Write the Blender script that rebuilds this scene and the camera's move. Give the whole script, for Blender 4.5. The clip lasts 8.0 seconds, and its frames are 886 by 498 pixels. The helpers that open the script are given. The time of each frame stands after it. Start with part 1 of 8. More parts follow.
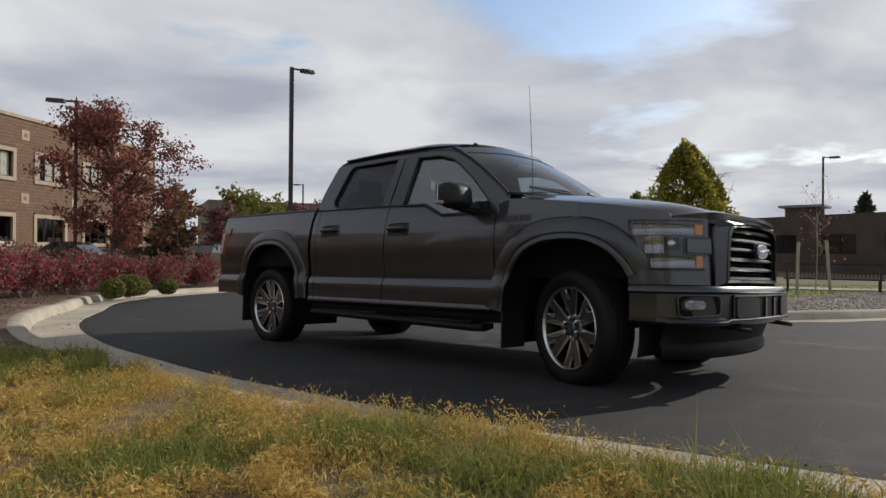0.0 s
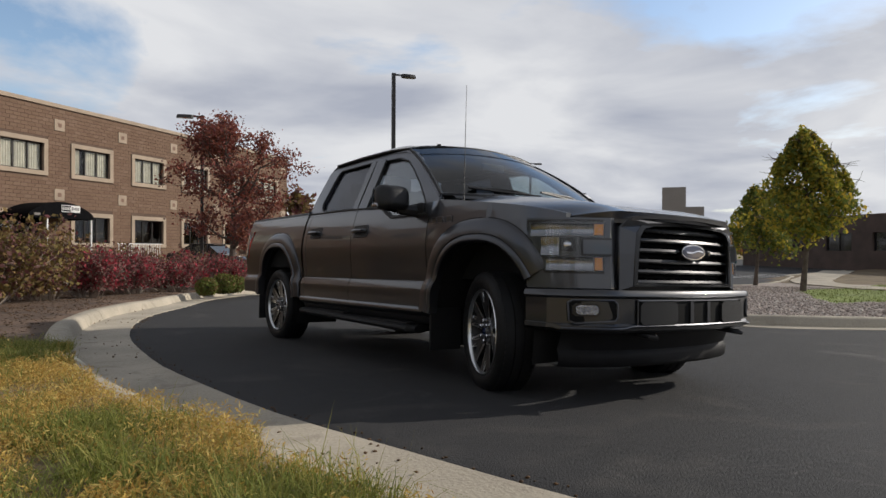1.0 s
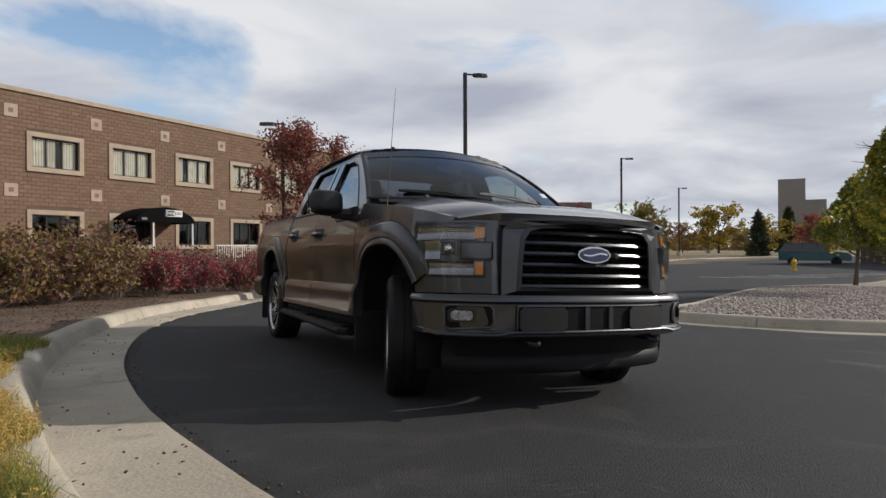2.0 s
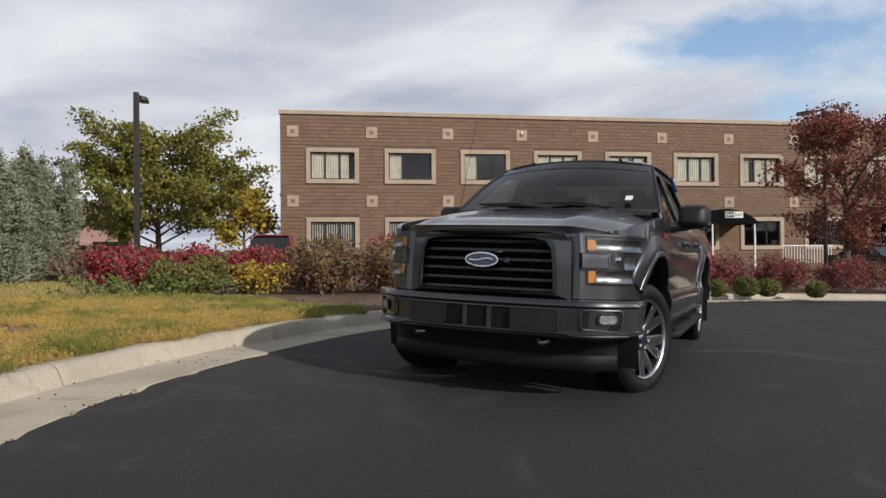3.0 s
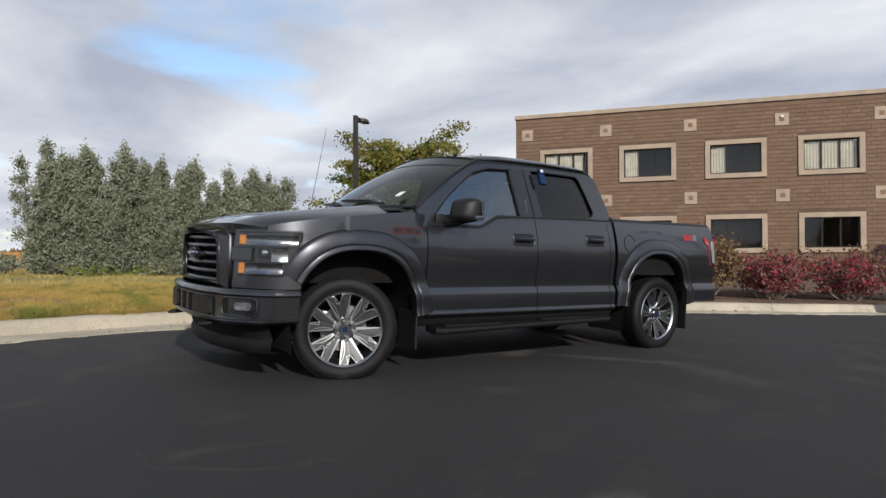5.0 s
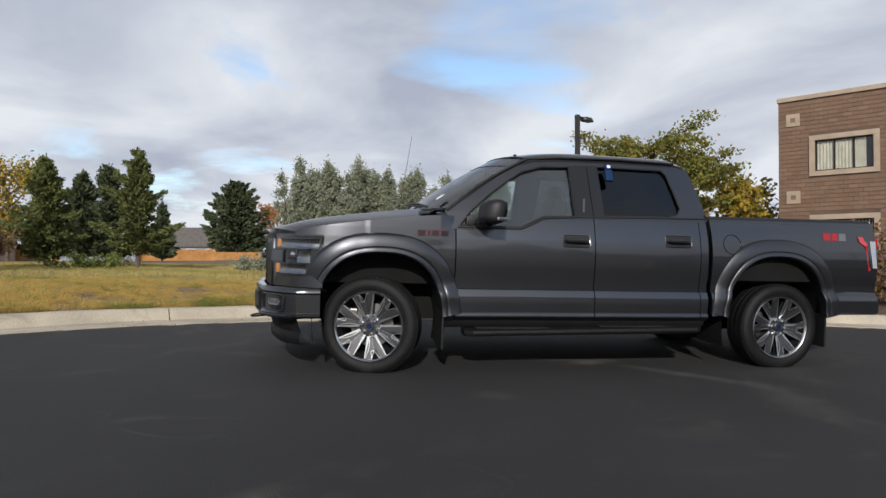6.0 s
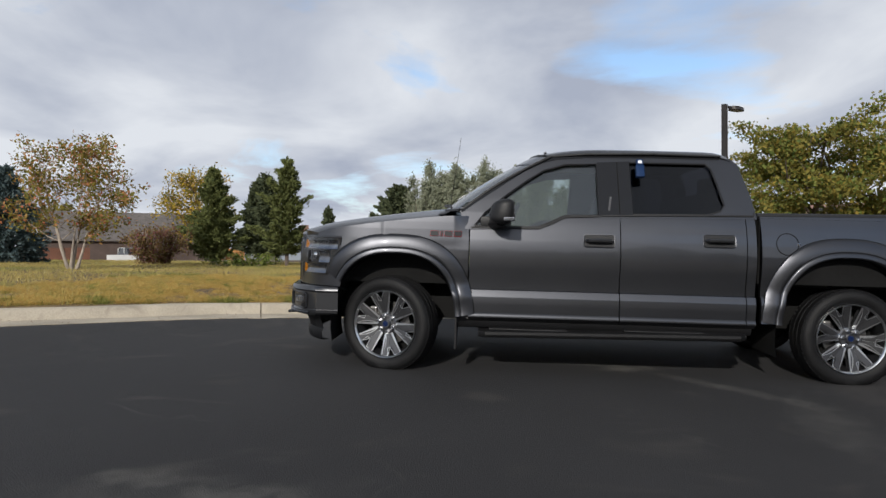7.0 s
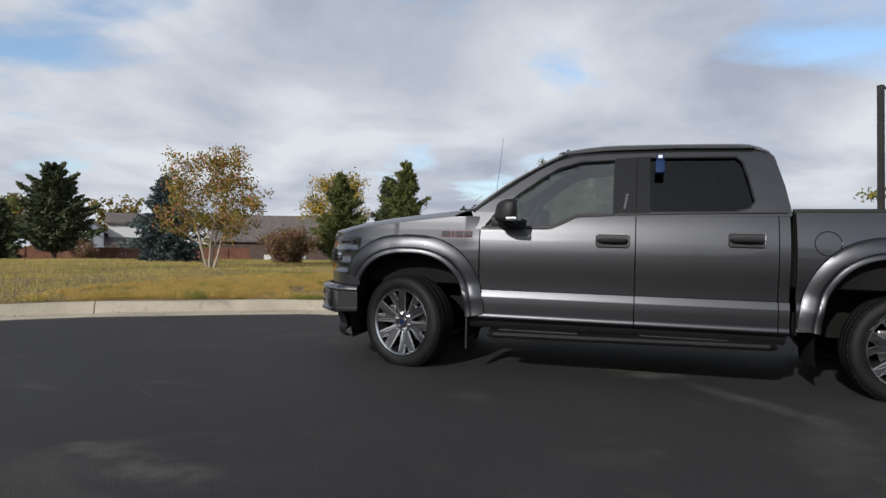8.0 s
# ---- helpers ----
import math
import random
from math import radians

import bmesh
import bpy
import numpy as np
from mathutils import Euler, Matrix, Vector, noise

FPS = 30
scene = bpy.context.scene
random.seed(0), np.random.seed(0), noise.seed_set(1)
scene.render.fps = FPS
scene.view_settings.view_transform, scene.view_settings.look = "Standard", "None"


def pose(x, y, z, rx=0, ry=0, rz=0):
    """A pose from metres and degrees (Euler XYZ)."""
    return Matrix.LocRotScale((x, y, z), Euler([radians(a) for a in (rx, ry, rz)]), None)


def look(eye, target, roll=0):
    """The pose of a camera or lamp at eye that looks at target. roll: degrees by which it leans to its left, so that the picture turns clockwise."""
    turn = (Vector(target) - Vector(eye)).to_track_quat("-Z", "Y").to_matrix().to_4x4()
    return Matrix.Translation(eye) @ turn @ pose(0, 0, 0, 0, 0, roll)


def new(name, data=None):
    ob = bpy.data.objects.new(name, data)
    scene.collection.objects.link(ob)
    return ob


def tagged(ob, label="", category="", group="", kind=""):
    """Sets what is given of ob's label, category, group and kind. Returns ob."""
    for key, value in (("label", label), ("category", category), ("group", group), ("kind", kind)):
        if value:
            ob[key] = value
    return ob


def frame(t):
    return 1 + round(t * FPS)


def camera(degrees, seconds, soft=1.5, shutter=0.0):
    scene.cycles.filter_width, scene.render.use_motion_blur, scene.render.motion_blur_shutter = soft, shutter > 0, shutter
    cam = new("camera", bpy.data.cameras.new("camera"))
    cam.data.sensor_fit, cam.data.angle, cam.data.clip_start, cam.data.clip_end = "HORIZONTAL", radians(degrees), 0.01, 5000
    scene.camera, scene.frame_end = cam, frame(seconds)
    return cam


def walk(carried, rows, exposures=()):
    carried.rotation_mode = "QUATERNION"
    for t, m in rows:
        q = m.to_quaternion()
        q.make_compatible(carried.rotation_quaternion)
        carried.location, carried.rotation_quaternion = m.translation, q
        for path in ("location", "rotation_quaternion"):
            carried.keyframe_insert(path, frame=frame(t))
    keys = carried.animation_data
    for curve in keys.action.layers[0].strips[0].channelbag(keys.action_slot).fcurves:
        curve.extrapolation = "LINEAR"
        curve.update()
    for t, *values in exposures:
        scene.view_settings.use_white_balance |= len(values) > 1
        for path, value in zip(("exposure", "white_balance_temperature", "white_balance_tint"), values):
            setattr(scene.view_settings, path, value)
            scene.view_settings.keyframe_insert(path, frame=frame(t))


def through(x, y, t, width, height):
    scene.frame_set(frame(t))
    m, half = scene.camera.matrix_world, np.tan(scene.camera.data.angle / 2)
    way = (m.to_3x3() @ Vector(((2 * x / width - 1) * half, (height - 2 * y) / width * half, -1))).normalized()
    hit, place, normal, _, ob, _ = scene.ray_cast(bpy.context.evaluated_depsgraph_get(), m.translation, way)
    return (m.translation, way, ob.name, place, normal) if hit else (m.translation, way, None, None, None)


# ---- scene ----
cam = camera(68.9, 8.0)
PATH = [
    (0, (4.128, -4.607, 0.974), (2.76, -3.149, 0.98), 0.5),
    (0.5, (4.673, -4.072, 0.984), (3.151, -2.775, 0.989), 0.4),
    (1, (5.099, -3.515, 1.002), (3.46, -2.369, 1.003), 0.2),
    (1.2, (5.223, -3.264, 1.017), (3.547, -2.173, 1.014), -0.1),
    (2.3, (5.9, -2.214, 1.041), (4.072, -1.403, 1.038), -0.2),
    (2.4, (5.963, -2.131, 1.044), (4.124, -1.345, 1.041), -0.2),
    (2.5, (6.129, -1.806, 1.038), (4.25, -1.12, 1.036), -0.2),
    (2.6, (6.509, -1.048, 1.057), (4.549, -0.648, 1.055), -0.3),
    (2.7, (6.714, -0.214, 1.059), (4.715, -0.147, 1.06), -0.4),
    (2.8, (6.767, 0.527, 1.052), (4.785, 0.256, 1.057), -0.4),
    (2.9, (6.724, 1.124, 1.042), (4.817, 0.523, 1.05), -0.4),
    (3, (6.586, 1.71, 1.033), (4.802, 0.806, 1.044), -0.5),
    (3.1, (6.436, 2.137, 1.03), (4.744, 1.07, 1.044), -0.4),
    (3.2, (6.387, 2.233, 1.028), (4.714, 1.139, 1.042), -0.5),
    (3.5, (6.198, 2.561, 1.016), (4.578, 1.389, 1.032), -0.5),
    (4, (5.755, 3.302, 1.001), (4.235, 2.002, 1.019), -0.5),
    (4.2, (5.493, 3.668, 0.994), (4.031, 2.304, 1.011), -0.4),
    (5.3, (3.505, 5.603, 0.938), (2.5127, 3.8664, 0.963), -0.2),
    (5.5, (3.147, 5.768, 0.94), (2.3115, 3.9510, 0.965), -0.1),
    (6, (2.352, 6.027, 0.95), (1.9372, 4.0710, 0.977), 0.0),
    (6.5, (1.709, 6.12, 0.962), (1.5741, 4.1243, 0.986), 0.1),
    (7, (1.16, 6.18, 0.952), (1.2481, 4.1818, 0.979), 0.2),
    (7.5, (0.623, 6.173, 0.958), (0.9362, 4.1982, 0.982), 0.2),
    (8, (0.077, 6.076, 0.958), (0.6093, 4.1487, 0.983), 0.3),
]
# the white balance drifts a little cooler on the way
walk(cam, [(t, look(eye, target, roll)) for t, eye, target, roll in PATH], [(0, -0.21, 6420, 10), (1.2, -0.13, 6400, 10), (2.5, -0.08, 6330, 10), (3.5, 0.02, 6300, 10), (5.5, -0.02, 6180, 9.5), (8, -0.15, 6150, 9.5)])


# ---- light ----
SUN_DIR = Vector((0.52, 2.02, 1.0)).normalized()
sun = new("sun", bpy.data.lights.new("sun", "SUN"))
sun.data.energy, sun.data.angle, sun.data.color = 3.7, radians(0.6), (1.0, 0.92, 0.81)
sun.matrix_world = Matrix.Translation((0, 0, 60)) @ SUN_DIR.to_track_quat("Z", "Y").to_matrix().to_4x4()

world = bpy.data.worlds.new("sky")
scene.world = world
world.use_nodes = True
wn, wl = world.node_tree.nodes, world.node_tree.links
wn.clear()


def wnode(kind, **values):
    n = wn.new(kind)
    for key, value in values.items():
        n.inputs[key].default_value = value
    return n


sky = wn.new("ShaderNodeTexSky")
sky.sky_type, sky.sun_disc = "NISHITA", False
sky.sun_elevation = math.asin(SUN_DIR.z)
sky.sun_rotation = math.atan2(SUN_DIR.x, SUN_DIR.y)
blue = wnode("ShaderNodeBackground", Strength=0.18)
wl.new(sky.outputs[0], blue.inputs["Color"])
# cloud deck: noise on a plane far above the place
geo = wn.new("ShaderNodeTexCoord")
split = wn.new("ShaderNodeSeparateXYZ")
wl.new(geo.outputs["Generated"], split.inputs[0])
lift = wnode("ShaderNodeMath")
lift.operation = "MAXIMUM"
wl.new(split.outputs["Z"], lift.inputs[0])
lift.inputs[1].default_value = 0.0
high = wn.new("ShaderNodeMath")
high.operation = "ADD"
wl.new(lift.outputs[0], high.inputs[0])
high.inputs[1].default_value = 0.16
cells = []
for axis in ("X", "Y"):
    q = wn.new("ShaderNodeMath")
    q.operation = "DIVIDE"
    wl.new(split.outputs[axis], q.inputs[0])
    wl.new(high.outputs[0], q.inputs[1])
    cells.append(q)
deck = wn.new("ShaderNodeCombineXYZ")
wl.new(cells[0].outputs[0], deck.inputs["X"])
wl.new(cells[1].outputs[0], deck.inputs["Y"])
cover = wnode("ShaderNodeTexNoise", Scale=0.95, Detail=8.0, Roughness=0.54, Distortion=0.25)
cover.noise_dimensions = "3D"
shift = wn.new("ShaderNodeVectorMath")
shift.operation = "ADD"
wl.new(deck.outputs[0], shift.inputs[0])
shift.inputs[1].default_value = (3.7, 1.1, 0.4)
wl.new(shift.outputs[0], cover.inputs["Vector"])
# openings in the deck, where it thins out to blue
thin = cover.outputs["Fac"]
for d, reach, size in (((-0.32, -0.89, 0.34), 0.955, 0.225), ((-0.977, 0.0, 0.19), 0.98, 0.15), ((-0.446, 0.832, 0.38), 0.96, 0.12), ((-0.91, -0.28, 0.31), 0.985, 0.08)):
    near = wn.new("ShaderNodeVectorMath")
    near.operation = "DOT_PRODUCT"
    wl.new(geo.outputs["Generated"], near.inputs[0])
    near.inputs[1].default_value = Vector(d).normalized()
    fade = wn.new("ShaderNodeMapRange")
    wl.new(near.outputs["Value"], fade.inputs["Value"])
    fade.inputs["From Min"].default_value, fade.inputs["From Max"].default_value = reach, 1.0
    fade.inputs["To Min"].default_value, fade.inputs["To Max"].default_value = 0.0, size
    less = wn.new("ShaderNodeMath")
    less.operation = "SUBTRACT"
    wl.new(thin, less.inputs[0])
    wl.new(fade.outputs[0], less.inputs[1])
    thin = less.outputs[0]
amount = wn.new("ShaderNodeValToRGB")
amount.color_ramp.elements[0].position, amount.color_ramp.elements[1].position = 0.31, 0.42
wl.new(thin, amount.inputs[0])
puffs = wnode("ShaderNodeTexNoise", Scale=1.15, Detail=6.0, Roughness=0.50, Distortion=0.35)
stretch = wn.new("ShaderNodeVectorMath")
stretch.operation = "MULTIPLY"
wl.new(deck.outputs[0], stretch.inputs[0])
stretch.inputs[1].default_value = (1.0, 0.8, 1.0)
wl.new(stretch.outputs[0], puffs.inputs["Vector"])
shade = wn.new("ShaderNodeValToRGB")
shade.color_ramp.elements[0].position, shade.color_ramp.elements[0].color = 0.34, (0.47, 0.50, 0.585, 1)
shade.color_ramp.elements[1].position, shade.color_ramp.elements[1].color = 0.62, (0.88, 0.885, 0.90, 1)
wl.new(puffs.outputs["Fac"], shade.inputs[0])
cloud = wnode("ShaderNodeBackground", Strength=0.97)
base = wn.new("ShaderNodeMapRange")
wl.new(split.outputs["Z"], base.inputs["Value"])
base.inputs["From Min"].default_value, base.inputs["From Max"].default_value = 0.34, 0.85
base.inputs["To Min"].default_value, base.inputs["To Max"].default_value = 0.95, 0.42
wl.new(base.outputs[0], cloud.inputs["Strength"])
wl.new(shade.outputs[0], cloud.inputs["Color"])
mixed = wn.new("ShaderNodeMixShader")
wl.new(amount.outputs[0], mixed.inputs[0])
wl.new(blue.outputs[0], mixed.inputs[1])
wl.new(cloud.outputs[0], mixed.inputs[2])
final = wn.new("ShaderNodeOutputWorld")
wl.new(mixed.outputs[0], final.inputs[0])


# ---- materials ----
def shader(name, color, rough=0.6, metal=0.0, noise_scale=0.0, spread=0.25, bump=0.0, fine=0.0, coat=0.0, spec=0.5, second=None):
    """A principled material; noise at two scales varies its colour and relief in world size."""
    m = bpy.data.materials.new(name)
    m.use_nodes = True
    nt, p = m.node_tree, m.node_tree.nodes["Principled BSDF"]
    p.inputs["Base Color"].default_value = (*color, 1)
    p.inputs["Roughness"].default_value, p.inputs["Metallic"].default_value = rough, metal
    p.inputs["Specular IOR Level"].default_value = spec
    if coat:
        p.inputs["Coat Weight"].default_value, p.inputs["Coat Roughness"].default_value = coat, 0.04
    if noise_scale:
        co = nt.nodes.new("ShaderNodeNewGeometry")
        big = nt.nodes.new("ShaderNodeTexNoise")
        big.inputs["Scale"].default_value, big.inputs["Detail"].default_value = noise_scale, 6
        small = nt.nodes.new("ShaderNodeTexNoise")
        small.inputs["Scale"].default_value, small.inputs["Detail"].default_value = fine or noise_scale * 14, 4
        for n in (big, small):
            nt.links.new(co.outputs["Position"], n.inputs["Vector"])
        mid = nt.nodes.new("ShaderNodeMath")
        mid.operation = "MULTIPLY_ADD"
        nt.links.new(small.outputs["Fac"], mid.inputs[0])
        mid.inputs[1].default_value = 0.6
        nt.links.new(big.outputs["Fac"], mid.inputs[2])
        ramp = nt.nodes.new("ShaderNodeValToRGB")
        lo = second or tuple(c * (1 - spread) for c in color)
        hi = color if second else tuple(min(1, c * (1 + spread)) for c in color)
        ramp.color_ramp.elements[0].position, ramp.color_ramp.elements[0].color = 0.55, (*lo, 1)
        ramp.color_ramp.elements[1].position, ramp.color_ramp.elements[1].color = 1.05 - 0.05, (*hi, 1)
        nt.links.new(mid.outputs[0], ramp.inputs[0])
        nt.links.new(ramp.outputs[0], p.inputs["Base Color"])
        if bump:
            b = nt.nodes.new("ShaderNodeBump")
            b.inputs["Strength"].default_value, b.inputs["Distance"].default_value = bump, 0.01
            nt.links.new(small.outputs["Fac"], b.inputs["Height"])
            nt.links.new(b.outputs[0], p.inputs["Normal"])
    return m


def island_shader(name, colors, rough=0.7, through=0.0, patch=None, by_object=False):
    """Colour that varies from piece to piece; patch: (scale, colour) mixes a second tone in by place."""
    m = bpy.data.materials.new(name)
    m.use_nodes = True
    nt, p = m.node_tree, m.node_tree.nodes["Principled BSDF"]
    p.inputs["Roughness"].default_value = rough
    p.inputs["Specular IOR Level"].default_value = 0.25
    g = nt.nodes.new("ShaderNodeObjectInfo" if by_object else "ShaderNodeNewGeometry")
    ramp = nt.nodes.new("ShaderNodeValToRGB")
    while len(ramp.color_ramp.elements) < len(colors):
        ramp.color_ramp.elements.new(0.5)
    for n, c in enumerate(colors):
        ramp.color_ramp.elements[n].position = n / max(1, len(colors) - 1)
        ramp.color_ramp.elements[n].color = (*c, 1)
    nt.links.new(g.outputs["Random" if by_object else "Random Per Island"], ramp.inputs[0])
    out = ramp.outputs[0]
    if patch:
        co = nt.nodes.new("ShaderNodeNewGeometry")
        tex = nt.nodes.new("ShaderNodeTexNoise")
        tex.inputs["Scale"].default_value, tex.inputs["Detail"].default_value = patch[0], 5
        nt.links.new(co.outputs["Position"], tex.inputs["Vector"])
        edge = nt.nodes.new("ShaderNodeValToRGB")
        edge.color_ramp.elements[0].position, edge.color_ramp.elements[1].position = patch[2:4] if len(patch) > 2 else (0.44, 0.60)
        nt.links.new(tex.outputs["Fac"], edge.inputs[0])
        mix = nt.nodes.new("ShaderNodeMix")
        mix.data_type, mix.blend_type = "RGBA", "MIX"
        soft = nt.nodes.new("ShaderNodeMath")
        soft.operation = "MULTIPLY"
        soft.inputs[1].default_value = 0.8
        nt.links.new(edge.outputs[0], soft.inputs[0])
        nt.links.new(soft.outputs[0], mix.inputs[0])
        nt.links.new(out, mix.inputs[6])
        tone = nt.nodes.new("ShaderNodeRGB")
        tone.outputs[0].default_value = (*patch[1], 1)
        nt.links.new(tone.outputs[0], mix.inputs[7])
        out = mix.outputs[2]
    nt.links.new(out, p.inputs["Base Color"])
    if through:
        tr = nt.nodes.new("ShaderNodeBsdfTranslucent")
        nt.links.new(out, tr.inputs["Color"])
        mx = nt.nodes.new("ShaderNodeMixShader")
        mx.inputs[0].default_value = through
        nt.links.new(p.outputs[0], mx.inputs[1])
        nt.links.new(tr.outputs[0], mx.inputs[2])
        nt.links.new(mx.outputs[0], nt.nodes["Material Output"].inputs[0])
    return m


def glass(name, tint, clear, rough=0.02, film_ior=1.52):
    """Thin tinted glass: a share of clear, coloured view through it under a glossy film."""
    m = bpy.data.materials.new(name)
    m.use_nodes = True
    nt = m.node_tree
    nt.nodes.clear()
    see = nt.nodes.new("ShaderNodeBsdfTransparent")
    see.inputs[0].default_value = (*[c * clear for c in tint], 1)
    shine = nt.nodes.new("ShaderNodeBsdfGlossy")
    shine.inputs["Roughness"].default_value = rough
    # gloss rises towards grazing, the same from either side of the sheet
    facing = nt.nodes.new("ShaderNodeLayerWeight")
    facing.inputs[0].default_value = 0.5
    steep = nt.nodes.new("ShaderNodeMath")
    steep.operation = "POWER"
    nt.links.new(facing.outputs["Facing"], steep.inputs[0])
    steep.inputs[1].default_value = 5
    film = nt.nodes.new("ShaderNodeMapRange")
    film.inputs["To Min"].default_value = ((film_ior - 1) / (film_ior + 1)) ** 2
    nt.links.new(steep.outputs[0], film.inputs["Value"])
    mx = nt.nodes.new("ShaderNodeMixShader")
    nt.links.new(film.outputs[0], mx.inputs[0])
    nt.links.new(see.outputs[0], mx.inputs[1])
    nt.links.new(shine.outputs[0], mx.inputs[2])
    o = nt.nodes.new("ShaderNodeOutputMaterial")
    nt.links.new(mx.outputs[0], o.inputs[0])
    return m


PAINT = shader("grey_metallic_paint", (0.073, 0.075, 0.083), 0.37, 0.96, 3.0, 0.05, fine=900, coat=0.8)
FLARE = shader("flare_paint", (0.073, 0.075, 0.083), 0.38, 0.96, 3.0, 0.05, fine=900, coat=0.4)
BUMPER_PAINT = shader("bumper_paint", (0.045, 0.046, 0.050), 0.34, 0.7, 3.0, 0.06, fine=900, coat=0.8)
BLACK_PLASTIC = shader("black_plastic", (0.010, 0.010, 0.011), 0.5, 0, 9, 0.2, 0.1, 700, spec=0.4)
GLOSS_BLACK = shader("gloss_black", (0.01, 0.01, 0.011), 0.15, 0, coat=0.6)
GRILLE_GREY = shader("grille_grey", (0.040, 0.041, 0.044), 0.26, 0.6, 4, 0.08, fine=600)
RUBBER = shader("tyre_rubber", (0.0065, 0.0065, 0.007), 0.55, 0, 6, 0.3, 0.3, 260, spec=0.26)
DAM_BLACK = shader("air_dam_black", (0.007, 0.007, 0.008), 0.55, 0, 9, 0.2, 0.1, 500, spec=0.18)
UNDER = shader("underbody_black", (0.007, 0.007, 0.007), 0.85, 0, 4, 0.3, spec=0.2)
CHROME = shader("chrome", (0.75, 0.76, 0.78), 0.12, 1.0)
ALLOY = shader("tinted_machined_alloy", (0.145, 0.145, 0.15), 0.34, 0.95, 8, 0.08, fine=300)
ALLOY_DARK = shader("dark_alloy", (0.030, 0.030, 0.032), 0.40, 0.6, 8, 0.08)
ALLOY_EDGE = shader("bright_cut_alloy", (0.72, 0.73, 0.74), 0.28, 1.0, 8, 0.08, fine=300)
STEEL = shader("brake_steel", (0.32, 0.31, 0.30), 0.4, 1.0, 20, 0.2)
LAMP_SILVER = shader("lamp_reflector", (0.28, 0.29, 0.31), 0.24, 1.0, 14, 0.2, 0.06, 60)
LAMP_GREY = shader("lamp_bowl_grey", (0.07, 0.073, 0.076), 0.3, 0.8, 20, 0.3, 0.1, 90)
LAMP_BLACK = shader("lamp_housing_black", (0.010, 0.010, 0.011), 0.3, 0.1, coat=0.25)
AMBER = shader("amber_lens", (0.60, 0.22, 0.015), 0.2, 0, 60, 0.15, coat=0.7)
RED_LENS = shader("red_lens", (0.42, 0.012, 0.018), 0.15, 0, 40, 0.2, coat=0.9)
RED_MARK = shader("red_badge", (0.30, 0.014, 0.018), 0.3, 0.1)
GREY_MARK = shader("grey_badge", (0.16, 0.16, 0.17), 0.35, 0.4)
BADGE_BLUE = shader("badge_blue", (0.006, 0.018, 0.075), 0.18, 0.3, coat=1.0)
BADGE_PALE = shader("badge_pale", (0.62, 0.63, 0.66), 0.2, 0.9)
CABIN = shader("cabin_trim", (0.035, 0.035, 0.038), 0.75, 0, 8, 0.2, 0.2)
LINING = shader("light_grey_lining", (0.42, 0.41, 0.39), 0.9, 0, 12, 0.06, 0.1)
STICKER = shader("white_sticker", (0.75, 0.76, 0.78), 0.5)
BOX_BLUE = shader("blue_plastic_box", (0.006, 0.026, 0.085), 0.6, spec=0.2)
GLASS_CLEAR = glass("windscreen_glass", (0.74, 0.87, 0.95), 0.62, film_ior=2.0)
GLASS_FRONT = glass("front_window_glass", (0.93, 0.98, 0.97), 0.96, film_ior=2.5)
GLASS_DARK = glass("privacy_glass", (0.6, 0.62, 0.68), 0.40, film_ior=1.75)
LENS = glass("lamp_lens", (1, 1, 1), 0.9)



def stained(material, spots, tone):
    """Mixes dried, ragged stains into a material: spots are x, y, half length, half width, turn."""
    nt = material.node_tree
    base = nt.nodes["Principled BSDF"].inputs["Base Color"]
    co = nt.nodes.new("ShaderNodeNewGeometry")
    ragged = nt.nodes.new("ShaderNodeTexNoise")
    ragged.inputs["Scale"].default_value, ragged.inputs["Detail"].default_value, ragged.inputs["Roughness"].default_value = 5.0, 8, 0.7
    nt.links.new(co.outputs["Position"], ragged.inputs["Vector"])
    for x, y, a, b, turn, most in spots:
        place = nt.nodes.new("ShaderNodeMapping")
        place.vector_type = "TEXTURE"
        place.inputs["Location"].default_value = (x, y, 0)
        place.inputs["Rotation"].default_value = (0, 0, radians(turn))
        place.inputs["Scale"].default_value = (a, b, 5)
        nt.links.new(co.outputs["Position"], place.inputs["Vector"])
        far = nt.nodes.new("ShaderNodeVectorMath")
        far.operation = "LENGTH"
        nt.links.new(place.outputs[0], far.inputs[0])
        torn = nt.nodes.new("ShaderNodeMath")
        torn.operation = "MULTIPLY_ADD"
        nt.links.new(ragged.outputs["Fac"], torn.inputs[0])
        torn.inputs[1].default_value = 2.4
        nt.links.new(far.outputs["Value"], torn.inputs[2])
        amount = nt.nodes.new("ShaderNodeMapRange")
        for key, value in (("From Min", 2.1), ("From Max", 1.1), ("To Min", 0.0), ("To Max", most)):
            amount.inputs[key].default_value = value
        nt.links.new(torn.outputs[0], amount.inputs["Value"])
        mix = nt.nodes.new("ShaderNodeMix")
        mix.data_type = "RGBA"
        nt.links.new(amount.outputs[0], mix.inputs[0])
        nt.links.new(base.links[0].from_socket, mix.inputs[6])
        mix.inputs[7].default_value = (*tone, 1)
        nt.links.new(mix.outputs[2], base)


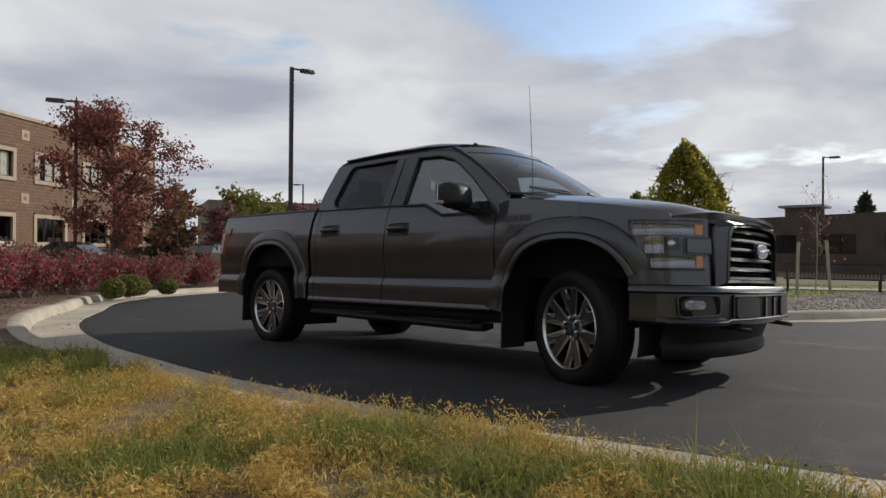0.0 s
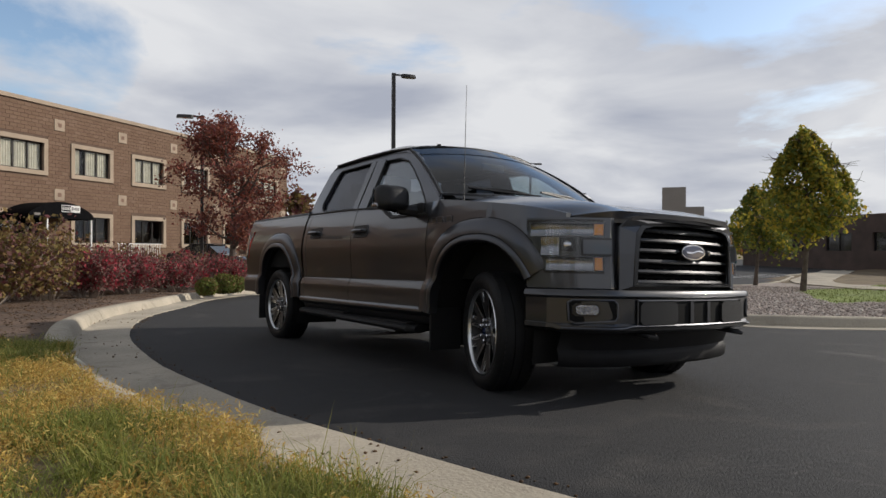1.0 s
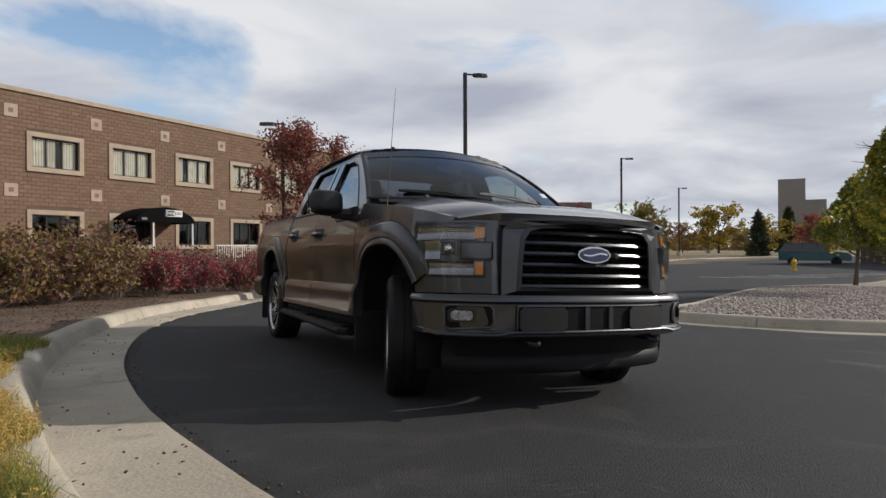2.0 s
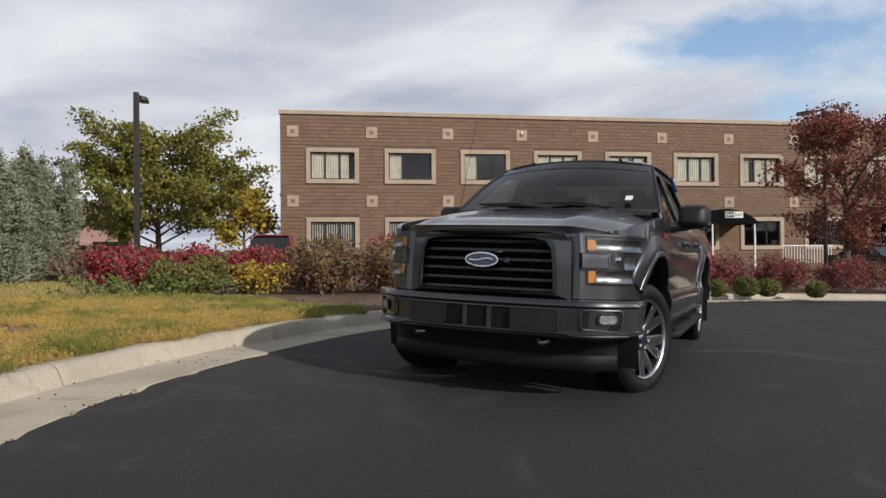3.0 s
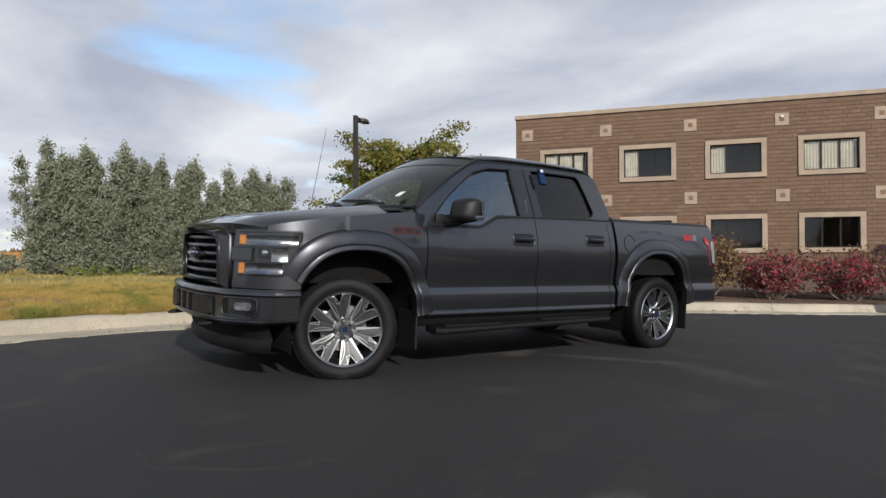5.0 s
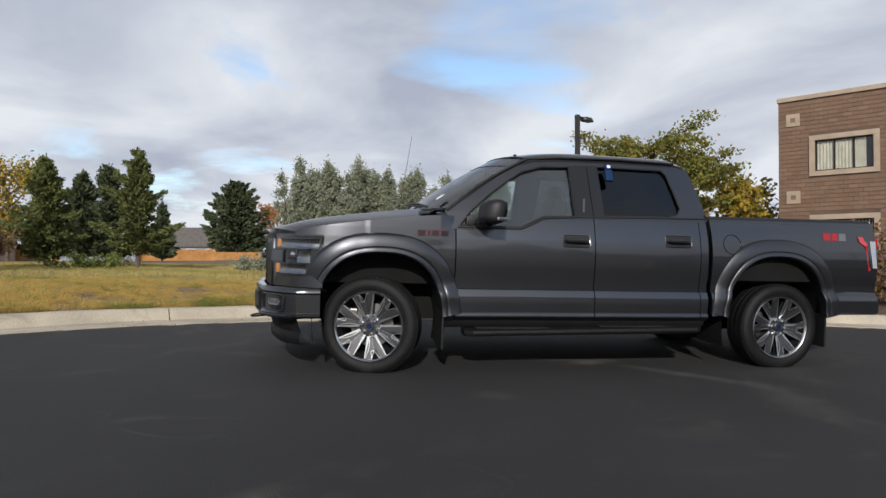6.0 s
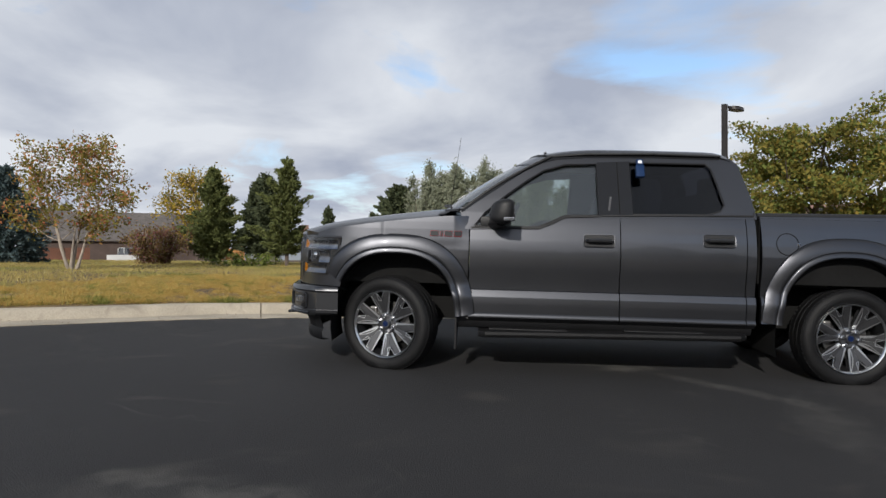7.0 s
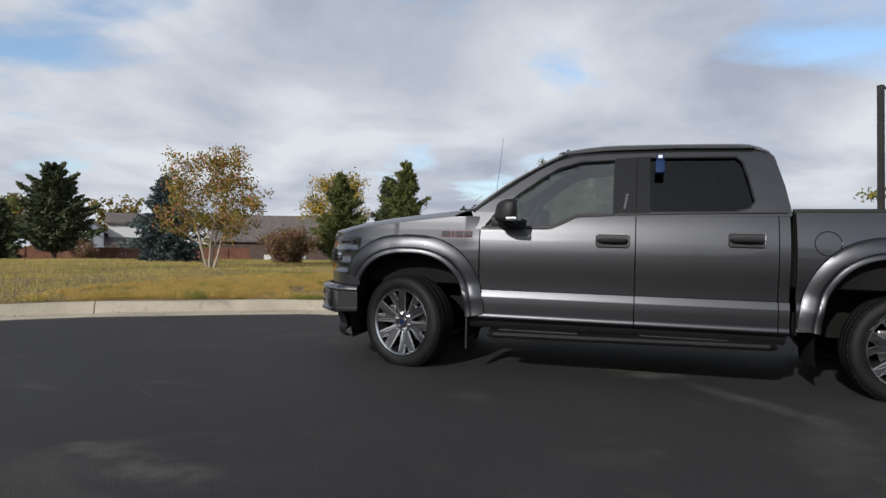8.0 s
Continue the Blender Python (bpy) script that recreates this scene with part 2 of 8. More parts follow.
ASPHALT = shader("asphalt", (0.0188, 0.0184, 0.0195), 0.82, 0, 0.45, 0.30, 0.7, 130)
stained(ASPHALT, [(-0.17, 0.56, 0.36, 0.18, 20, 1.0), (0.2, 0.42, 0.45, 0.10, -10, 0.6), (-0.75, 1.15, 0.9, 0.14, -48, 0.5), (-1.05, 2.1, 1.0, 0.28, 75, 0.35), (2.12, 3.52, 0.34, 0.16, 5, 0.7), (2.62, 3.37, 0.32, 0.14, 0, 0.6), (2.4, 3.6, 1.0, 0.35, 10, 0.2)], (0.11, 0.105, 0.095))


def weather(m, streak, lines, tone, seam):
    """Pale dusty smears and thin cracks over a material's own colour."""
    nt = m.node_tree
    p = nt.nodes["Principled BSDF"]
    own = p.inputs["Base Color"].links[0].from_socket
    co = nt.nodes.new("ShaderNodeNewGeometry")
    for scale, dist, lo, hi, amount, color in ((streak, 2.0, 0.57, 0.74, 0.6, tone), (lines, 0.6, 0.0, 0.0, 0.35, seam)):
        tex = nt.nodes.new("ShaderNodeTexNoise")
        tex.inputs["Scale"].default_value, tex.inputs["Detail"].default_value, tex.inputs["Distortion"].default_value = scale, 6, dist
        nt.links.new(co.outputs["Position"], tex.inputs["Vector"])
        ramp = nt.nodes.new("ShaderNodeValToRGB")
        e = ramp.color_ramp.elements
        if hi:
            e[0].position, e[1].position = lo, hi
            e[1].color = (amount, amount, amount, 1)
        else:
            e[0].position, e[1].position = 0.492, 0.508
            e[1].color = (0, 0, 0, 1)
            top = e.new(0.5)
            top.color = (amount, amount, amount, 1)
        nt.links.new(tex.outputs["Fac"], ramp.inputs[0])
        fac = ramp.outputs[0]
        if not hi:
            # cracks come and go
            broad = nt.nodes.new("ShaderNodeTexNoise")
            broad.inputs["Scale"].default_value = 0.7
            nt.links.new(co.outputs["Position"], broad.inputs["Vector"])
            keep = nt.nodes.new("ShaderNodeMapRange")
            keep.inputs["From Min"].default_value, keep.inputs["From Max"].default_value = 0.52, 0.62
            nt.links.new(broad.outputs["Fac"], keep.inputs["Value"])
            mul = nt.nodes.new("ShaderNodeMath")
            mul.operation = "MULTIPLY"
            nt.links.new(fac, mul.inputs[0])
            nt.links.new(keep.outputs[0], mul.inputs[1])
            fac = mul.outputs[0]
        mix = nt.nodes.new("ShaderNodeMix")
        mix.data_type = "RGBA"
        nt.links.new(fac, mix.inputs[0])
        nt.links.new(own, mix.inputs[6])
        mix.inputs[7].default_value = (*color, 1)
        own = mix.outputs[2]
    nt.links.new(own, p.inputs["Base Color"])


weather(ASPHALT, 0.75, 1.1, (0.066, 0.060, 0.053), (0.085, 0.080, 0.072))
CONCRETE = shader("kerb_concrete", (0.41, 0.362, 0.285), 0.9, 0, 1.3, 0.22, 0.5, 60)
weather(CONCRETE, 2.2, 2.0, (0.24, 0.205, 0.16), (0.16, 0.13, 0.10))
SOIL = shader("bark_soil", (0.115, 0.074, 0.05), 0.95, 0, 1.5, 0.5, 0.9, 30)
LAWN = shader("dry_lawn_ground", (0.21, 0.155, 0.08), 0.95, 0, 1.5, 0.4, 0.9, 30, second=(0.085, 0.060, 0.036))
FARM = shader("far_ground", (0.26, 0.21, 0.115), 0.95, 0, 0.05, 0.35)
GRAVEL = island_shader("gravel_stones", [(0.20, 0.16, 0.14), (0.42, 0.36, 0.32), (0.30, 0.25, 0.22), (0.52, 0.47, 0.42)], 0.85)
GRAVEL_BED = shader("gravel_bed", (0.30, 0.255, 0.225), 0.95, 0, 3, 0.4, 1.0, 28)
GREEN_LAWN = shader("green_lawn_ground", (0.20, 0.25, 0.06), 0.95, 0, 0.8, 0.35, 0.6, 40)
GRASS_GREEN = island_shader("green_grass_blades", [(0.15, 0.19, 0.04), (0.24, 0.27, 0.06), (0.36, 0.34, 0.085), (0.12, 0.16, 0.04), (0.44, 0.38, 0.12)], 0.7, 0.35)
GRASS_GOLD = island_shader("golden_weed_blades", [(0.50, 0.31, 0.08), (0.66, 0.46, 0.13), (0.40, 0.23, 0.065), (0.72, 0.55, 0.20), (0.48, 0.40, 0.11)], 0.8, 0.35)
GRASS_STRAW = island_shader("straw_blades", [(0.36, 0.25, 0.12), (0.48, 0.36, 0.19), (0.26, 0.17, 0.085), (0.56, 0.46, 0.27)], 0.85, 0.2)
FAR_GRASS = island_shader("lawn_grass_blades", [(0.45, 0.345, 0.105), (0.54, 0.43, 0.145), (0.40, 0.28, 0.080), (0.58, 0.49, 0.20), (0.34, 0.31, 0.085)], 0.8, 0.2, (0.45, (0.25, 0.27, 0.07), 0.46, 0.68))
BRICK = island_shader("brown_block", [(0.195, 0.124, 0.084), (0.212, 0.137, 0.094), (0.180, 0.113, 0.077), (0.228, 0.150, 0.106)], 0.9)
MORTAR = shader("mortar", (0.125, 0.083, 0.060), 0.95, 0, 2, 0.2, 0.4, 60)
TAN = shader("tan_cast_stone", (0.40, 0.315, 0.235), 0.85, 0, 1.5, 0.14, 0.3, 60)
ROSETTE = shader("brown_tile", (0.22, 0.135, 0.10), 0.9, 0, 5, 0.2)
WINDOW_FRAME = shader("bronze_frame", (0.022, 0.018, 0.016), 0.4, 0.3)
WINDOW_GLASS = glass("office_glass", (0.94, 0.94, 0.92), 0.98)
CURTAIN = shader("pale_blind", (0.52, 0.50, 0.42), 0.9, 0, 3, 0.2)
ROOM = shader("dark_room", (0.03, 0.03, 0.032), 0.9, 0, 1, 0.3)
AWNING = shader("black_canvas", (0.005, 0.005, 0.006), 0.9, 0, 6, 0.3, 0.2, spec=0.08)
WHITE_PAINT = shader("white_paint", (0.75, 0.74, 0.72), 0.5, 0, 4, 0.06)
BRONZE_POLE = shader("bronze_pole", (0.045, 0.042, 0.04), 0.5, 0.4, 3, 0.15)
BARK = shader("bark", (0.11, 0.085, 0.068), 0.95, 0, 5, 0.4, 0.9, 50)
PALE_BARK = shader("pale_bark", (0.34, 0.29, 0.24), 0.9, 0, 5, 0.3, 0.6, 50)
WOOD_FENCE = shader("orange_cedar", (0.42, 0.20, 0.06), 0.8, 0, 2, 0.25, 0.3, 30)
BROWN_FENCE = shader("brown_cedar", (0.14, 0.06, 0.035), 0.85, 0, 2, 0.3, 0.3, 30)
ROOF_SHINGLE = shader("shingles", (0.13, 0.115, 0.105), 0.95, 0, 2.5, 0.3, 0.6, 20)
SIDING = shader("white_siding", (0.62, 0.63, 0.64), 0.7, 0, 1.0, 0.08)
GREY_SIDING = shader("grey_siding", (0.26, 0.29, 0.33), 0.75, 0, 1.0, 0.1)
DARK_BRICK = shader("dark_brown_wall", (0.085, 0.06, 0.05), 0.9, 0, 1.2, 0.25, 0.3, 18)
TAN_WALL = shader("tan_wall", (0.45, 0.34, 0.22), 0.9, 0, 0.6, 0.1)
# darker copy of TAN_WALL: shade of that building's left face put into the colour
SHADED_TAN = shader("shaded_tan_wall", (0.21, 0.17, 0.135), 0.9, 0, 0.6, 0.1)
PINK_WALL = shader("mauve_wall", (0.30, 0.19, 0.165), 0.9, 0, 0.5, 0.1)
GREY_WALL = shader("grey_tower_wall", (0.24, 0.22, 0.205), 0.9, 0, 0.2, 0.08)
BENCH_GREEN = shader("dark_bench_steel", (0.02, 0.025, 0.022), 0.5, 0.3)
YELLOW = shader("yellow_paint", (0.62, 0.36, 0.03), 0.5, 0, 6, 0.15)
LEAF_RED = island_shader("crimson_leaves", [(0.24, 0.022, 0.035), (0.42, 0.04, 0.065), (0.30, 0.06, 0.07), (0.48, 0.085, 0.10)], 0.7, 0.3)
LEAF_MAUVE = island_shader("dull_red_leaves", [(0.14, 0.065, 0.06), (0.21, 0.075, 0.075), (0.20, 0.105, 0.09), (0.16, 0.11, 0.08)], 0.75, 0.25)
LEAF_MAPLE = island_shader("rust_leaves", [(0.22, 0.075, 0.055), (0.31, 0.11, 0.07), (0.25, 0.065, 0.06), (0.35, 0.155, 0.09)], 0.75, 0.3)
LEAF_OLIVE = island_shader("olive_leaves", [(0.17, 0.115, 0.045), (0.22, 0.17, 0.055), (0.24, 0.14, 0.06), (0.13, 0.12, 0.04)], 0.75, 0.25)
LEAF_GREEN = island_shader("green_leaves", [(0.10, 0.14, 0.035), (0.15, 0.19, 0.04), (0.20, 0.21, 0.05)], 0.7, 0.25)
LEAF_YELLOW = island_shader("yellow_leaves", [(0.50, 0.36, 0.04), (0.60, 0.40, 0.05), (0.38, 0.31, 0.055), (0.45, 0.25, 0.05)], 0.7, 0.3)
LEAF_LOCUST = island_shader("locust_leaves", [(0.19, 0.18, 0.04), (0.27, 0.22, 0.045), (0.14, 0.15, 0.035), (0.34, 0.25, 0.05)], 0.7, 0.3)
LEAF_LINDEN = island_shader("turning_green_leaves", [(0.20, 0.22, 0.035), (0.32, 0.30, 0.045), (0.42, 0.35, 0.05), (0.55, 0.38, 0.055)], 0.7, 0.48)
LEAF_ORANGE = island_shader("orange_leaves", [(0.46, 0.20, 0.09), (0.40, 0.26, 0.09), (0.50, 0.16, 0.09), (0.36, 0.29, 0.09)], 0.7, 0.3)
NEEDLE = island_shader("pine_needles", [(0.055, 0.072, 0.038), (0.085, 0.10, 0.05), (0.07, 0.085, 0.042)], 0.75, 0.1)
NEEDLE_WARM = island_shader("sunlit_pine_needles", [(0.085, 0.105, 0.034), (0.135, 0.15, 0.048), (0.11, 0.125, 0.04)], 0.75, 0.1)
NEEDLE_BLUE = island_shader("blue_green_needles", [(0.165, 0.185, 0.125), (0.26, 0.275, 0.19), (0.21, 0.235, 0.16), (0.34, 0.345, 0.25)], 0.75, 0.1)
NEEDLE_SLATE = island_shader("slate_blue_needles", [(0.055, 0.085, 0.085), (0.09, 0.125, 0.125), (0.075, 0.105, 0.105)], 0.75, 0.1)
DEBRIS = island_shader("fallen_leaf_bits", [(0.08, 0.05, 0.03), (0.15, 0.09, 0.05), (0.05, 0.035, 0.025)], 0.9)


# ---- mesh helpers ----
rng = np.random.default_rng(7)


def mesh_object(name, verts, faces, material, parent=None, smooth=False, label="", mats=None, face_mats=None):
    me = bpy.data.meshes.new(name)
    me.from_pydata([tuple(v) for v in verts], [], [tuple(f) for f in faces])
    for m in mats or [material]:
        me.materials.append(m)
    if face_mats is not None:
        me.polygons.foreach_set("material_index", face_mats)
    if smooth:
        me.polygons.foreach_set("use_smooth", [True] * len(me.polygons))
    me.update()
    ob = new(name, me)
    ob.parent = parent
    if label:
        tagged(ob, label)
    return ob


def part(name, bm, material, parent=None, label="", smooth=False):
    """One bmesh as one mesh object under a thing or a part."""
    me = bpy.data.meshes.new(name)
    bmesh.ops.recalc_face_normals(bm, faces=bm.faces)
    bm.to_mesh(me)
    bm.free()
    me.materials.append(material)
    if smooth:
        me.polygons.foreach_set("use_smooth", [True] * len(me.polygons))
        me.set_sharp_from_angle(angle=radians(38))
    ob = new(name, me)
    ob.parent = parent
    if label:
        tagged(ob, label)
    return ob


def thing(name, label, category, m=None, group="", kind=""):
    ob = new(name)
    ob.empty_display_size = 0.2
    if m is not None:
        ob.matrix_basis = m
    return tagged(ob, label, category, group, kind)


def add_box(bm, c, s, bevel=0.0, m=None):
    got = bmesh.ops.create_cube(bm, size=1)
    vs = got["verts"]
    bmesh.ops.scale(bm, vec=s, verts=vs)
    bmesh.ops.translate(bm, vec=c, verts=vs)
    if bevel:
        es = list({e for v in vs for e in v.link_edges})
        out = bmesh.ops.bevel(bm, geom=es, offset=bevel, segments=2, profile=0.6, affect="EDGES")
        vs = list({v for f in out["faces"] for v in f.verts} | {v for v in vs if v.is_valid})
    if m is not None:
        bmesh.ops.transform(bm, matrix=m, verts=vs)
    return vs


def box(c, s, bevel=0.0, m=None):
    bm = bmesh.new()
    add_box(bm, c, s, bevel, m)
    return bm


def add_tube(bm, path, radii, sides=6, closed_ends=True):
    """A tapered tube along a path of points."""
    rings = []
    path = [Vector(p) for p in path]
    for n, p in enumerate(path):
        d = (path[min(n + 1, len(path) - 1)] - path[max(n - 1, 0)]).normalized()
        a = d.orthogonal().normalized() if not rings else (last - d * last.dot(d)).normalized()
        last = a
        b = d.cross(a)
        r = radii[n] if hasattr(radii, "__len__") else radii
        rings.append([bm.verts.new(p + r * (math.cos(k * math.tau / sides) * a + math.sin(k * math.tau / sides) * b)) for k in range(sides)])
    for r0, r1 in zip(rings, rings[1:]):
        for k in range(sides):
            bm.faces.new((r0[k], r0[(k + 1) % sides], r1[(k + 1) % sides], r1[k]))
    if closed_ends:
        bm.faces.new(rings[0][::-1])
        bm.faces.new(rings[-1])


def tube(path, radii, sides=8):
    bm = bmesh.new()
    add_tube(bm, path, radii, sides)
    return bm


def add_prism(bm, poly, put0, put1):
    """A polygon between two maps of its points."""
    a = [bm.verts.new(put0(*p)) for p in poly]
    b = [bm.verts.new(put1(*p)) for p in poly]
    fs = [bm.faces.new(a[::-1]), bm.faces.new(b)]
    for k in range(len(poly)):
        bm.faces.new((a[k], a[(k + 1) % len(poly)], b[(k + 1) % len(poly)], b[k]))
    bmesh.ops.triangulate(bm, faces=fs, ngon_method="EAR_CLIP")


def prism(poly, put0, put1):
    bm = bmesh.new()
    add_prism(bm, poly, put0, put1)
    return bm


def add_grid(bm, rows, thickness=0.0, flip=False):
    """A sheet through rows of points; thickness gives it a folded-back rim of that depth along its normals."""
    vs = [[bm.verts.new(p) for p in row] for row in rows]
    for r0, r1 in zip(vs, vs[1:]):
        for k in range(len(r0) - 1):
            q = (r0[k], r0[k + 1], r1[k + 1], r1[k])
            if len({tuple(v.co) for v in q}) == 4:
                bm.faces.new(q[::-1] if flip else q)
    return vs


def sheet(rows, thickness=0.0):
    bm = bmesh.new()
    add_grid(bm, rows)
    if thickness:
        bmesh.ops.recalc_face_normals(bm, faces=bm.faces)
        bmesh.ops.solidify(bm, geom=bm.faces[:], thickness=thickness)
    return bm


def cut_panel(outer, holes, depth):
    """A flat panel with openings in its own XY plane, as a mesh of that depth."""
    cu = bpy.data.curves.new("panel", "CURVE")
    cu.dimensions, cu.fill_mode, cu.extrude = "2D", "BOTH", depth / 2
    for loop in [outer, *holes]:
        sp = cu.splines.new("POLY")
        sp.points.add(len(loop) - 1)
        for q, p in zip(sp.points, loop):
            q.co = (p[0], p[1], 0, 1)
        sp.use_cyclic_u = True
    ob = bpy.data.objects.new("panel", cu)
    me = bpy.data.meshes.new_from_object(ob)
    bpy.data.objects.remove(ob)
    bpy.data.curves.remove(cu)
    bm = bmesh.new()
    bm.from_mesh(me)
    bpy.data.meshes.remove(me)
    bmesh.ops.remove_doubles(bm, verts=bm.verts, dist=1e-5)
    return bm


def lathe(profile, n=48, axis="Y"):
    """Turns a profile of (radius, along) round the axis."""
    bm = bmesh.new()
    rings = []
    for k in range(n):
        a = math.tau * k / n
        rings.append([bm.verts.new((r * math.cos(a), w, r * math.sin(a))) for r, w in profile])
    for k in range(n):
        r0, r1 = rings[k], rings[(k + 1) % n]
        for j in range(len(profile) - 1):
            bm.faces.new((r0[j], r0[j + 1], r1[j + 1], r1[j]))
    return bm


def interp(x, table):
    xs, ys = zip(*table)
    return float(np.interp(x, xs, ys))


def smooth_curve(points, step=0.35):
    """A Catmull-Rom line through the points, as an array of places about step apart."""
    p = np.array(points, float)
    p = np.vstack([2 * p[0] - p[1], p, 2 * p[-1] - p[-2]])
    out = []
    for a, b, c, d in zip(p, p[1:], p[2:], p[3:]):
        n = max(2, int(np.linalg.norm(c - b) / step))
        t = np.arange(n)[:, None] / n
        out.append(0.5 * (2 * b + (c - a) * t + (2 * a - 5 * b + 4 * c - d) * t**2 + (3 * b - a - 3 * c + d) * t**3))
    out.append(p[-2][None])
    return np.vstack(out)


# ---- ground, road, kerbs ----
def gz(x, y):
    """Height of the road surface: it falls to the truck's left and to its tail, and levels out far off."""
    x, y = np.asarray(x, float), np.asarray(y, float)
    xs = 16 * np.tanh(x / 16)
    ys = np.where(y < 0, 9 * np.tanh(y / 9), 10 * np.tanh(y / 10))
    near = 0.03 + 0.0238 * xs - 0.034 * ys
    far = 0.15 - 0.35 * np.tanh(y / 25)
    k = np.clip((np.hypot(x, y) - 20) / 40, 0, 1)
    k = k * k * (3 - 2 * k)
    return near * (1 - k) + far * k


KERB_LINE = [(12.6, 100), (12.5, 60), (12.3, 30), (12.0, 14), (11.2, 8.5), (9.6, 3.2), (7.15, 0.12), (5.3, -1.17), (4.3, -1.72), (3.4, -2.03), (1.6, -2.38), (-0.5, -2.48), (-3, -2.25),
             (-5.5, -1.6), (-8, -0.45), (-11, 1.0), (-13.4, 3.1), (-15.4, 5.9), (-17.8, 10), (-20, 13.6), (-24.5, 20.5), (-31, 32), (-38, 47), (-42, 65), (-50, 100)]
ISLAND_LINE = [(6.2, 100), (6.0, 60), (5.6, 30), (4.6, 18), (3.4, 12.2), (2.1, 8.7), (0.6, 6.5), (-0.6, 5.7), (-1.9, 5.4), (-3.2, 5.8), (-3.95, 6.8), (-5.2, 9.0), (-7.2, 12.2), (-9.3, 16.0), (-9.9, 18.5),
               (-9.4, 21.5), (-10.2, 25), (-12.2, 30), (-13.4, 34), (-14.5, 60), (-15.5, 100)]
kerb_edge, island_edge = smooth_curve(KERB_LINE), smooth_curve(ISLAND_LINE)
kerb_plan, island_plan = kerb_edge[::2], island_edge[::2]


def inside(poly, x, y):
    hit = np.zeros(x.shape, bool)
    for (x0, y0), (x1, y1) in zip(poly, np.roll(poly, -1, 0)):
        if y0 != y1:
            hit ^= ((y0 > y) != (y1 > y)) & (x < (x1 - x0) * (y - y0) / (y1 - y0) + x0)
    return hit


def gap_to(line, x, y):
    best = np.full(x.shape, 1e9)
    for (x0, y0), (x1, y1) in zip(line, line[1:]):
        dx, dy = x1 - x0, y1 - y0
        t = np.clip(((x - x0) * dx + (y - y0) * dy) / (dx * dx + dy * dy + 1e-12), 0, 1)
        best = np.minimum(best, np.hypot(x - x0 - t * dx, y - y0 - t * dy))
    return best


def road_depth(x, y):
    """Signed distance into the road from its edges: positive on the asphalt."""
    x, y = np.asarray(x, float), np.asarray(y, float)
    on = inside(kerb_plan, x, y) & ~inside(island_plan, x, y)
    d = np.minimum(gap_to(kerb_plan, x, y), gap_to(island_plan, x, y))
    return np.where(on, d, -d)


# the same, read from a 0.1 m raster of the near place
raster_x, raster_y = np.arange(-16.0, 27.01, 0.1), np.arange(-27.0, 5.01, 0.1)
raster = road_depth(*np.meshgrid(raster_x, raster_y))


def edge_depth(x, y):
    u = np.clip((np.asarray(x, float) + 16.0) / 0.1, 0, len(raster_x) - 1.001)
    v = np.clip((np.asarray(y, float) + 27.0) / 0.1, 0, len(raster_y) - 1.001)
    i, j = u.astype(int), v.astype(int)
    a, b = u - i, v - j
    return (raster[j, i] * (1 - a) + raster[j, i + 1] * a) * (1 - b) + (raster[j + 1, i] * (1 - a) + raster[j + 1, i + 1] * a) * b


def ground_z(x, y):
    """Height of what is not road: a kerb's height above it, a little uneven."""
    x, y = np.asarray(x, float), np.asarray(y, float)
    return gz(x, y) + 0.125 + 0.02 * np.sin(1.3 * x + 0.5 * y) * np.sin(0.9 * y - 0.4 * x)


def lawn_limit(y):
    """Where the lawn ends in x, towards the planting strip and its hedge."""
    return np.interp(y, (-16, -9, -7, -5, -3, 0, 4), (-4.2, -2.0, -1.6, -1.3, -0.6, -1.9, -3.5))


def axis_steps(lo, hi, fine, far):
    mid = np.arange(lo, hi + fine / 2, fine)
    up, step = [hi], fine
    while up[-1] < far:
        step *= 1.22
        up.append(up[-1] + step)
    down, step = [lo], fine
    while down[-1] > -far:
        step *= 1.22
        down.append(down[-1] - step)
    return np.concatenate([down[:0:-1], mid, up[1:]])


gx, gy = axis_steps(-17, 12, 0.2, 900), axis_steps(-5, 18, 0.2, 900)
GX, GY = np.meshgrid(gx, gy)
depth = road_depth(GX, GY)
high = ground_z(GX, GY)
low = gz(GX, GY)
# pull grid points onto the kerbs' backs, and sink those under kerb and gutter
isl = inside(island_edge, GX, GY)
back = np.where(isl, 0.52, 0.70)
e = 0.01
slope_x = (road_depth(GX + e, GY) - road_depth(GX - e, GY)) / (2 * e)
slope_y = (road_depth(GX, GY + e) - road_depth(GX, GY - e)) / (2 * e)
near_kerb = (depth < -back + 0.11) & (depth > -back - 0.12) & (np.hypot(GX, GY) < 26)
move = np.where(near_kerb, -back - depth, 0.0)
GX, GY = GX + slope_x * move, GY + slope_y * move
depth = np.where(near_kerb, -back, depth)
high, low = ground_z(GX, GY), gz(GX, GY)
on_road = depth > -back + 0.02
Z = np.where(on_road, low - np.where(depth < -0.10, 0.07, 0.0), high)
flat = np.arange(GX.size).reshape(GX.shape)
quads = np.stack([flat[:-1, :-1], flat[:-1, 1:], flat[1:, 1:], flat[1:, :-1]], -1)
road_quads = on_road[:-1, :-1] & on_road[:-1, 1:] & on_road[1:, 1:] & on_road[1:, :-1]
pts = np.stack([GX, GY, Z], -1).reshape(-1, 3)


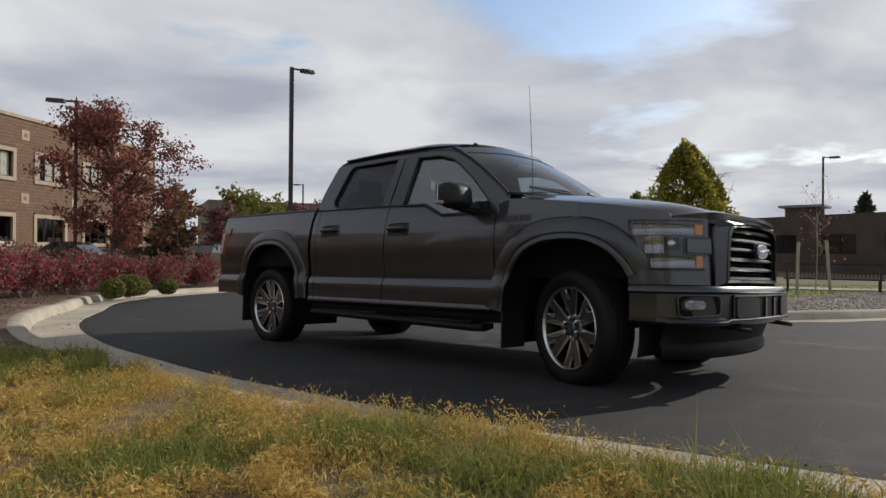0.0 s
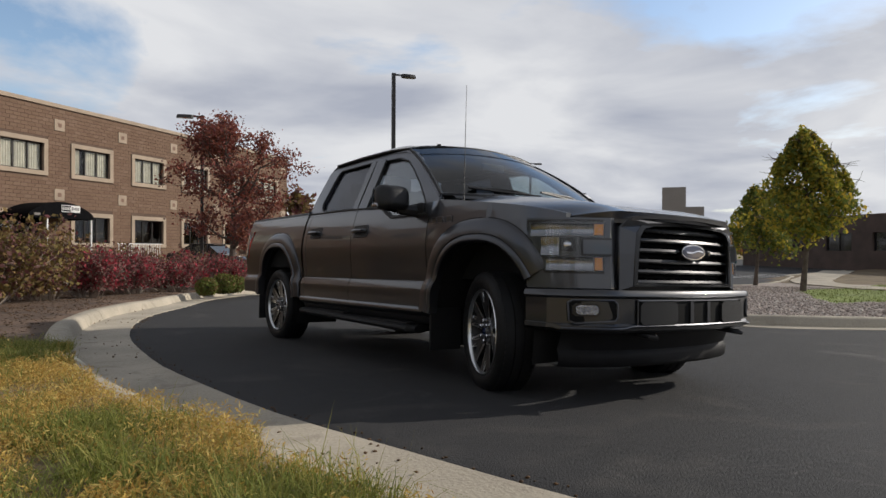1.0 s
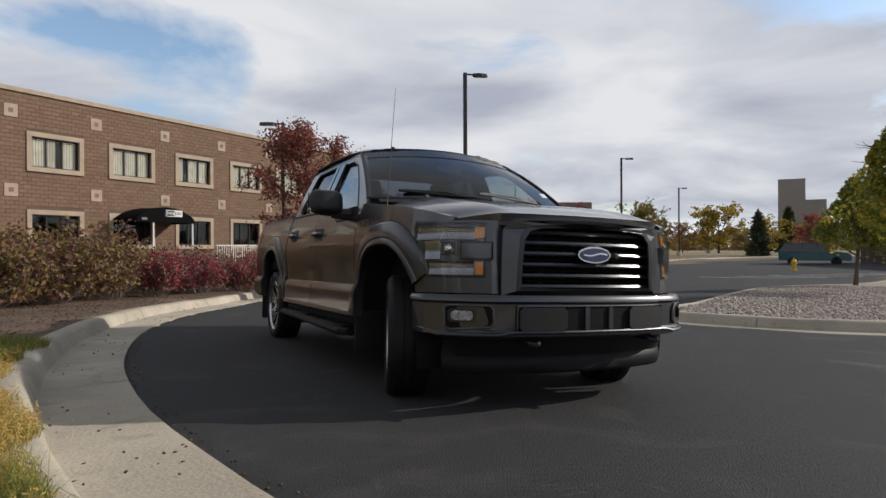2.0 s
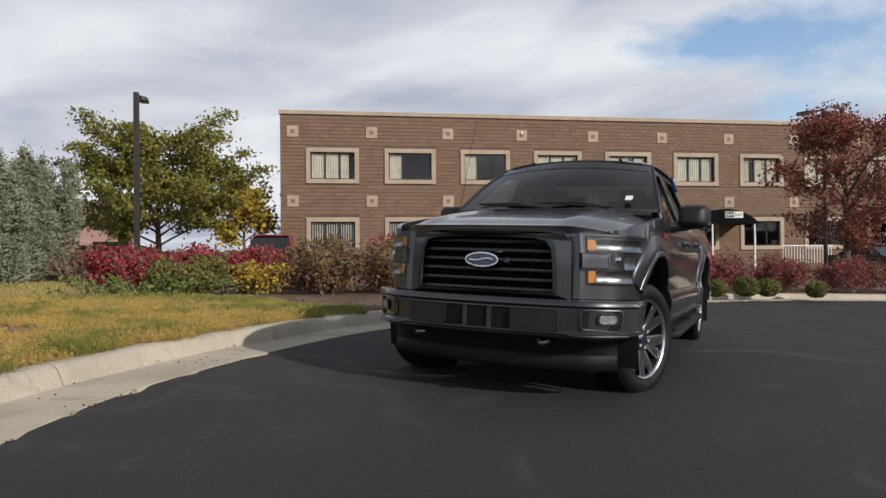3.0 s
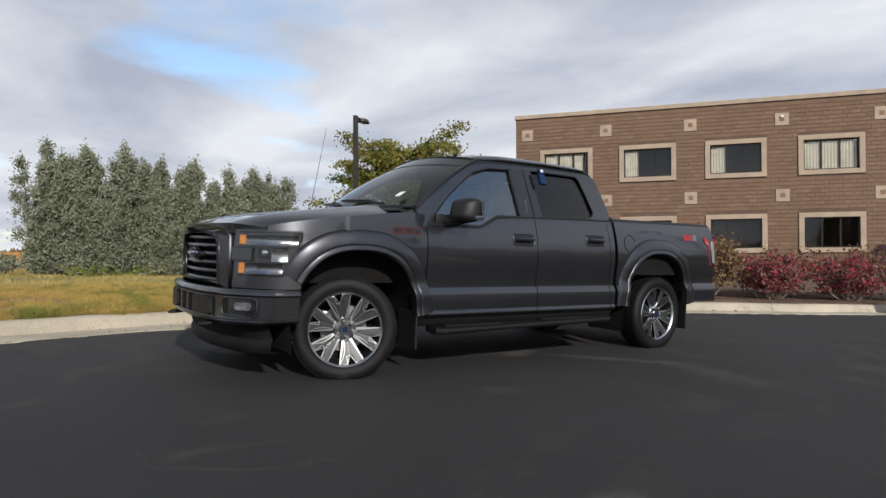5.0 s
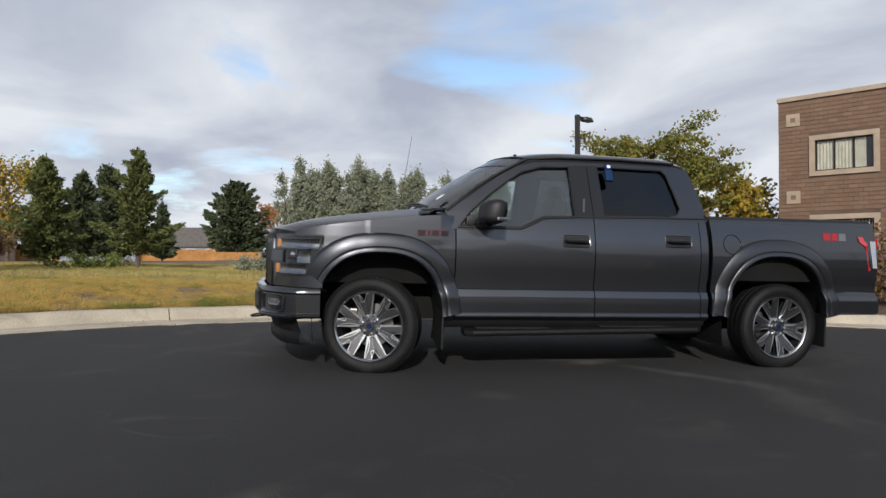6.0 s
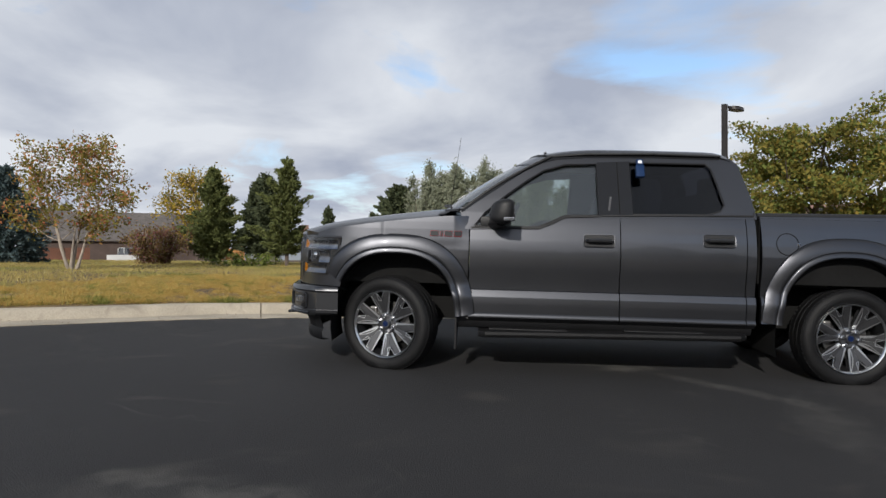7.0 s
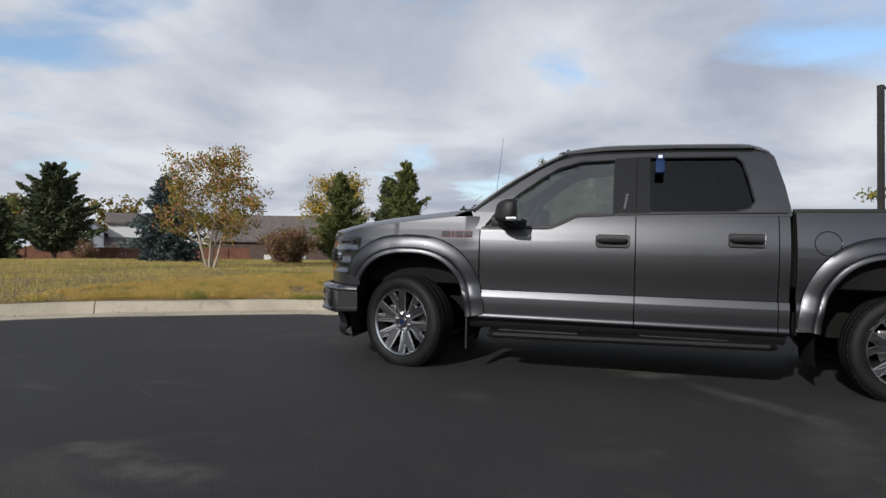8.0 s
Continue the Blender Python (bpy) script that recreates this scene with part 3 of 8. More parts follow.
def sub_sheet(name, which, material, mats=None, pick=None):
    q = quads[which].reshape(-1, 4)
    used, back = np.unique(q, return_inverse=True)
    fm = None if pick is None else pick(pts[q].mean(1)).tolist()
    return mesh_object(name, pts[used], back.reshape(-1, 4), material, None, True, mats=mats, face_mats=fm)


def land(c):
    """0 lawn, 1 soil of the planting strips, 2 gravel, 3 green lawn, 4 far ground."""
    x, y = c[:, 0], c[:, 1]
    isl = inside(island_edge, x, y)
    out = np.zeros(len(c), int)
    strip = (~isl) & (x < lawn_limit(y) + 0.05) & (y < 40) & (y > -16) & (x > -26)
    out[strip] = 1
    gap = gap_to(island_edge, x, y)
    out[isl] = 3
    out[isl & (gap < 4.2)] = 2
    out[isl & (y > 24)] = 0
    out[(np.hypot(x, y) > 90)] = 4
    return out


tagged(sub_sheet("road", road_quads, ASPHALT), "dark worn asphalt road bend with faint cracks", "road", kind="structure")
tagged(sub_sheet("ground", ~road_quads, LAWN, [LAWN, SOIL, GRAVEL_BED, GREEN_LAWN, FARM], land), "dry lawn, bare soil strips and gravel beds", "ground", kind="structure")


def edge_frames(line):
    d = np.gradient(line, axis=0)
    d /= np.linalg.norm(d, axis=1)[:, None]
    return d, np.stack([d[:, 1], -d[:, 0]], 1)  # the side away from the road


def build_kerb(name, line, out_sign, label, near, pan=0.48):
    """A cast kerb with its gutter pan, in lengths between joints."""
    root = thing(name, label, "kerb", kind="structure")
    dist = np.r_[0, np.cumsum(np.linalg.norm(np.diff(line, axis=0), axis=1))]
    d, side = edge_frames(line)
    profile = [(-0.03, -0.08), (-0.03, 0.008), (0.0, 0.012), (pan - 0.04, 0.004), (pan, 0.012), (pan + 0.045, 0.115), (pan + 0.075, 0.142), (pan + 0.11, 0.15), (pan + 0.20, 0.15), (pan + 0.225, 0.14), (pan + 0.23, -0.10)]
    lengths = [k for k in range(int(dist[-1] / 3.0))]
    for k in lengths:
        s = np.linspace(3.0 * k + 0.006, 3.0 * k + 2.994, 7)
        mid = np.interp(3.0 * k + 1.5, dist, line[:, 0]), np.interp(3.0 * k + 1.5, dist, line[:, 1])
        if math.hypot(*mid) > near:
            continue
        bm = bmesh.new()
        rows = []
        for q in s:
            p = np.array([np.interp(q, dist, line[:, j]) for j in (0, 1)])
            nrm = np.array([np.interp(q, dist, side[:, j]) for j in (0, 1)]) * out_sign
            nrm /= np.linalg.norm(nrm)
            base = float(gz(*p))
            rows.append([(*(p + nrm * o), base + h + 0.004 * math.sin(3.1 * q + 9 * o)) for o, h in profile])
        vs = add_grid(bm, rows)
        bm.faces.new(vs[0])
        bm.faces.new(vs[-1][::-1])
        part("kerb_length", bm, CONCRETE, root, smooth=True)
    return root


side_of = edge_frames(kerb_edge)[1]
mid = len(kerb_edge) // 2
away = 1 if not inside(kerb_edge, np.array([kerb_edge[mid, 0] + side_of[mid, 0]]), np.array([kerb_edge[mid, 1] + side_of[mid, 1]]))[0] else -1
build_kerb("kerb_outer", kerb_edge, away, "pale weathered concrete kerb and gutter with joints", 75)
side_of = edge_frames(island_edge)[1]
mid = len(island_edge) // 2
within = 1 if inside(island_edge, np.array([island_edge[mid, 0] + side_of[mid, 0]]), np.array([island_edge[mid, 1] + side_of[mid, 1]]))[0] else -1
build_kerb("kerb_island", island_edge, within, "concrete kerb round the gravel island", 42, 0.30)

# a concrete path across the island's lawn
path_line = smooth_curve([(-13.0, 38), (-9.5, 27.5), (-7.2, 23.4), (-3.5, 20.6), (0.5, 19.6), (5.0, 19.2)], 0.6)
pd, ps = edge_frames(path_line)
bm = bmesh.new()
add_grid(bm, [[(*(p + n * o), float(ground_z(*p)) + h) for o, h in ((-0.8, -0.1), (-0.8, 0.035), (0.8, 0.035), (0.8, -0.1))] for p, n in zip(path_line, ps)])
tagged(part("pavement", bm, CONCRETE), "pale concrete footpath across the lawn", "path", kind="structure")

# parking bay stripes on the far asphalt
for k in range(6):
    x, y = -18.4 + 0.55 * k, 24.0 + 1.9 * k
    d = Vector((0.86, 0.5, 0))
    a = Vector((x, y, 0))
    rows = [[(*(a + d * t + Vector((-0.5, 0.86, 0)) * o).xy, float(gz(*(a + d * t + Vector((-0.5, 0.86, 0)) * o).xy)) + 0.006) for o in (-0.06, 0.06)] for t in np.linspace(0, 4.2, 8)]
    tagged(part("parking_stripe", sheet(rows), WHITE_PAINT), "faded white painted parking bay stripe on asphalt", "stripe", "parking stripes", "structure")


# ---- the brick office building ----
def office_building():
    corner, along = Vector((-20.765, -22.04, 0)), Vector((-0.5780, 0.8160, 0))
    out = Vector((0.8160, 0.5780, 0))
    bay, n_bays, margin, top = 4.2935, 12, 0.666, 8.87
    length = 2 * margin + bay * (n_bays - 1)
    m = Matrix(((along.x, out.x, 0, corner.x), (along.y, out.y, 0, corner.y), (0, 0, 1, 0), (0, 0, 0, 1)))
    root = thing("office_building", "two-storey brown block office building with tan window surrounds", "building", m)
    floor0, base = -0.4, 0.25
    opens = []
    for k in range(n_bays - 1):
        c = margin + bay * (k + 0.5)
        for z0 in (4.89, 1.05):
            opens.append((c - 1.2, c + 1.2, z0 + 0.24, z0 + 1.73))
    wall = cut_panel([(0, floor0), (length, floor0), (length, top - 0.2), (0, top - 0.2)], [[(a, c), (b, c), (b, d), (a, d)] for a, b, c, d in opens], 0.24)
    bmesh.ops.transform(wall, matrix=Matrix(((1, 0, 0, 0), (0, 0, 1, -0.14), (0, 1, 0, 0), (0, 0, 0, 1))), verts=wall.verts)
    front = part("wall", wall, MORTAR, root)
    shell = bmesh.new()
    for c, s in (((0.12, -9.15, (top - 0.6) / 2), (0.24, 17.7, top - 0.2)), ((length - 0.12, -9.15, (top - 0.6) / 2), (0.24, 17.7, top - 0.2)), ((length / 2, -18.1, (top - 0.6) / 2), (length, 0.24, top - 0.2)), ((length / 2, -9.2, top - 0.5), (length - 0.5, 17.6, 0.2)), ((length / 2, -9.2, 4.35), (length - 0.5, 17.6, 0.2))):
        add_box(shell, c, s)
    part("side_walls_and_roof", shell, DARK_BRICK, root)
    cope = bmesh.new()
    add_box(cope, (length / 2, -0.11, top - 0.09), (length + 0.12, 0.36, 0.22), 0.02)
    part("coping", cope, TAN, root, "tan stone coping")
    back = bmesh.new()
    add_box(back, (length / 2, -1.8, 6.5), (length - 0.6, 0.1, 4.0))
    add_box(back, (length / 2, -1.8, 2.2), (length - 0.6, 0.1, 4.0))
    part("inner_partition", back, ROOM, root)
    # window units
    for k, (a, b, c, d) in enumerate(opens):
        win = new("window")
        win.parent = root
        fr = bmesh.new()
        for cc, ss in ((((a + b) / 2, 0.0, d + 0.12), (b - a + 0.48, 0.12, 0.24)), (((a + b) / 2, 0.0, c - 0.12), (b - a + 0.48, 0.14, 0.24)), ((a - 0.12, 0.0, (c + d) / 2), (0.24, 0.12, d - c)), ((b + 0.12, 0.0, (c + d) / 2), (0.24, 0.12, d - c))):
            add_box(fr, cc, ss, 0.012)
        part("surround", fr, TAN, win, "tan cast stone surround")
        sash = bmesh.new()
        w = b - a
        for x in (a + 0.03, a + w / 3, a + 2 * w / 3, b - 0.03):
            add_box(sash, (x, -0.16, (c + d) / 2), (0.075, 0.07, d - c))
        for z in (c + 0.03, d - 0.03):
            add_box(sash, ((a + b) / 2, -0.162, z), (w, 0.07, 0.06))
        part("frame", sash, WINDOW_FRAME, win, "dark bronze metal frame")
        for j in range(3):
            part("pane", box((a + w / 6 + j * w / 3, -0.165, (c + d) / 2), (w / 3 - 0.08, 0.008, d - c - 0.1)), WINDOW_GLASS, win).visible_shadow = False
        upper = k % 2 == 0
        seed = (k * 7 + 3) % 11
        if upper:
            blind = bmesh.new()
            for j in range(3):
                wide = w / 3 * (0.94 if (seed + j) % 5 else 0.55)
                x0 = a + j * w / 3 + 0.04
                if k in (2, 4) and j > 0:
                    continue
                rows = [[(x0 + wide * u, -0.205 + 0.014 * math.sin(u * 34 + j), z) for u in np.linspace(0, 1, 22)] for z in (c + 0.02, d - 0.02)]
                add_grid(blind, rows)
            part("blind", blind, CURTAIN, win, "pale vertical blind")
        elif k in (1, 3):
            blind = bmesh.new()
            for j in range(18):
                add_box(blind, (a + 0.1 + j * (w - 0.2) / 17, -0.20, (c + d) / 2 + 0.05), (0.05, 0.012, d - c - 0.15))
            part("blind", blind, CURTAIN, win, "pale vertical slat blind")
    # tan squares with a brown middle
    for k in range(n_bays):
        for z in (7.73, 3.92):
            x = margin + bay * k
            acc = part("accent_tile", box((x, 0.0, z), (0.62, 0.06, 0.62), 0.012), TAN, root, "square tan accent tile")
            part("tile_centre", box((x, 0.028, z), (0.22, 0.02, 0.22)), ROSETTE, acc)
    # downlight in one of the tiles
    part("wall_light", box((margin + 3 * bay, 0.07, 7.86), (0.12, 0.1, 0.12), 0.02), WHITE_PAINT, root, "small white wall light")
    # block courses
    bw, bh, joint = 0.4, 0.2, 0.012
    blocks = []
    z = floor0
    row = 0
    while z + bh < top - 0.2:
        x = -0.2 * (row % 2)
        while x < length:
            x0, x1 = max(x, 0.0) + 0.001, min(x + bw, length) - 0.001
            pieces = [(x0, x1)]
            for a, b, c, d in opens:
                if z + bh > c - 0.23 and z < d + 0.23:
                    a2, b2 = a - 0.235, b + 0.235
                    pieces = [q for p0, p1 in pieces for q in ((p0, min(p1, a2)), (max(p0, b2), p1)) if q[1] - q[0] > 0.03]
            for p0, p1 in pieces:
                blocks.append((p0, p1, z + joint, z + bh - joint))
            x += bw
        z += bh
        row += 1
    return root, front, blocks


building, building_wall, building_blocks = office_building()


# ---- the pickup truck ----
# Its own frame: x ahead, y to its left, z up; the axles stand at x = +-1.8415.
HUB_X, HUB_Z, TRACK = 1.8415, 0.395, 0.90
truck = thing("pickup_truck", "dark grey metallic crew-cab pickup truck parked along the kerb", "pickup truck",
              Vector((0.0238, -0.034, 1)).rotation_difference(Vector((0, 0, 1))).to_matrix().to_4x4())
SIDE_Y = [(0.36, 0.90), (0.42, 0.925), (0.455, 0.945), (0.470, 0.966), (0.486, 0.984), (0.496, 0.985), (0.514, 0.978), (0.522, 0.971), (0.58, 0.974), (0.645, 0.977), (0.655, 0.975), (0.702, 0.957), (0.710, 0.941), (0.78, 0.944), (0.86, 0.955), (0.95, 0.962), (1.02, 0.962), (1.10, 0.953), (1.18, 0.937), (1.24, 0.921), (1.28, 0.908), (1.34, 0.886), (1.42, 0.855), (1.55, 0.800), (1.70, 0.735), (1.80, 0.690), (1.9, 0.643)]
BELT = [(-1.2, 1.345), (-0.1, 1.325), (0.16, 1.315), (0.43, 1.305), (0.63, 1.205), (1.3, 1.20)]
HOOD_Z = [(1.30, 1.352), (1.44, 1.345), (1.84, 1.297), (2.1, 1.262), (2.31, 1.228), (2.42, 1.204), (2.50, 1.180), (2.56, 1.160), (2.61, 1.142)]
NOSE = [(1.205, 0.0), (1.5, 0.0), (1.8, -0.002), (2.05, -0.008), (2.2, -0.022), (2.3, -0.045), (2.4, -0.085), (2.47, -0.13), (2.53, -0.19), (2.57, -0.25), (2.60, -0.33), (2.616, -0.395)]



def rounded_off(table, step=0.01, width=13):
    """The table as a dense line with its corners rounded off."""
    xs = np.arange(table[0][0] - 0.2, table[-1][0] + 0.2, step)
    ys = np.interp(xs, *zip(*table))
    for _ in range(2):
        ys = np.convolve(np.pad(ys, width // 2, mode="edge"), np.ones(width) / width, mode="valid")
    return [(float(a), float(b)) for a, b in zip(xs, ys) if table[0][0] <= a <= table[-1][0] + step]


NOSE, HOOD_Z = rounded_off(NOSE), rounded_off(HOOD_Z)


def arch(x, cx, a, b, power=2.5, foot=HUB_Z - 0.02):
    u = abs(x - cx) / a
    return foot + b * (1 - u**power) ** (1 / power) if u < 1 else -1.0


def side_point(x, z, s, lift=0.0):
    y = interp(z, SIDE_Y)
    if x > 1.205 and z > 1.02:
        # the fender stands more upright than the doors
        y += 0.55 * max(0.0, 0.960 - y) * min(1.0, (x - 1.205) / 0.12) * min(1.0, max(0.0, 1.335 - z) / 0.04)
    if x > 1.9:
        y += interp(x, NOSE) - 0.06 * max(0.0, z - 1.0) * min(1, (x - 1.9) / 0.5)
    return Vector((x, s * (y + lift), z))


def fender_top(x):
    return interp(x, HOOD_Z) - 0.058


def side_panel(name, xs, low, high, s, rows=26, label="", material=None, extra=0.0, exact=False):
    """A body panel on the truck's flank between two x, following the flank's section, folded in at its rim."""
    bm = bmesh.new()
    levels = sorted({z for z, _ in SIDE_Y})
    cols = []
    for x in xs:
        lo, hi = low(x), high(x)
        if exact:
            zs = [lo] + [z for z in levels if lo + 0.004 < z < 1.17]
            cols.append(zs + list(np.linspace(zs[-1], hi, 10)[1:]))
        else:
            cols.append([lo + (hi - lo) * t for t in np.linspace(0, 1, rows)])
    pts = [[side_point(x, z, s, extra) for z in col] for x, col in zip(xs, cols)]
    add_grid(bm, pts, flip=s < 0)
    bmesh.ops.recalc_face_normals(bm, faces=bm.faces)
    # fold the rim inwards
    rim = [e for e in bm.edges if e.is_boundary]
    got = bmesh.ops.extrude_edge_only(bm, edges=rim)
    for v in [g for g in got["geom"] if isinstance(g, bmesh.types.BMVert)]:
        v.co.y -= s * 0.035
    return part(name, bm, material or PAINT, truck, label, smooth=True)


def xs_between(a, b, n, arch_at=None, half=0.52):
    base = list(np.linspace(a, b, n))
    if arch_at is not None:
        base += [arch_at + half * math.sin(q) for q in np.linspace(-1.55, 1.55, 40) if min(a, b) < arch_at + half * math.sin(q) < max(a, b)]
    return sorted(set(round(v, 4) for v in base))


FRONT_ARCH, REAR_ARCH = (1.80, 0.50, 0.605), (-1.76, 0.505, 0.655)


def fender_low(x):
    return max(arch(x, *FRONT_ARCH), 0.44 if x < 1.4 else 0.695 if x > 2.2 else 0.44)


def bed_low(x):
    return max(arch(x, *REAR_ARCH), 0.50 + 0.02 * min(1, max(0, (-x - 1.1) / 1.6)))


for s in (1, -1):
    side_panel("front_fender", xs_between(1.208, 2.46, 40, 1.80, 0.4995), fender_low, fender_top, s, 60)
    side_panel("front_door", xs_between(0.004, 1.198, 26), lambda x: 0.455, lambda x: interp(x, BELT) - 0.004, s, exact=True)
    side_panel("rear_door", xs_between(-0.985, -0.004, 20), lambda x: 0.455, lambda x: interp(x, BELT) - 0.004, s, exact=True)
    side_panel("cab_corner", [-1.062, -1.03, -0.992], lambda x: 0.455, lambda x: 1.335, s, exact=True)
    side_panel("bed_side", xs_between(-2.82, -1.104, 34, -1.76, 0.5045), bed_low, lambda x: 1.345 + 0.012 * (-x - 1.09), s, 64)
    # sill below the doors
    rows = [[(x, s * y, z) for y, z in ((0.80, 0.40), (0.90, 0.392), (0.925, 0.41), (0.938, 0.452), (0.90, 0.46))] for x in np.linspace(-1.05, 1.28, 8)]
    part("sill", sheet(rows), BLACK_PLASTIC, truck, smooth=True)
    # wheel arch flares
    for cx, a, b in (FRONT_ARCH, REAR_ARCH):
        bm = bmesh.new()
        rows = []
        foot = HUB_Z - 0.02
        for q in np.linspace(0.045, math.pi - 0.045, 44):
            c, sn = math.cos(q), math.sin(q)
            u, w = math.copysign(abs(c) ** (2 / 2.5), c), abs(sn) ** (2 / 2.5)
            row = []
            for grow, lift in ((-0.004, -0.05), (0.0, 0.030), (0.010, 0.038), (0.034, 0.036), (0.042, 0.031), (0.046, 0.025), (0.052, 0.030), (0.070, 0.030), (0.10, 0.025), (0.130, 0.017), (0.148, 0.009), (0.154, -0.004)):
                x, z = cx + (a + grow) * u, foot + (b + grow) * w
                z = max(z, 0.43)
                zz = min(z, 1.28)
                p = side_point(min(x, 2.45), zz, s, lift * (0.40 + 0.60 * min(1.0, max(0.0, (z - 0.46) / 0.26))) if lift > 0 else lift)
                row.append((x if x < 2.45 else 2.45, p.y, z))
            rows.append(row)
        low_end = 0.70 if cx > 0 else 0.50
        rows = [r for r in rows if r[1][2] > (0.70 if (cx > 0 and r[1][0] > cx) else 0.45)]
        add_grid(bm, rows, flip=s < 0)
        flare = part("wheel_flare", bm, FLARE, truck, smooth=True)
        part("lip_groove", tube([(r[5][0], r[5][1] - s * 0.001, r[5][2]) for r in rows], 0.003, 5), UNDER, flare)
        part("flare_seam", tube([(r[-1][0], r[-1][1] + s * 0.002, r[-1][2]) for r in rows], 0.0035, 5), UNDER, flare)
        # liner
        lin = bmesh.new()
        add_grid(lin, [[(cx + (a + 0.02) * math.cos(q), s * y, HUB_Z + (b + 0.0) * math.sin(q)) for y in (0.93, 0.70, 0.48)] for q in np.linspace(-0.25, math.pi + 0.25, 24)])
        part("wheel_liner", lin, UNDER, truck, smooth=True)
        part("wheel_house", box((cx, s * 0.49, 0.72), (2 * a + 0.1, 0.03, 0.62)), UNDER, truck)
        part("mud_flap", box((cx - a - 0.005, s * 0.84, 0.37), (0.018, 0.27, 0.30), 0.006), BLACK_PLASTIC, truck)
    # running board
    rows = []
    for x in (1.115, 1.11, 1.06, 0.5, 0.0, -0.5, -0.93, -0.985, -0.99):
        lift, inset = 0.03 * (1.1 - x) / 2.1, 0.05 if x > 1.1 or x < -0.95 else 0.0
        rows.append([(x, s * y, z + lift) for y, z in ((0.84, 0.345), (0.84, 0.385), (1.005 - inset, 0.385), (1.032 - inset, 0.375), (1.04 - inset, 0.355), (1.03 - inset, 0.335), (0.99 - inset, 0.325), (0.84, 0.345))])
    bm = sheet(rows)
    for k in (0, -1):
        bm.faces.new([bm.verts.new(p) for p in rows[k][:-1]])
    board = part("running_board", bm, RUBBER, truck, "black running board with ribbed step pads", smooth=True)
    for x in (0.72, -0.35):
        part("step_pad", box((x, s * 0.955, 0.390 + 0.03 * (1.1 - x) / 2.1), (0.62, 0.09, 0.010), 0.003), BLACK_PLASTIC, board)
    # glasshouse side frame with its two openings
    outer = [(1.235, 1.185), (1.285, 1.335), (1.185, 1.41), (0.955, 1.575), (0.785, 1.69), (0.66, 1.765), (0.50, 1.812), (0.25, 1.832), (-0.3, 1.842), (-0.84, 1.838), (-0.935, 1.822), (-0.985, 1.775), (-1.045, 1.54), (-1.078, 1.345), (-1.075, 1.32), (-0.1, 1.31), (0.16, 1.302), (0.42, 1.295), (0.63, 1.195)]
    glass_front = [(1.165, 1.215), (0.65, 1.217), (0.44, 1.315), (0.165, 1.325), (0.165, 1.755), (0.42, 1.745), (0.60, 1.69), (0.74, 1.60), (0.92, 1.465), (1.08, 1.325)]
    glass_rear = [(-0.10, 1.337), (-0.70, 1.347), (-0.80, 1.378), (-0.835, 1.43), (-0.80, 1.60), (-0.765, 1.73), (-0.72, 1.772), (-0.10, 1.772)]
    fr = cut_panel(outer, [glass_front, glass_rear], 0.03)
    for v in fr.verts:
        x, z, w = v.co
        p = side_point(x if x < 1.9 else 1.9, z, s, w - 0.012)
        v.co = (x, p.y, z)
    part("cab_frame", fr, PAINT, truck)
    # dark roof ditch and pillar edge round the door frames
    edge = [(1.275, 1.335), (1.180, 1.404), (0.948, 1.567), (0.778, 1.682), (0.652, 1.756), (0.49, 1.802), (0.25, 1.820), (-0.3, 1.830), (-0.84, 1.826)]
    rows = []
    for n, (x, z) in enumerate(edge):
        a, b = edge[max(n - 1, 0)], edge[min(n + 1, len(edge) - 1)]
        t = Vector((b[0] - a[0], b[1] - a[1])).normalized()
        rows.append([side_point(x + t.y * o, z - t.x * o, s, lift) for o, lift in ((-0.012, 0.002), (-0.010, 0.010), (0.014, 0.010), (0.016, 0.002))])
    part("roof_ditch", sheet(rows), GLOSS_BLACK, truck)
    for name, poly, mat in (("front_window", glass_front, GLASS_FRONT), ("rear_window", glass_rear, GLASS_DARK)):
        big = [(x + 0.012 * math.copysign(1, x - (0.6 if name == "front_window" else -0.45)), z + 0.012 * math.copysign(1, z - 1.5)) for x, z in poly]
        gl = prism(big, lambda x, z: (x, s * (0.863 - 0.428 * (z - 1.34)), z), lambda x, z: (x, s * (0.867 - 0.428 * (z - 1.34)), z))
        part(name, gl, mat, truck, "tinted door glass")
        seal = bmesh.new()
        add_tube(seal, [side_point(x, z, s, 0.0) for x, z in poly + poly[:1]], 0.008, 6)
        part("window_seal", seal, BLACK_PLASTIC, truck)
    pil = prism([(0.165, 1.318), (-0.10, 1.328), (-0.10, 1.785), (0.165, 1.77)], lambda x, z: side_point(x, z, s, 0.004), lambda x, z: side_point(x, z, s, 0.010))
    pillar = part("pillar_cover", pil, GLOSS_BLACK, truck, "gloss black pillar cover")
    part("door_gap", tube([side_point(0.0, z, s, 0.009) for z in (1.33, 1.42, 1.6, 1.775)], 0.004, 4), UNDER, pillar)
    if s > 0:
        for k in range(5):
            part("keypad_button", box((0.085 - 0.004 * k, side_point(0.09, 1.375 + 0.024 * k, s, 0.011).y, 1.375 + 0.024 * k), (0.016, 0.005, 0.017), 0.002), GREY_MARK, pillar)
    # belt seal
    bm = bmesh.new()
    add_tube(bm, [side_point(x, interp(x, BELT) + 0.002, s, 0.004) for x in (1.19, 0.9, 0.65, 0.55, 0.44, 0.16)], 0.009, 6)
    add_tube(bm, [side_point(x, interp(x, BELT) + 0.004, s, 0.004) for x in (0.15, -0.3, -0.75, -1.05)], 0.009, 6)
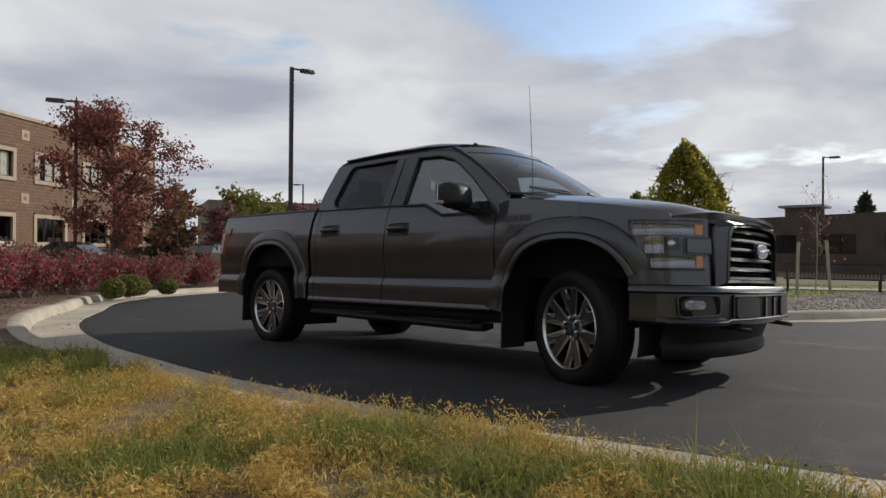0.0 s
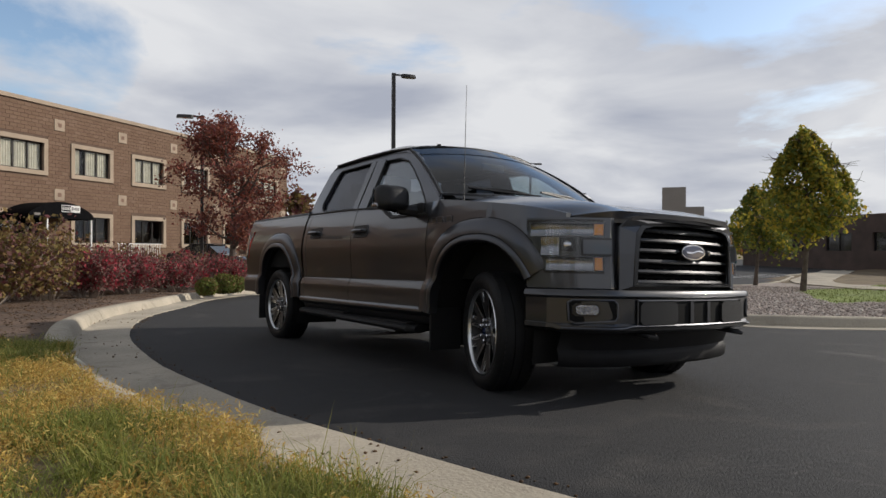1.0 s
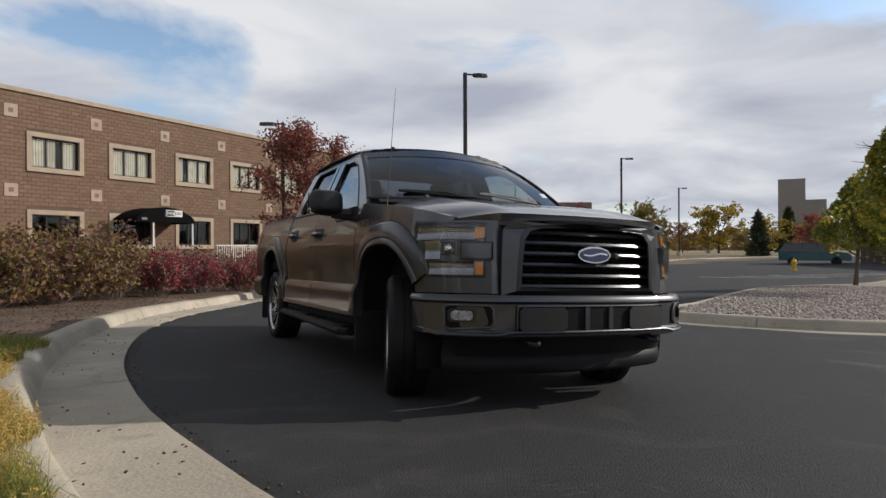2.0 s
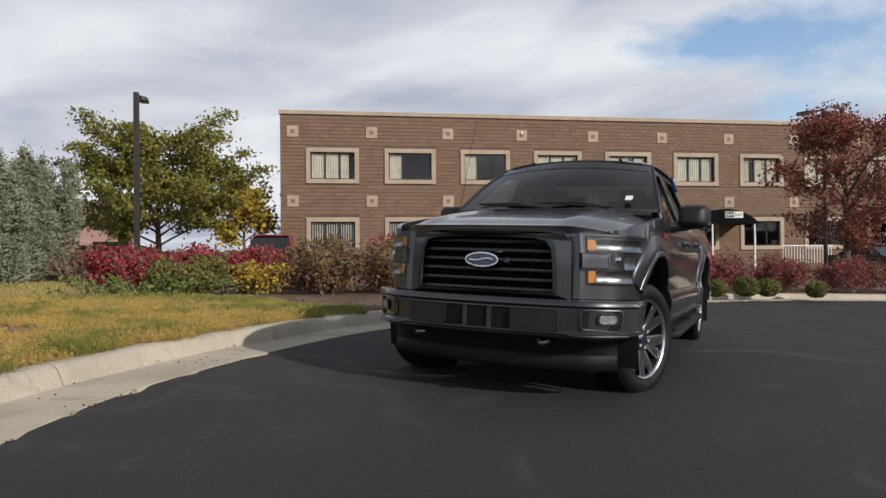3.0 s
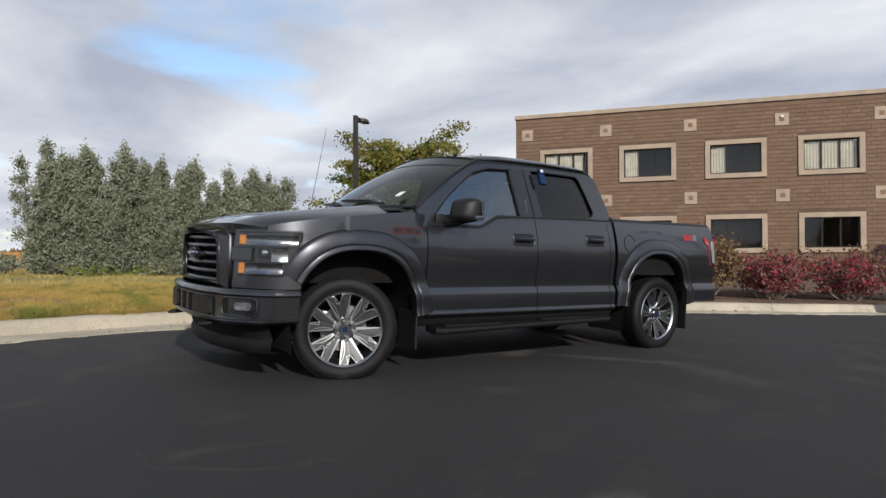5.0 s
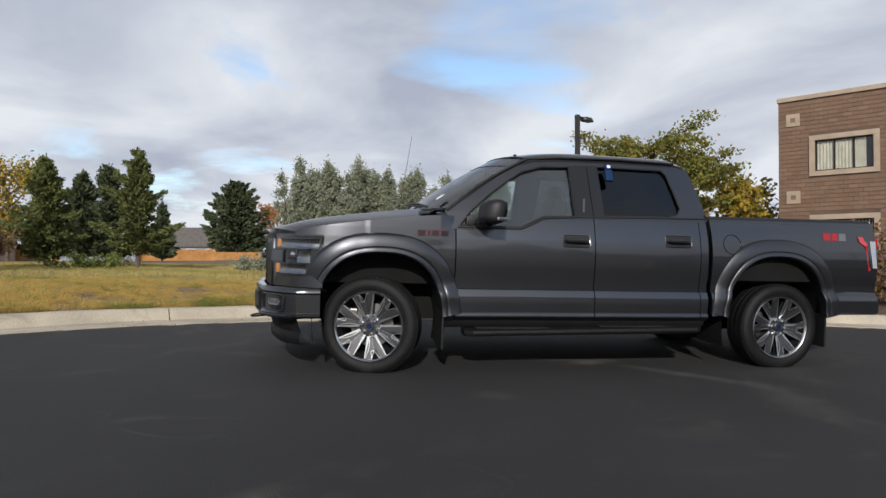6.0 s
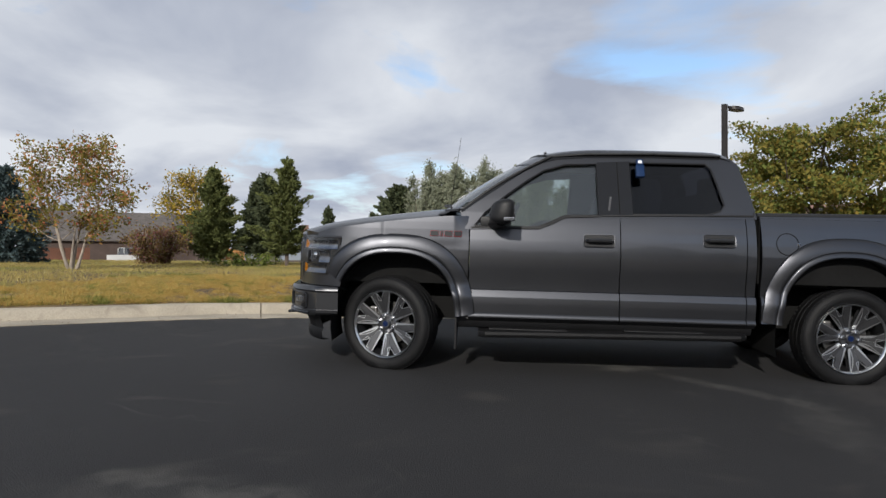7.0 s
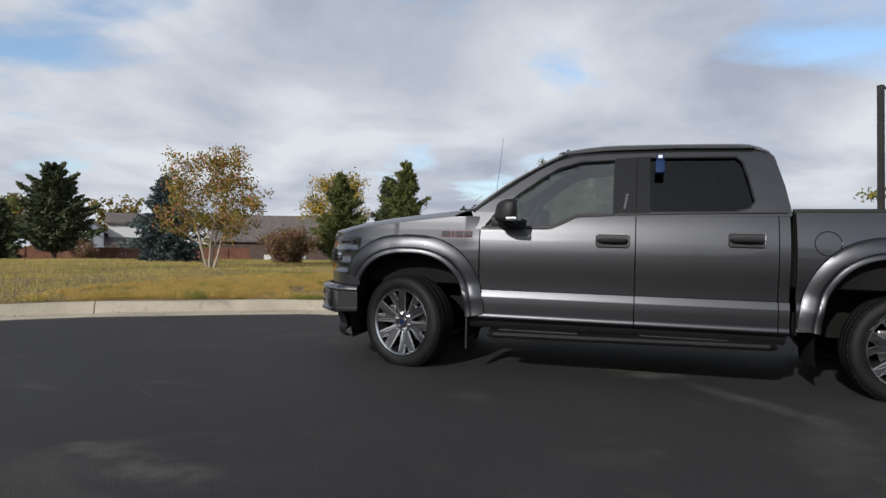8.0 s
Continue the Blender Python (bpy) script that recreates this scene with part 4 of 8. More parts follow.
    part("belt_seal", bm, BLACK_PLASTIC, truck)
    # door handles in their cups
    for x0, x1 in ((0.285, 0.05), (-0.655, -0.895)):
        z = 1.118 if x0 > 0 else 1.140
        h = new("door_handle")
        h.parent = truck
        cup = prism([(x0, z + 0.035), (x0 - 0.01, z + 0.045), (x1 + 0.01, z + 0.045), (x1, z + 0.035), (x1, z - 0.035), (x1 + 0.01, z - 0.045), (x0 - 0.01, z - 0.045), (x0, z - 0.035)], lambda x, q: side_point(x, q, s, -0.01), lambda x, q: side_point(x, q, s, 0.003))
        part("handle_cup", cup, BLACK_PLASTIC, h)
        ring = [(x0 + 0.004, z + 0.036), (x0 - 0.010, z + 0.050), (x1 + 0.010, z + 0.050), (x1 - 0.004, z + 0.036), (x1 - 0.004, z - 0.036), (x1 + 0.010, z - 0.050), (x0 - 0.010, z - 0.050), (x0 + 0.004, z - 0.036)]
        part("handle_bezel", tube([side_point(x, q, s, 0.002) for x, q in ring + ring[:1]], 0.005, 6), FLARE, h, smooth=True)
        bar = bmesh.new()
        add_tube(bar, [side_point(x0 - 0.015, z, s, 0.005), side_point(x0 - 0.03, z + 0.003, s, 0.034), side_point((x0 + x1) / 2, z + 0.004, s, 0.04), side_point(x1 + 0.03, z + 0.003, s, 0.034), side_point(x1 + 0.015, z, s, 0.005)], [0.014, 0.017, 0.018, 0.017, 0.014], 8)
        part("grip", bar, BUMPER_PAINT, h, smooth=True)
    # mirror
    mir = new("side_mirror")
    mir.parent = truck
    # rounded shell, tapered towards the front, with a flat rear face that frames the glass
    shell = []
    for i in range(17):
        v = -math.pi / 2 + math.pi * i / 16
        ring = []
        for j in range(32):
            q = math.tau * j / 32
            bend = lambda c, e: math.copysign(abs(c) ** e, c)
            dx, dy, dz = bend(math.cos(v), 0.5) * bend(math.cos(q), 0.5), bend(math.cos(v), 0.5) * bend(math.sin(q), 0.5), bend(math.sin(v), 0.5)
            slim = 1 - 0.22 * max(0, dx)
            ring.append((0.955 + 0.092 * dx - 0.012 * dz, s * (1.108 + 0.122 * dy * slim - 0.02 * max(0, dx)), 1.325 + 0.100 * dz * slim * (1 - 0.10 * dy * (dz < 0))))
        shell.append(ring + ring[:1])
    part("mirror_head", sheet(shell), BLACK_PLASTIC, mir, smooth=True)
    part("mirror_glass", box((0.862, s * 1.108, 1.33), (0.006, 0.19, 0.145), 0.002), CHROME, mir)
    part("repeater", box((0.905, s * 1.222, 1.268), (0.085, 0.02, 0.030), 0.007), LAMP_SILVER, mir, "clear turn-signal strip")
    part("cap_line", tube([(0.885, s * 1.226, 1.25), (0.868, s * 1.228, 1.33), (0.872, s * 1.222, 1.40)], 0.004, 5), GLOSS_BLACK, mir)
    arm = bmesh.new()
    add_tube(arm, [(1.02, s * 0.90, 1.235), (0.99, s * 0.99, 1.240), (0.96, s * 1.06, 1.255)], [0.05, 0.042, 0.045], 8)
    add_box(arm, (1.04, s * 0.915, 1.25), (0.16, 0.05, 0.09), 0.02)
    part("mirror_arm", arm, BLACK_PLASTIC, mir, smooth=True)
    # headlamp: black housing, two reflectors, amber ends, lens
    lamp = new("headlamp")
    lamp.parent = truck
    lamp["label"] = "C-shaped clear headlamp with amber ends"

    def corner(u, z, lift):
        """u runs from the flank (0) round the corner to the grille (1)."""
        x = interp(u, [(0, 2.245), (0.25, 2.36), (0.45, 2.445), (0.65, 2.52), (0.82, 2.575), (0.92, 2.60), (1.0, 2.616)])
        y = 0.957 + interp(x, NOSE) - 0.10 * max(0, z - 0.95) * u
        n = Vector((0.35 + 0.65 * u, 1.0 - 0.75 * u, 0)).normalized()
        return Vector((x + n.x * lift + 0.05 * u * (1.0 - z), s * (y + n.y * lift), z))

    def lamp_patch(name, u0, u1, zlo, zhi, lift, mat, n=10, label="", ribs=0.0):
        rows = [[corner(u, zlo(u) + (zhi(u) - zlo(u)) * t, lift - 2.0 * ribs * (1 - (2 * t - 1) ** 2) + ribs * 0.07 * math.sin(u * 42 + 3 * t)) for t in np.linspace(0, 1, 9 if ribs else 5)] for u in np.linspace(u0, u1, n * 4 if ribs else n)]
        bm = sheet(rows)
        bmesh.ops.recalc_face_normals(bm, faces=bm.faces)
        rim = [e for e in bm.edges if e.is_boundary]
        got = bmesh.ops.extrude_edge_only(bm, edges=rim)
        for v in [g for g in got["geom"] if isinstance(g, bmesh.types.BMVert)]:
            v.co.x -= 0.03
            v.co.y -= s * 0.03
        return part(name, bm, mat, lamp, label, smooth=True)

    low = lambda u: max(0.780, 1.035 - 1.04 * u)
    lamp_patch("housing", 0.0, 0.90, low, lambda u: 1.094, 0.003, LAMP_BLACK, 61)
    lamp_patch("lamp_bowl", 0.03, 0.88, lambda u: low(u) + 0.018, lambda u: 1.080, 0.0055, LAMP_GREY, 61, "grey inner bowl")
    lamp_patch("upper_reflector", 0.06, 0.775, lambda u: max(0.996, low(u) + 0.022), lambda u: 1.074 - 0.010 * u, 0.0185, LAMP_SILVER, 16, ribs=0.006)
    lamp_patch("upper_amber", 0.775, 0.875, lambda u: 1.004, lambda u: 1.066, 0.013, AMBER)
    lamp_patch("side_reflector", 0.20, 0.42, lambda u: max(0.885, low(u) + 0.022), lambda u: 0.990, 0.0165, LAMP_SILVER, ribs=0.005)
    lamp_patch("projector_ring", 0.43, 0.60, lambda u: 0.905, lambda u: 0.985, 0.011, ALLOY_DARK)
    lamp_patch("lower_reflector", 0.265, 0.77, lambda u: 0.797, lambda u: 0.876, 0.0185, LAMP_SILVER, ribs=0.006)
    bulb = bmesh.new()
    bmesh.ops.create_uvsphere(bulb, u_segments=18, v_segments=10, radius=0.030, matrix=Matrix.Translation(corner(0.52, 0.945, -0.006)))
    part("projector_lens", bulb, CHROME, lamp, smooth=True)
    lamp_patch("lower_amber", 0.78, 0.865, lambda u: 0.800, lambda u: 0.872, 0.013, AMBER)
    lamp_patch("lens", 0.015, 0.885, lambda u: low(u) + 0.008, lambda u: 1.088, 0.024, LENS, 61)
    lamp_patch("bar_gasket", 0.645, 0.985, lambda u: 0.882, lambda u: 0.985, 0.026, LAMP_BLACK, 24)
    lamp_patch("lamp_bar", 0.66, 0.97, lambda u: 0.892, lambda u: 0.975, 0.034, PAINT, 24, label="body-coloured bar across the lamp")
    # nose panel between lamp and grille, and below the lamp
    rows = [[corner(u, z, 0.001) for z in np.linspace(0.695, 1.105, 14)] for u in np.linspace(0.0, 1.0, 61)]
    rows.append([(2.608 + 0.05 * (1.0 - z), s * 0.505, z) for z in np.linspace(0.695, 1.105, 14)])
    rows = [[Vector(r[0]) + Vector((-0.05, -s * 0.03, -0.03))] + r + [Vector(r[-1]) + Vector((-0.10, -s * 0.10, 0.012))] for r in rows]
    part("nose_panel", sheet(rows), PAINT, truck, smooth=True)
    # tail lamp
    shape = [(-2.620, 1.236), (-2.835, 1.242), (-2.837, 0.925), (-2.720, 0.925), (-2.708, 1.10), (-2.692, 1.150), (-2.635, 1.185)]
    tail = part("tail_lamp", prism(shape, lambda x, z: side_point(x, z, s, -0.02 - 0.03 * max(0, -2.800 - x) / 0.04), lambda x, z: side_point(x, z, s, 0.008 - 0.03 * max(0, -2.800 - x) / 0.04)), RED_LENS, truck, "red tail lamp")
    part("tail_lamp_inset", prism([(-2.745, 1.20), (-2.805, 1.20), (-2.808, 0.95), (-2.760, 0.95)], lambda x, z: side_point(x, z, s, 0.0), lambda x, z: side_point(x, z, s, 0.011)), BADGE_PALE, tail, "pale clear strip")
    part("tail_lamp_back", box((-2.825, s * 0.86, 1.08), (0.03, 0.16, 0.30), 0.01), RED_LENS, tail)
    # emblem on the fender and on the bed, drawn as plain bars
    em = new("fender_emblem")
    em.parent = truck
    for a, b in ((1.520, 1.455), (1.440, 1.420), (1.405, 1.345), (1.330, 1.268)):
        poly = [(a, 1.126), (a - 0.004, 1.168), (b - 0.004, 1.168), (b, 1.126)]
        bar = part("emblem_bar", prism(poly, lambda x, z: side_point(x, z, s, 0.0), lambda x, z: side_point(x, z, s, 0.006)), LAMP_BLACK, em)
        rim = bmesh.new()
        add_tube(rim, [side_point(x, z, s, 0.006) for x, z in poly + poly[:1]], 0.0016, 5)
        part("outline", rim, RED_MARK if s > 0 else GREY_MARK, bar)
    if s > 0:
        dec = new("bed_decal")
        dec.parent = truck
        for a, b, mat in ((-2.245, -2.325, RED_MARK), (-2.335, -2.405, RED_MARK), (-2.415, -2.49, GREY_MARK)):
            part("decal_bar", prism([(a, 1.195), (a - 0.01, 1.262), (b - 0.006, 1.262), (b, 1.195)], lambda x, z: side_point(x, z, s, 0.001), lambda x, z: side_point(x, z, s, 0.003)), mat, dec)
        lid = bmesh.new()
        add_tube(lid, [side_point(-1.30 + 0.085 * math.cos(q), 1.13 + 0.085 * math.sin(q), s, 0.001) for q in np.linspace(0, math.tau, 40)], 0.0035, 5)
        cap = part("fuel_door", lid, UNDER, truck)
        part("fuel_door_latch", box(side_point(-1.385, 1.13, s, 0.004), (0.02, 0.008, 0.02), 0.003), CHROME, cap)

# hood
rows = []
for y in np.linspace(-0.90, 0.90, 47):
    ay = abs(y)
    back = 1.50 - 0.34 * (ay / 0.86) ** 2.2
    front = 2.695 - 0.075 * (ay / 0.6) ** 2 - 0.30 * max(0, (ay - 0.55) / 0.31) ** 1.6
    row = []
    for t in np.linspace(0, 1, 30):
        x = back + (front - back) * t
        xx = 1.42 + (2.605 - 1.42) * t
        z = interp(min(xx, 2.61), HOOD_Z)
        dome = 0.016 * math.exp(-((ay - 0.50) / 0.06) ** 2) * (1 - t) ** 0.5
        fall = 0.060 * max(0, (ay - 0.52) / 0.34) ** 1.8
        dip = 0.016 if ay < 0.43 else 0.016 * max(0, 1 - (ay - 0.43) / 0.05)
        row.append((x, y, z + dome - fall - dip * (1 - t) ** 0.7))
    rows.append(row)
bm = sheet(rows)
bmesh.ops.recalc_face_normals(bm, faces=bm.faces)
rim = [e for e in bm.edges if e.is_boundary]
for v in [g for g in bmesh.ops.extrude_edge_only(bm, edges=rim)["geom"] if isinstance(g, bmesh.types.BMVert)]:
    v.co.z -= 0.045
    v.co.x -= 0.012 if v.co.x > 2.2 else -0.01
part("hood", bm, PAINT, truck, "creased metallic hood", smooth=True)
part("engine_bay", box((1.85, 0, 0.93), (1.15, 1.50, 0.40)), UNDER, truck)


# grille: frame, bars, mesh behind, oval emblem
def face_x(y):
    return 2.722 - 0.075 * (abs(y) / 0.56) ** 2


def front_prism(poly, d0, d1):
    return prism(poly, lambda y, z: (face_x(y) + d0 - 0.10 * max(0, z - 1.0), y, z), lambda y, z: (face_x(y) + d1 - 0.10 * max(0, z - 1.0), y, z))


grille = new("grille")
grille.parent = truck
go = [(-0.572, 0.685), (-0.568, 0.90), (-0.558, 1.055), (-0.515, 1.108), (-0.42, 1.128), (-0.2, 1.136), (0, 1.139)]
go = go + [(-y, z) for y, z in go[-2::-1]]
gi = [(-0.487, 0.715), (-0.478, 0.90), (-0.466, 1.015), (-0.43, 1.062), (-0.36, 1.079), (-0.2, 1.086), (0, 1.088)]
gi = gi + [(-y, z) for y, z in gi[-2::-1]]
fr = cut_panel(go, [gi], 0.05)
for v in fr.verts:
    y, z, w = v.co
    v.co = (face_x(y) + w - 0.10 * max(0, z - 1.0) - 0.024 * max(0, min(1, (abs(y) - 0.50) / 0.05)), y, z)
part("grille_frame", fr, FLARE, grille, "grey metallic grille surround")
rows = []
for y in np.linspace(-0.63, 0.63, 47):
    z = max(1.100, float(np.interp(y, [q[0] for q in go], [q[1] for q in go])))
    a = abs(y)
    hx = 2.695 - 0.075 * (a / 0.6) ** 2 - 0.30 * max(0, (a - 0.55) / 0.31) ** 1.6
    hz = interp(2.605, HOOD_Z) - 0.060 * max(0, (a - 0.52) / 0.34) ** 1.8
    fx = face_x(y) - 0.10 * (z - 1.0) - 0.075 * max(0, (a - 0.50) / 0.13)
    rows.append([(hx - 0.05, y, hz - 0.002), (hx - 0.008, y, hz - 0.004), (fx - 0.02, y, z + 0.004), (fx + 0.022, y, z + 0.002), (fx + 0.02, y, z - 0.02)])
part("grille_brow", sheet(rows), PAINT, grille)
inner = cut_panel([(y * 1.02, z + (0.006 if z > 1 else -0.004)) for y, z in gi], [[(y * 0.968, 0.73 if z < 0.72 else z - 0.012) for y, z in gi]], 0.02)
for v in inner.verts:
    y, z, w = v.co
    v.co = (face_x(y) + 0.018 + w - 0.10 * max(0, z - 1.0), y, z)
part("grille_lip", inner, GRILLE_GREY, grille)
part("grille_backing", front_prism(gi, -0.11, -0.10), UNDER, grille)
for n, z in enumerate((1.045, 0.985, 0.925, 0.862, 0.80, 0.738)):
    half = 0.475 - 0.012 * max(0, (z - 0.9) / 0.15) - (0.03 if n == 0 else 0)
    rows = []
    for y in np.linspace(-half, half, 25):
        x = face_x(y) - 0.015 - 0.10 * max(0, z - 1.0)
        rows.append([(x - 0.05, y, z - 0.016), (x + 0.006, y, z - 0.013), (x + 0.014, y, z - 0.004), (x + 0.008, y, z + 0.010), (x - 0.05, y, z + 0.016)])
    part("grille_bar", sheet(rows), GRILLE_GREY, grille, smooth=True)
for n, z in enumerate((1.015, 0.955, 0.893, 0.831, 0.769)):
    rows = [[(face_x(y) - 0.06 - 0.10 * max(0, z - 1.0), y, z - 0.010), (face_x(y) - 0.045 - 0.10 * max(0, z - 1.0), y, z), (face_x(y) - 0.06 - 0.10 * max(0, z - 1.0), y, z + 0.010)] for y in np.linspace(-0.46, 0.46, 15)]
    part("grille_rib", sheet(rows), BLACK_PLASTIC, grille)
for y in (-0.3, -0.15, 0.0, 0.15, 0.3):
    part("grille_post", box((face_x(y) - 0.085, y, 0.89), (0.03, 0.016, 0.35)), BLACK_PLASTIC, grille)


def oval(ry, rz, d0, d1, n=36):
    return prism([(ry * math.cos(q), 0.923 + rz * math.sin(q)) for q in np.linspace(0, math.tau, n, endpoint=False)], lambda y, z: (2.722 + d0 - 0.06 * y * y, y, z), lambda y, z: (2.722 + d1 - 0.06 * y * y, y, z))


emblem = part("emblem", oval(0.118, 0.048, -0.01, 0.024), CHROME, grille, "oval blue emblem with bright rim")
part("emblem_field", oval(0.108, 0.040, 0.02, 0.028), BADGE_BLUE, emblem)
bm = bmesh.new()
add_tube(bm, [(2.749, y, 0.923 + 0.007 * math.sin(y * 36)) for y in np.linspace(-0.085, 0.085, 24)], 0.008, 6)
part("emblem_mark", bm, BADGE_PALE, emblem)
bm = bmesh.new()
add_tube(bm, [(2.69, 0.165, 0.918), (2.735, 0.165, 0.918), (2.742, 0.165, 0.918)], [0.022, 0.022, 0.014], 14)
camera_knob = part("front_camera", bm, BLACK_PLASTIC, grille, "small black round camera housing", smooth=True)
part("camera_lens", tube([(2.738, 0.165, 0.918), (2.746, 0.165, 0.918)], 0.009, 10), GLOSS_BLACK, camera_knob)


FOG_LENS = shader("fog_lamp_lens", (0.30, 0.30, 0.31), 0.15, 0.9, 25, 0.7, 0.9, 110)


# front bumper
def bump_x(y):
    a = abs(y)
    return 2.79 - 0.065 * (a / 0.6) ** 2 - 0.16 * max(0, (a - 0.62) / 0.3) ** 2


bumper = new("front_bumper")
bumper.parent = truck
plan = [(bump_x(y), y) for y in np.linspace(-0.93, 0.93, 61)]
plan = [(x, -0.955 if y < 0 else 0.955) for x, y in ((2.26, -1), (2.35, -1), (2.44, -1))] + plan + [(x, 0.955) for x in (2.44, 2.35, 2.26)]
sec = [(-0.06, 0.690), (-0.012, 0.688), (0.0, 0.676), (0.004, 0.655), (-0.012, 0.640), (-0.014, 0.50), (-0.002, 0.485), (-0.004, 0.462), (-0.03, 0.445), (-0.09, 0.44)]
rows = []
for n, (x, y) in enumerate(plan):
    a, b = plan[max(n - 1, 0)], plan[min(n + 1, len(plan) - 1)]
    t = Vector((b[0] - a[0], b[1] - a[1])).normalized()
    nrm = Vector((t.y, -t.x))
    if nrm.dot(Vector((1.0, y))) < 0:
        nrm = -nrm
    rows.append([(x + nrm.x * o, y + nrm.y * o, z + (0.012 if abs(y) > 0.9 and z < 0.5 else 0)) for o, z in sec])
part("bumper_shell", sheet(rows), BUMPER_PAINT, bumper, "grey painted bumper", smooth=True)


def bumper_prism(poly, d0, d1):
    return prism(poly, lambda y, z: (bump_x(y) + d0, y, z), lambda y, z: (bump_x(y) + d1, y, z))


def rounded(y0, y1, z0, z1, r=0.012):
    return [(y0 + r, z0), (y1 - r, z0), (y1, z0 + r), (y1, z1 - r), (y1 - r, z1), (y0 + r, z1), (y0, z1 - r), (y0, z0 + r)]


def bowed(y0, y1, z0, z1, r=0.012, n=9):
    ys = list(np.linspace(y0 + r, y1 - r, n))
    return [(y, z0) for y in ys] + [(y1, z0 + r), (y1, z1 - r)] + [(y, z1) for y in ys[::-1]] + [(y0, z1 - r), (y0, z0 + r)]


for a, b in ((-0.515, -0.225), (0.225, 0.515)):
    part("bumper_pad", bumper_prism(bowed(a, b, 0.492, 0.622, 0.02), -0.02, 0.014), BLACK_PLASTIC, bumper, "black plastic bumper pad")
part("bumper_opening", bumper_prism(bowed(-0.222, 0.222, 0.487, 0.628), -0.03, -0.004), UNDER, bumper)
for y in (-0.085, 0.085):
    part("opening_bar", bumper_prism(rounded(y - 0.016, y + 0.016, 0.487, 0.628), -0.012, 0.006), FLARE, bumper)
# tube in lighter paint, added to draw the highlight along the opening's edge
rim = bmesh.new()
loop = [(y, 0.630) for y in np.linspace(-0.52, 0.52, 30)] + [(y, 0.484) for y in np.linspace(0.52, -0.52, 30)]
add_tube(rim, [(bump_x(y) - 0.003, y, z) for y, z in loop + loop[:1]], 0.0065, 6)
part("opening_highlight", rim, FLARE, bumper, smooth=True)
bm = bmesh.new()
add_tube(bm, [(bump_x(y) + 0.004, y, 0.470 + 0.014 * min(1, max(0, (0.62 - abs(y)) / 0.06))) for y in np.linspace(-0.9, 0.9, 50)], 0.010, 8)
part("bumper_lip", bm, FLARE, bumper, smooth=True)
for s in (1, -1):
    pk = [(s * y, z) for y, z in ((0.665, 0.515), (0.845, 0.500), (0.868, 0.515), (0.872, 0.615), (0.855, 0.630), (0.675, 0.630), (0.655, 0.610), (0.650, 0.535))]
    pocket = part("fog_pocket", bumper_prism(pk, -0.02, -0.006), UNDER, bumper)
    ring = bmesh.new()
    add_tube(ring, [(bump_x(y) - 0.006, y, z) for y, z in pk + pk[:1]], 0.007, 6)
    part("fog_bezel", ring, FLARE, pocket, smooth=True)
    part("fog_lamp_body", bumper_prism(rounded(s * 0.802 - 0.056, s * 0.802 + 0.056, 0.540, 0.612, 0.016), -0.01, 0.0), LAMP_BLACK, bumper)
    part("fog_lamp", bumper_prism(rounded(s * 0.802 - 0.044, s * 0.802 + 0.044, 0.550, 0.603, 0.012), -0.004, 0.005), FOG_LENS, bumper, "small clear fog lamp")
    hook = bmesh.new()
    add_tube(hook, [(2.60, s * 0.40, 0.44), (2.77, s * 0.40, 0.425), (2.80, s * 0.43, 0.42), (2.77, s * 0.46, 0.425), (2.60, s * 0.46, 0.44)], 0.013, 8)
    part("tow_hook", hook, BLACK_PLASTIC, bumper, smooth=True)
rows = []
for y in np.linspace(-0.82, 0.82, 41):
    x = bump_x(y) - 0.13 - 0.07 * (abs(y) / 0.86) ** 3
    rows.append([(x + 0.03, y, 0.45), (x + 0.015, y, 0.40), (x - 0.01, y, 0.335), (x - 0.004, y, 0.325), (x + 0.006, y, 0.30), (x + 0.0, y, 0.25), (x - 0.015, y, 0.235), (x - 0.06, y, 0.245)])
part("air_dam", sheet(rows), DAM_BLACK, truck, "black plastic air dam", smooth=True)
part("gap_filler", box((2.48, 0, 0.68), (0.16, 1.22, 0.08)), UNDER, truck)

# windscreen, cowl, wipers, roof, rear glass
rows = []
for y in np.linspace(-0.80, 0.80, 25):
    k = abs(y) / 0.80
    b = Vector((1.475 - 0.20 * k**2.2, y * 1.09, 1.342))
    t = Vector((0.66 - 0.115 * k**2.2, y * 0.862, 1.862 - 0.052 * k**2))
    rows.append([b.lerp(t, q) + Vector((0.022, 0, 0.022)) * math.sin(q * math.pi) * 0.9 for q in np.linspace(0, 1, 12)])
part("windscreen", sheet(rows), GLASS_CLEAR, truck, "raked clear windscreen", smooth=True)
band = [[p + Vector((0.003, 0, 0.004)) for p in row[9:]] for row in rows]
part("windscreen_band", sheet(band), GLASS_DARK, truck, smooth=True)
bm = bmesh.new()
for col in (rows[0], rows[-1]):
    add_tube(bm, [p + Vector((0.0, 0.012 * math.copysign(1, p.y), 0.0)) for p in col], 0.013, 6)
add_tube(bm, [r[0] + Vector((0.01, 0, 0.0)) for r in rows], 0.016, 6)
add_tube(bm, [r[-1] + Vector((-0.005, 0, 0.002)) for r in rows], 0.012, 6)
part("windscreen_seal", bm, BLACK_PLASTIC, truck, smooth=True)
part("cowl", sheet([[(1.36 + 0.20 * (1 - (abs(y) / 0.85) ** 2) + dx, y, 1.325 + dz) for dx, dz in ((-0.10, 0.0), (0.0, 0.006), (0.05, -0.02))] for y in np.linspace(-0.84, 0.84, 17)]), BLACK_PLASTIC, truck)
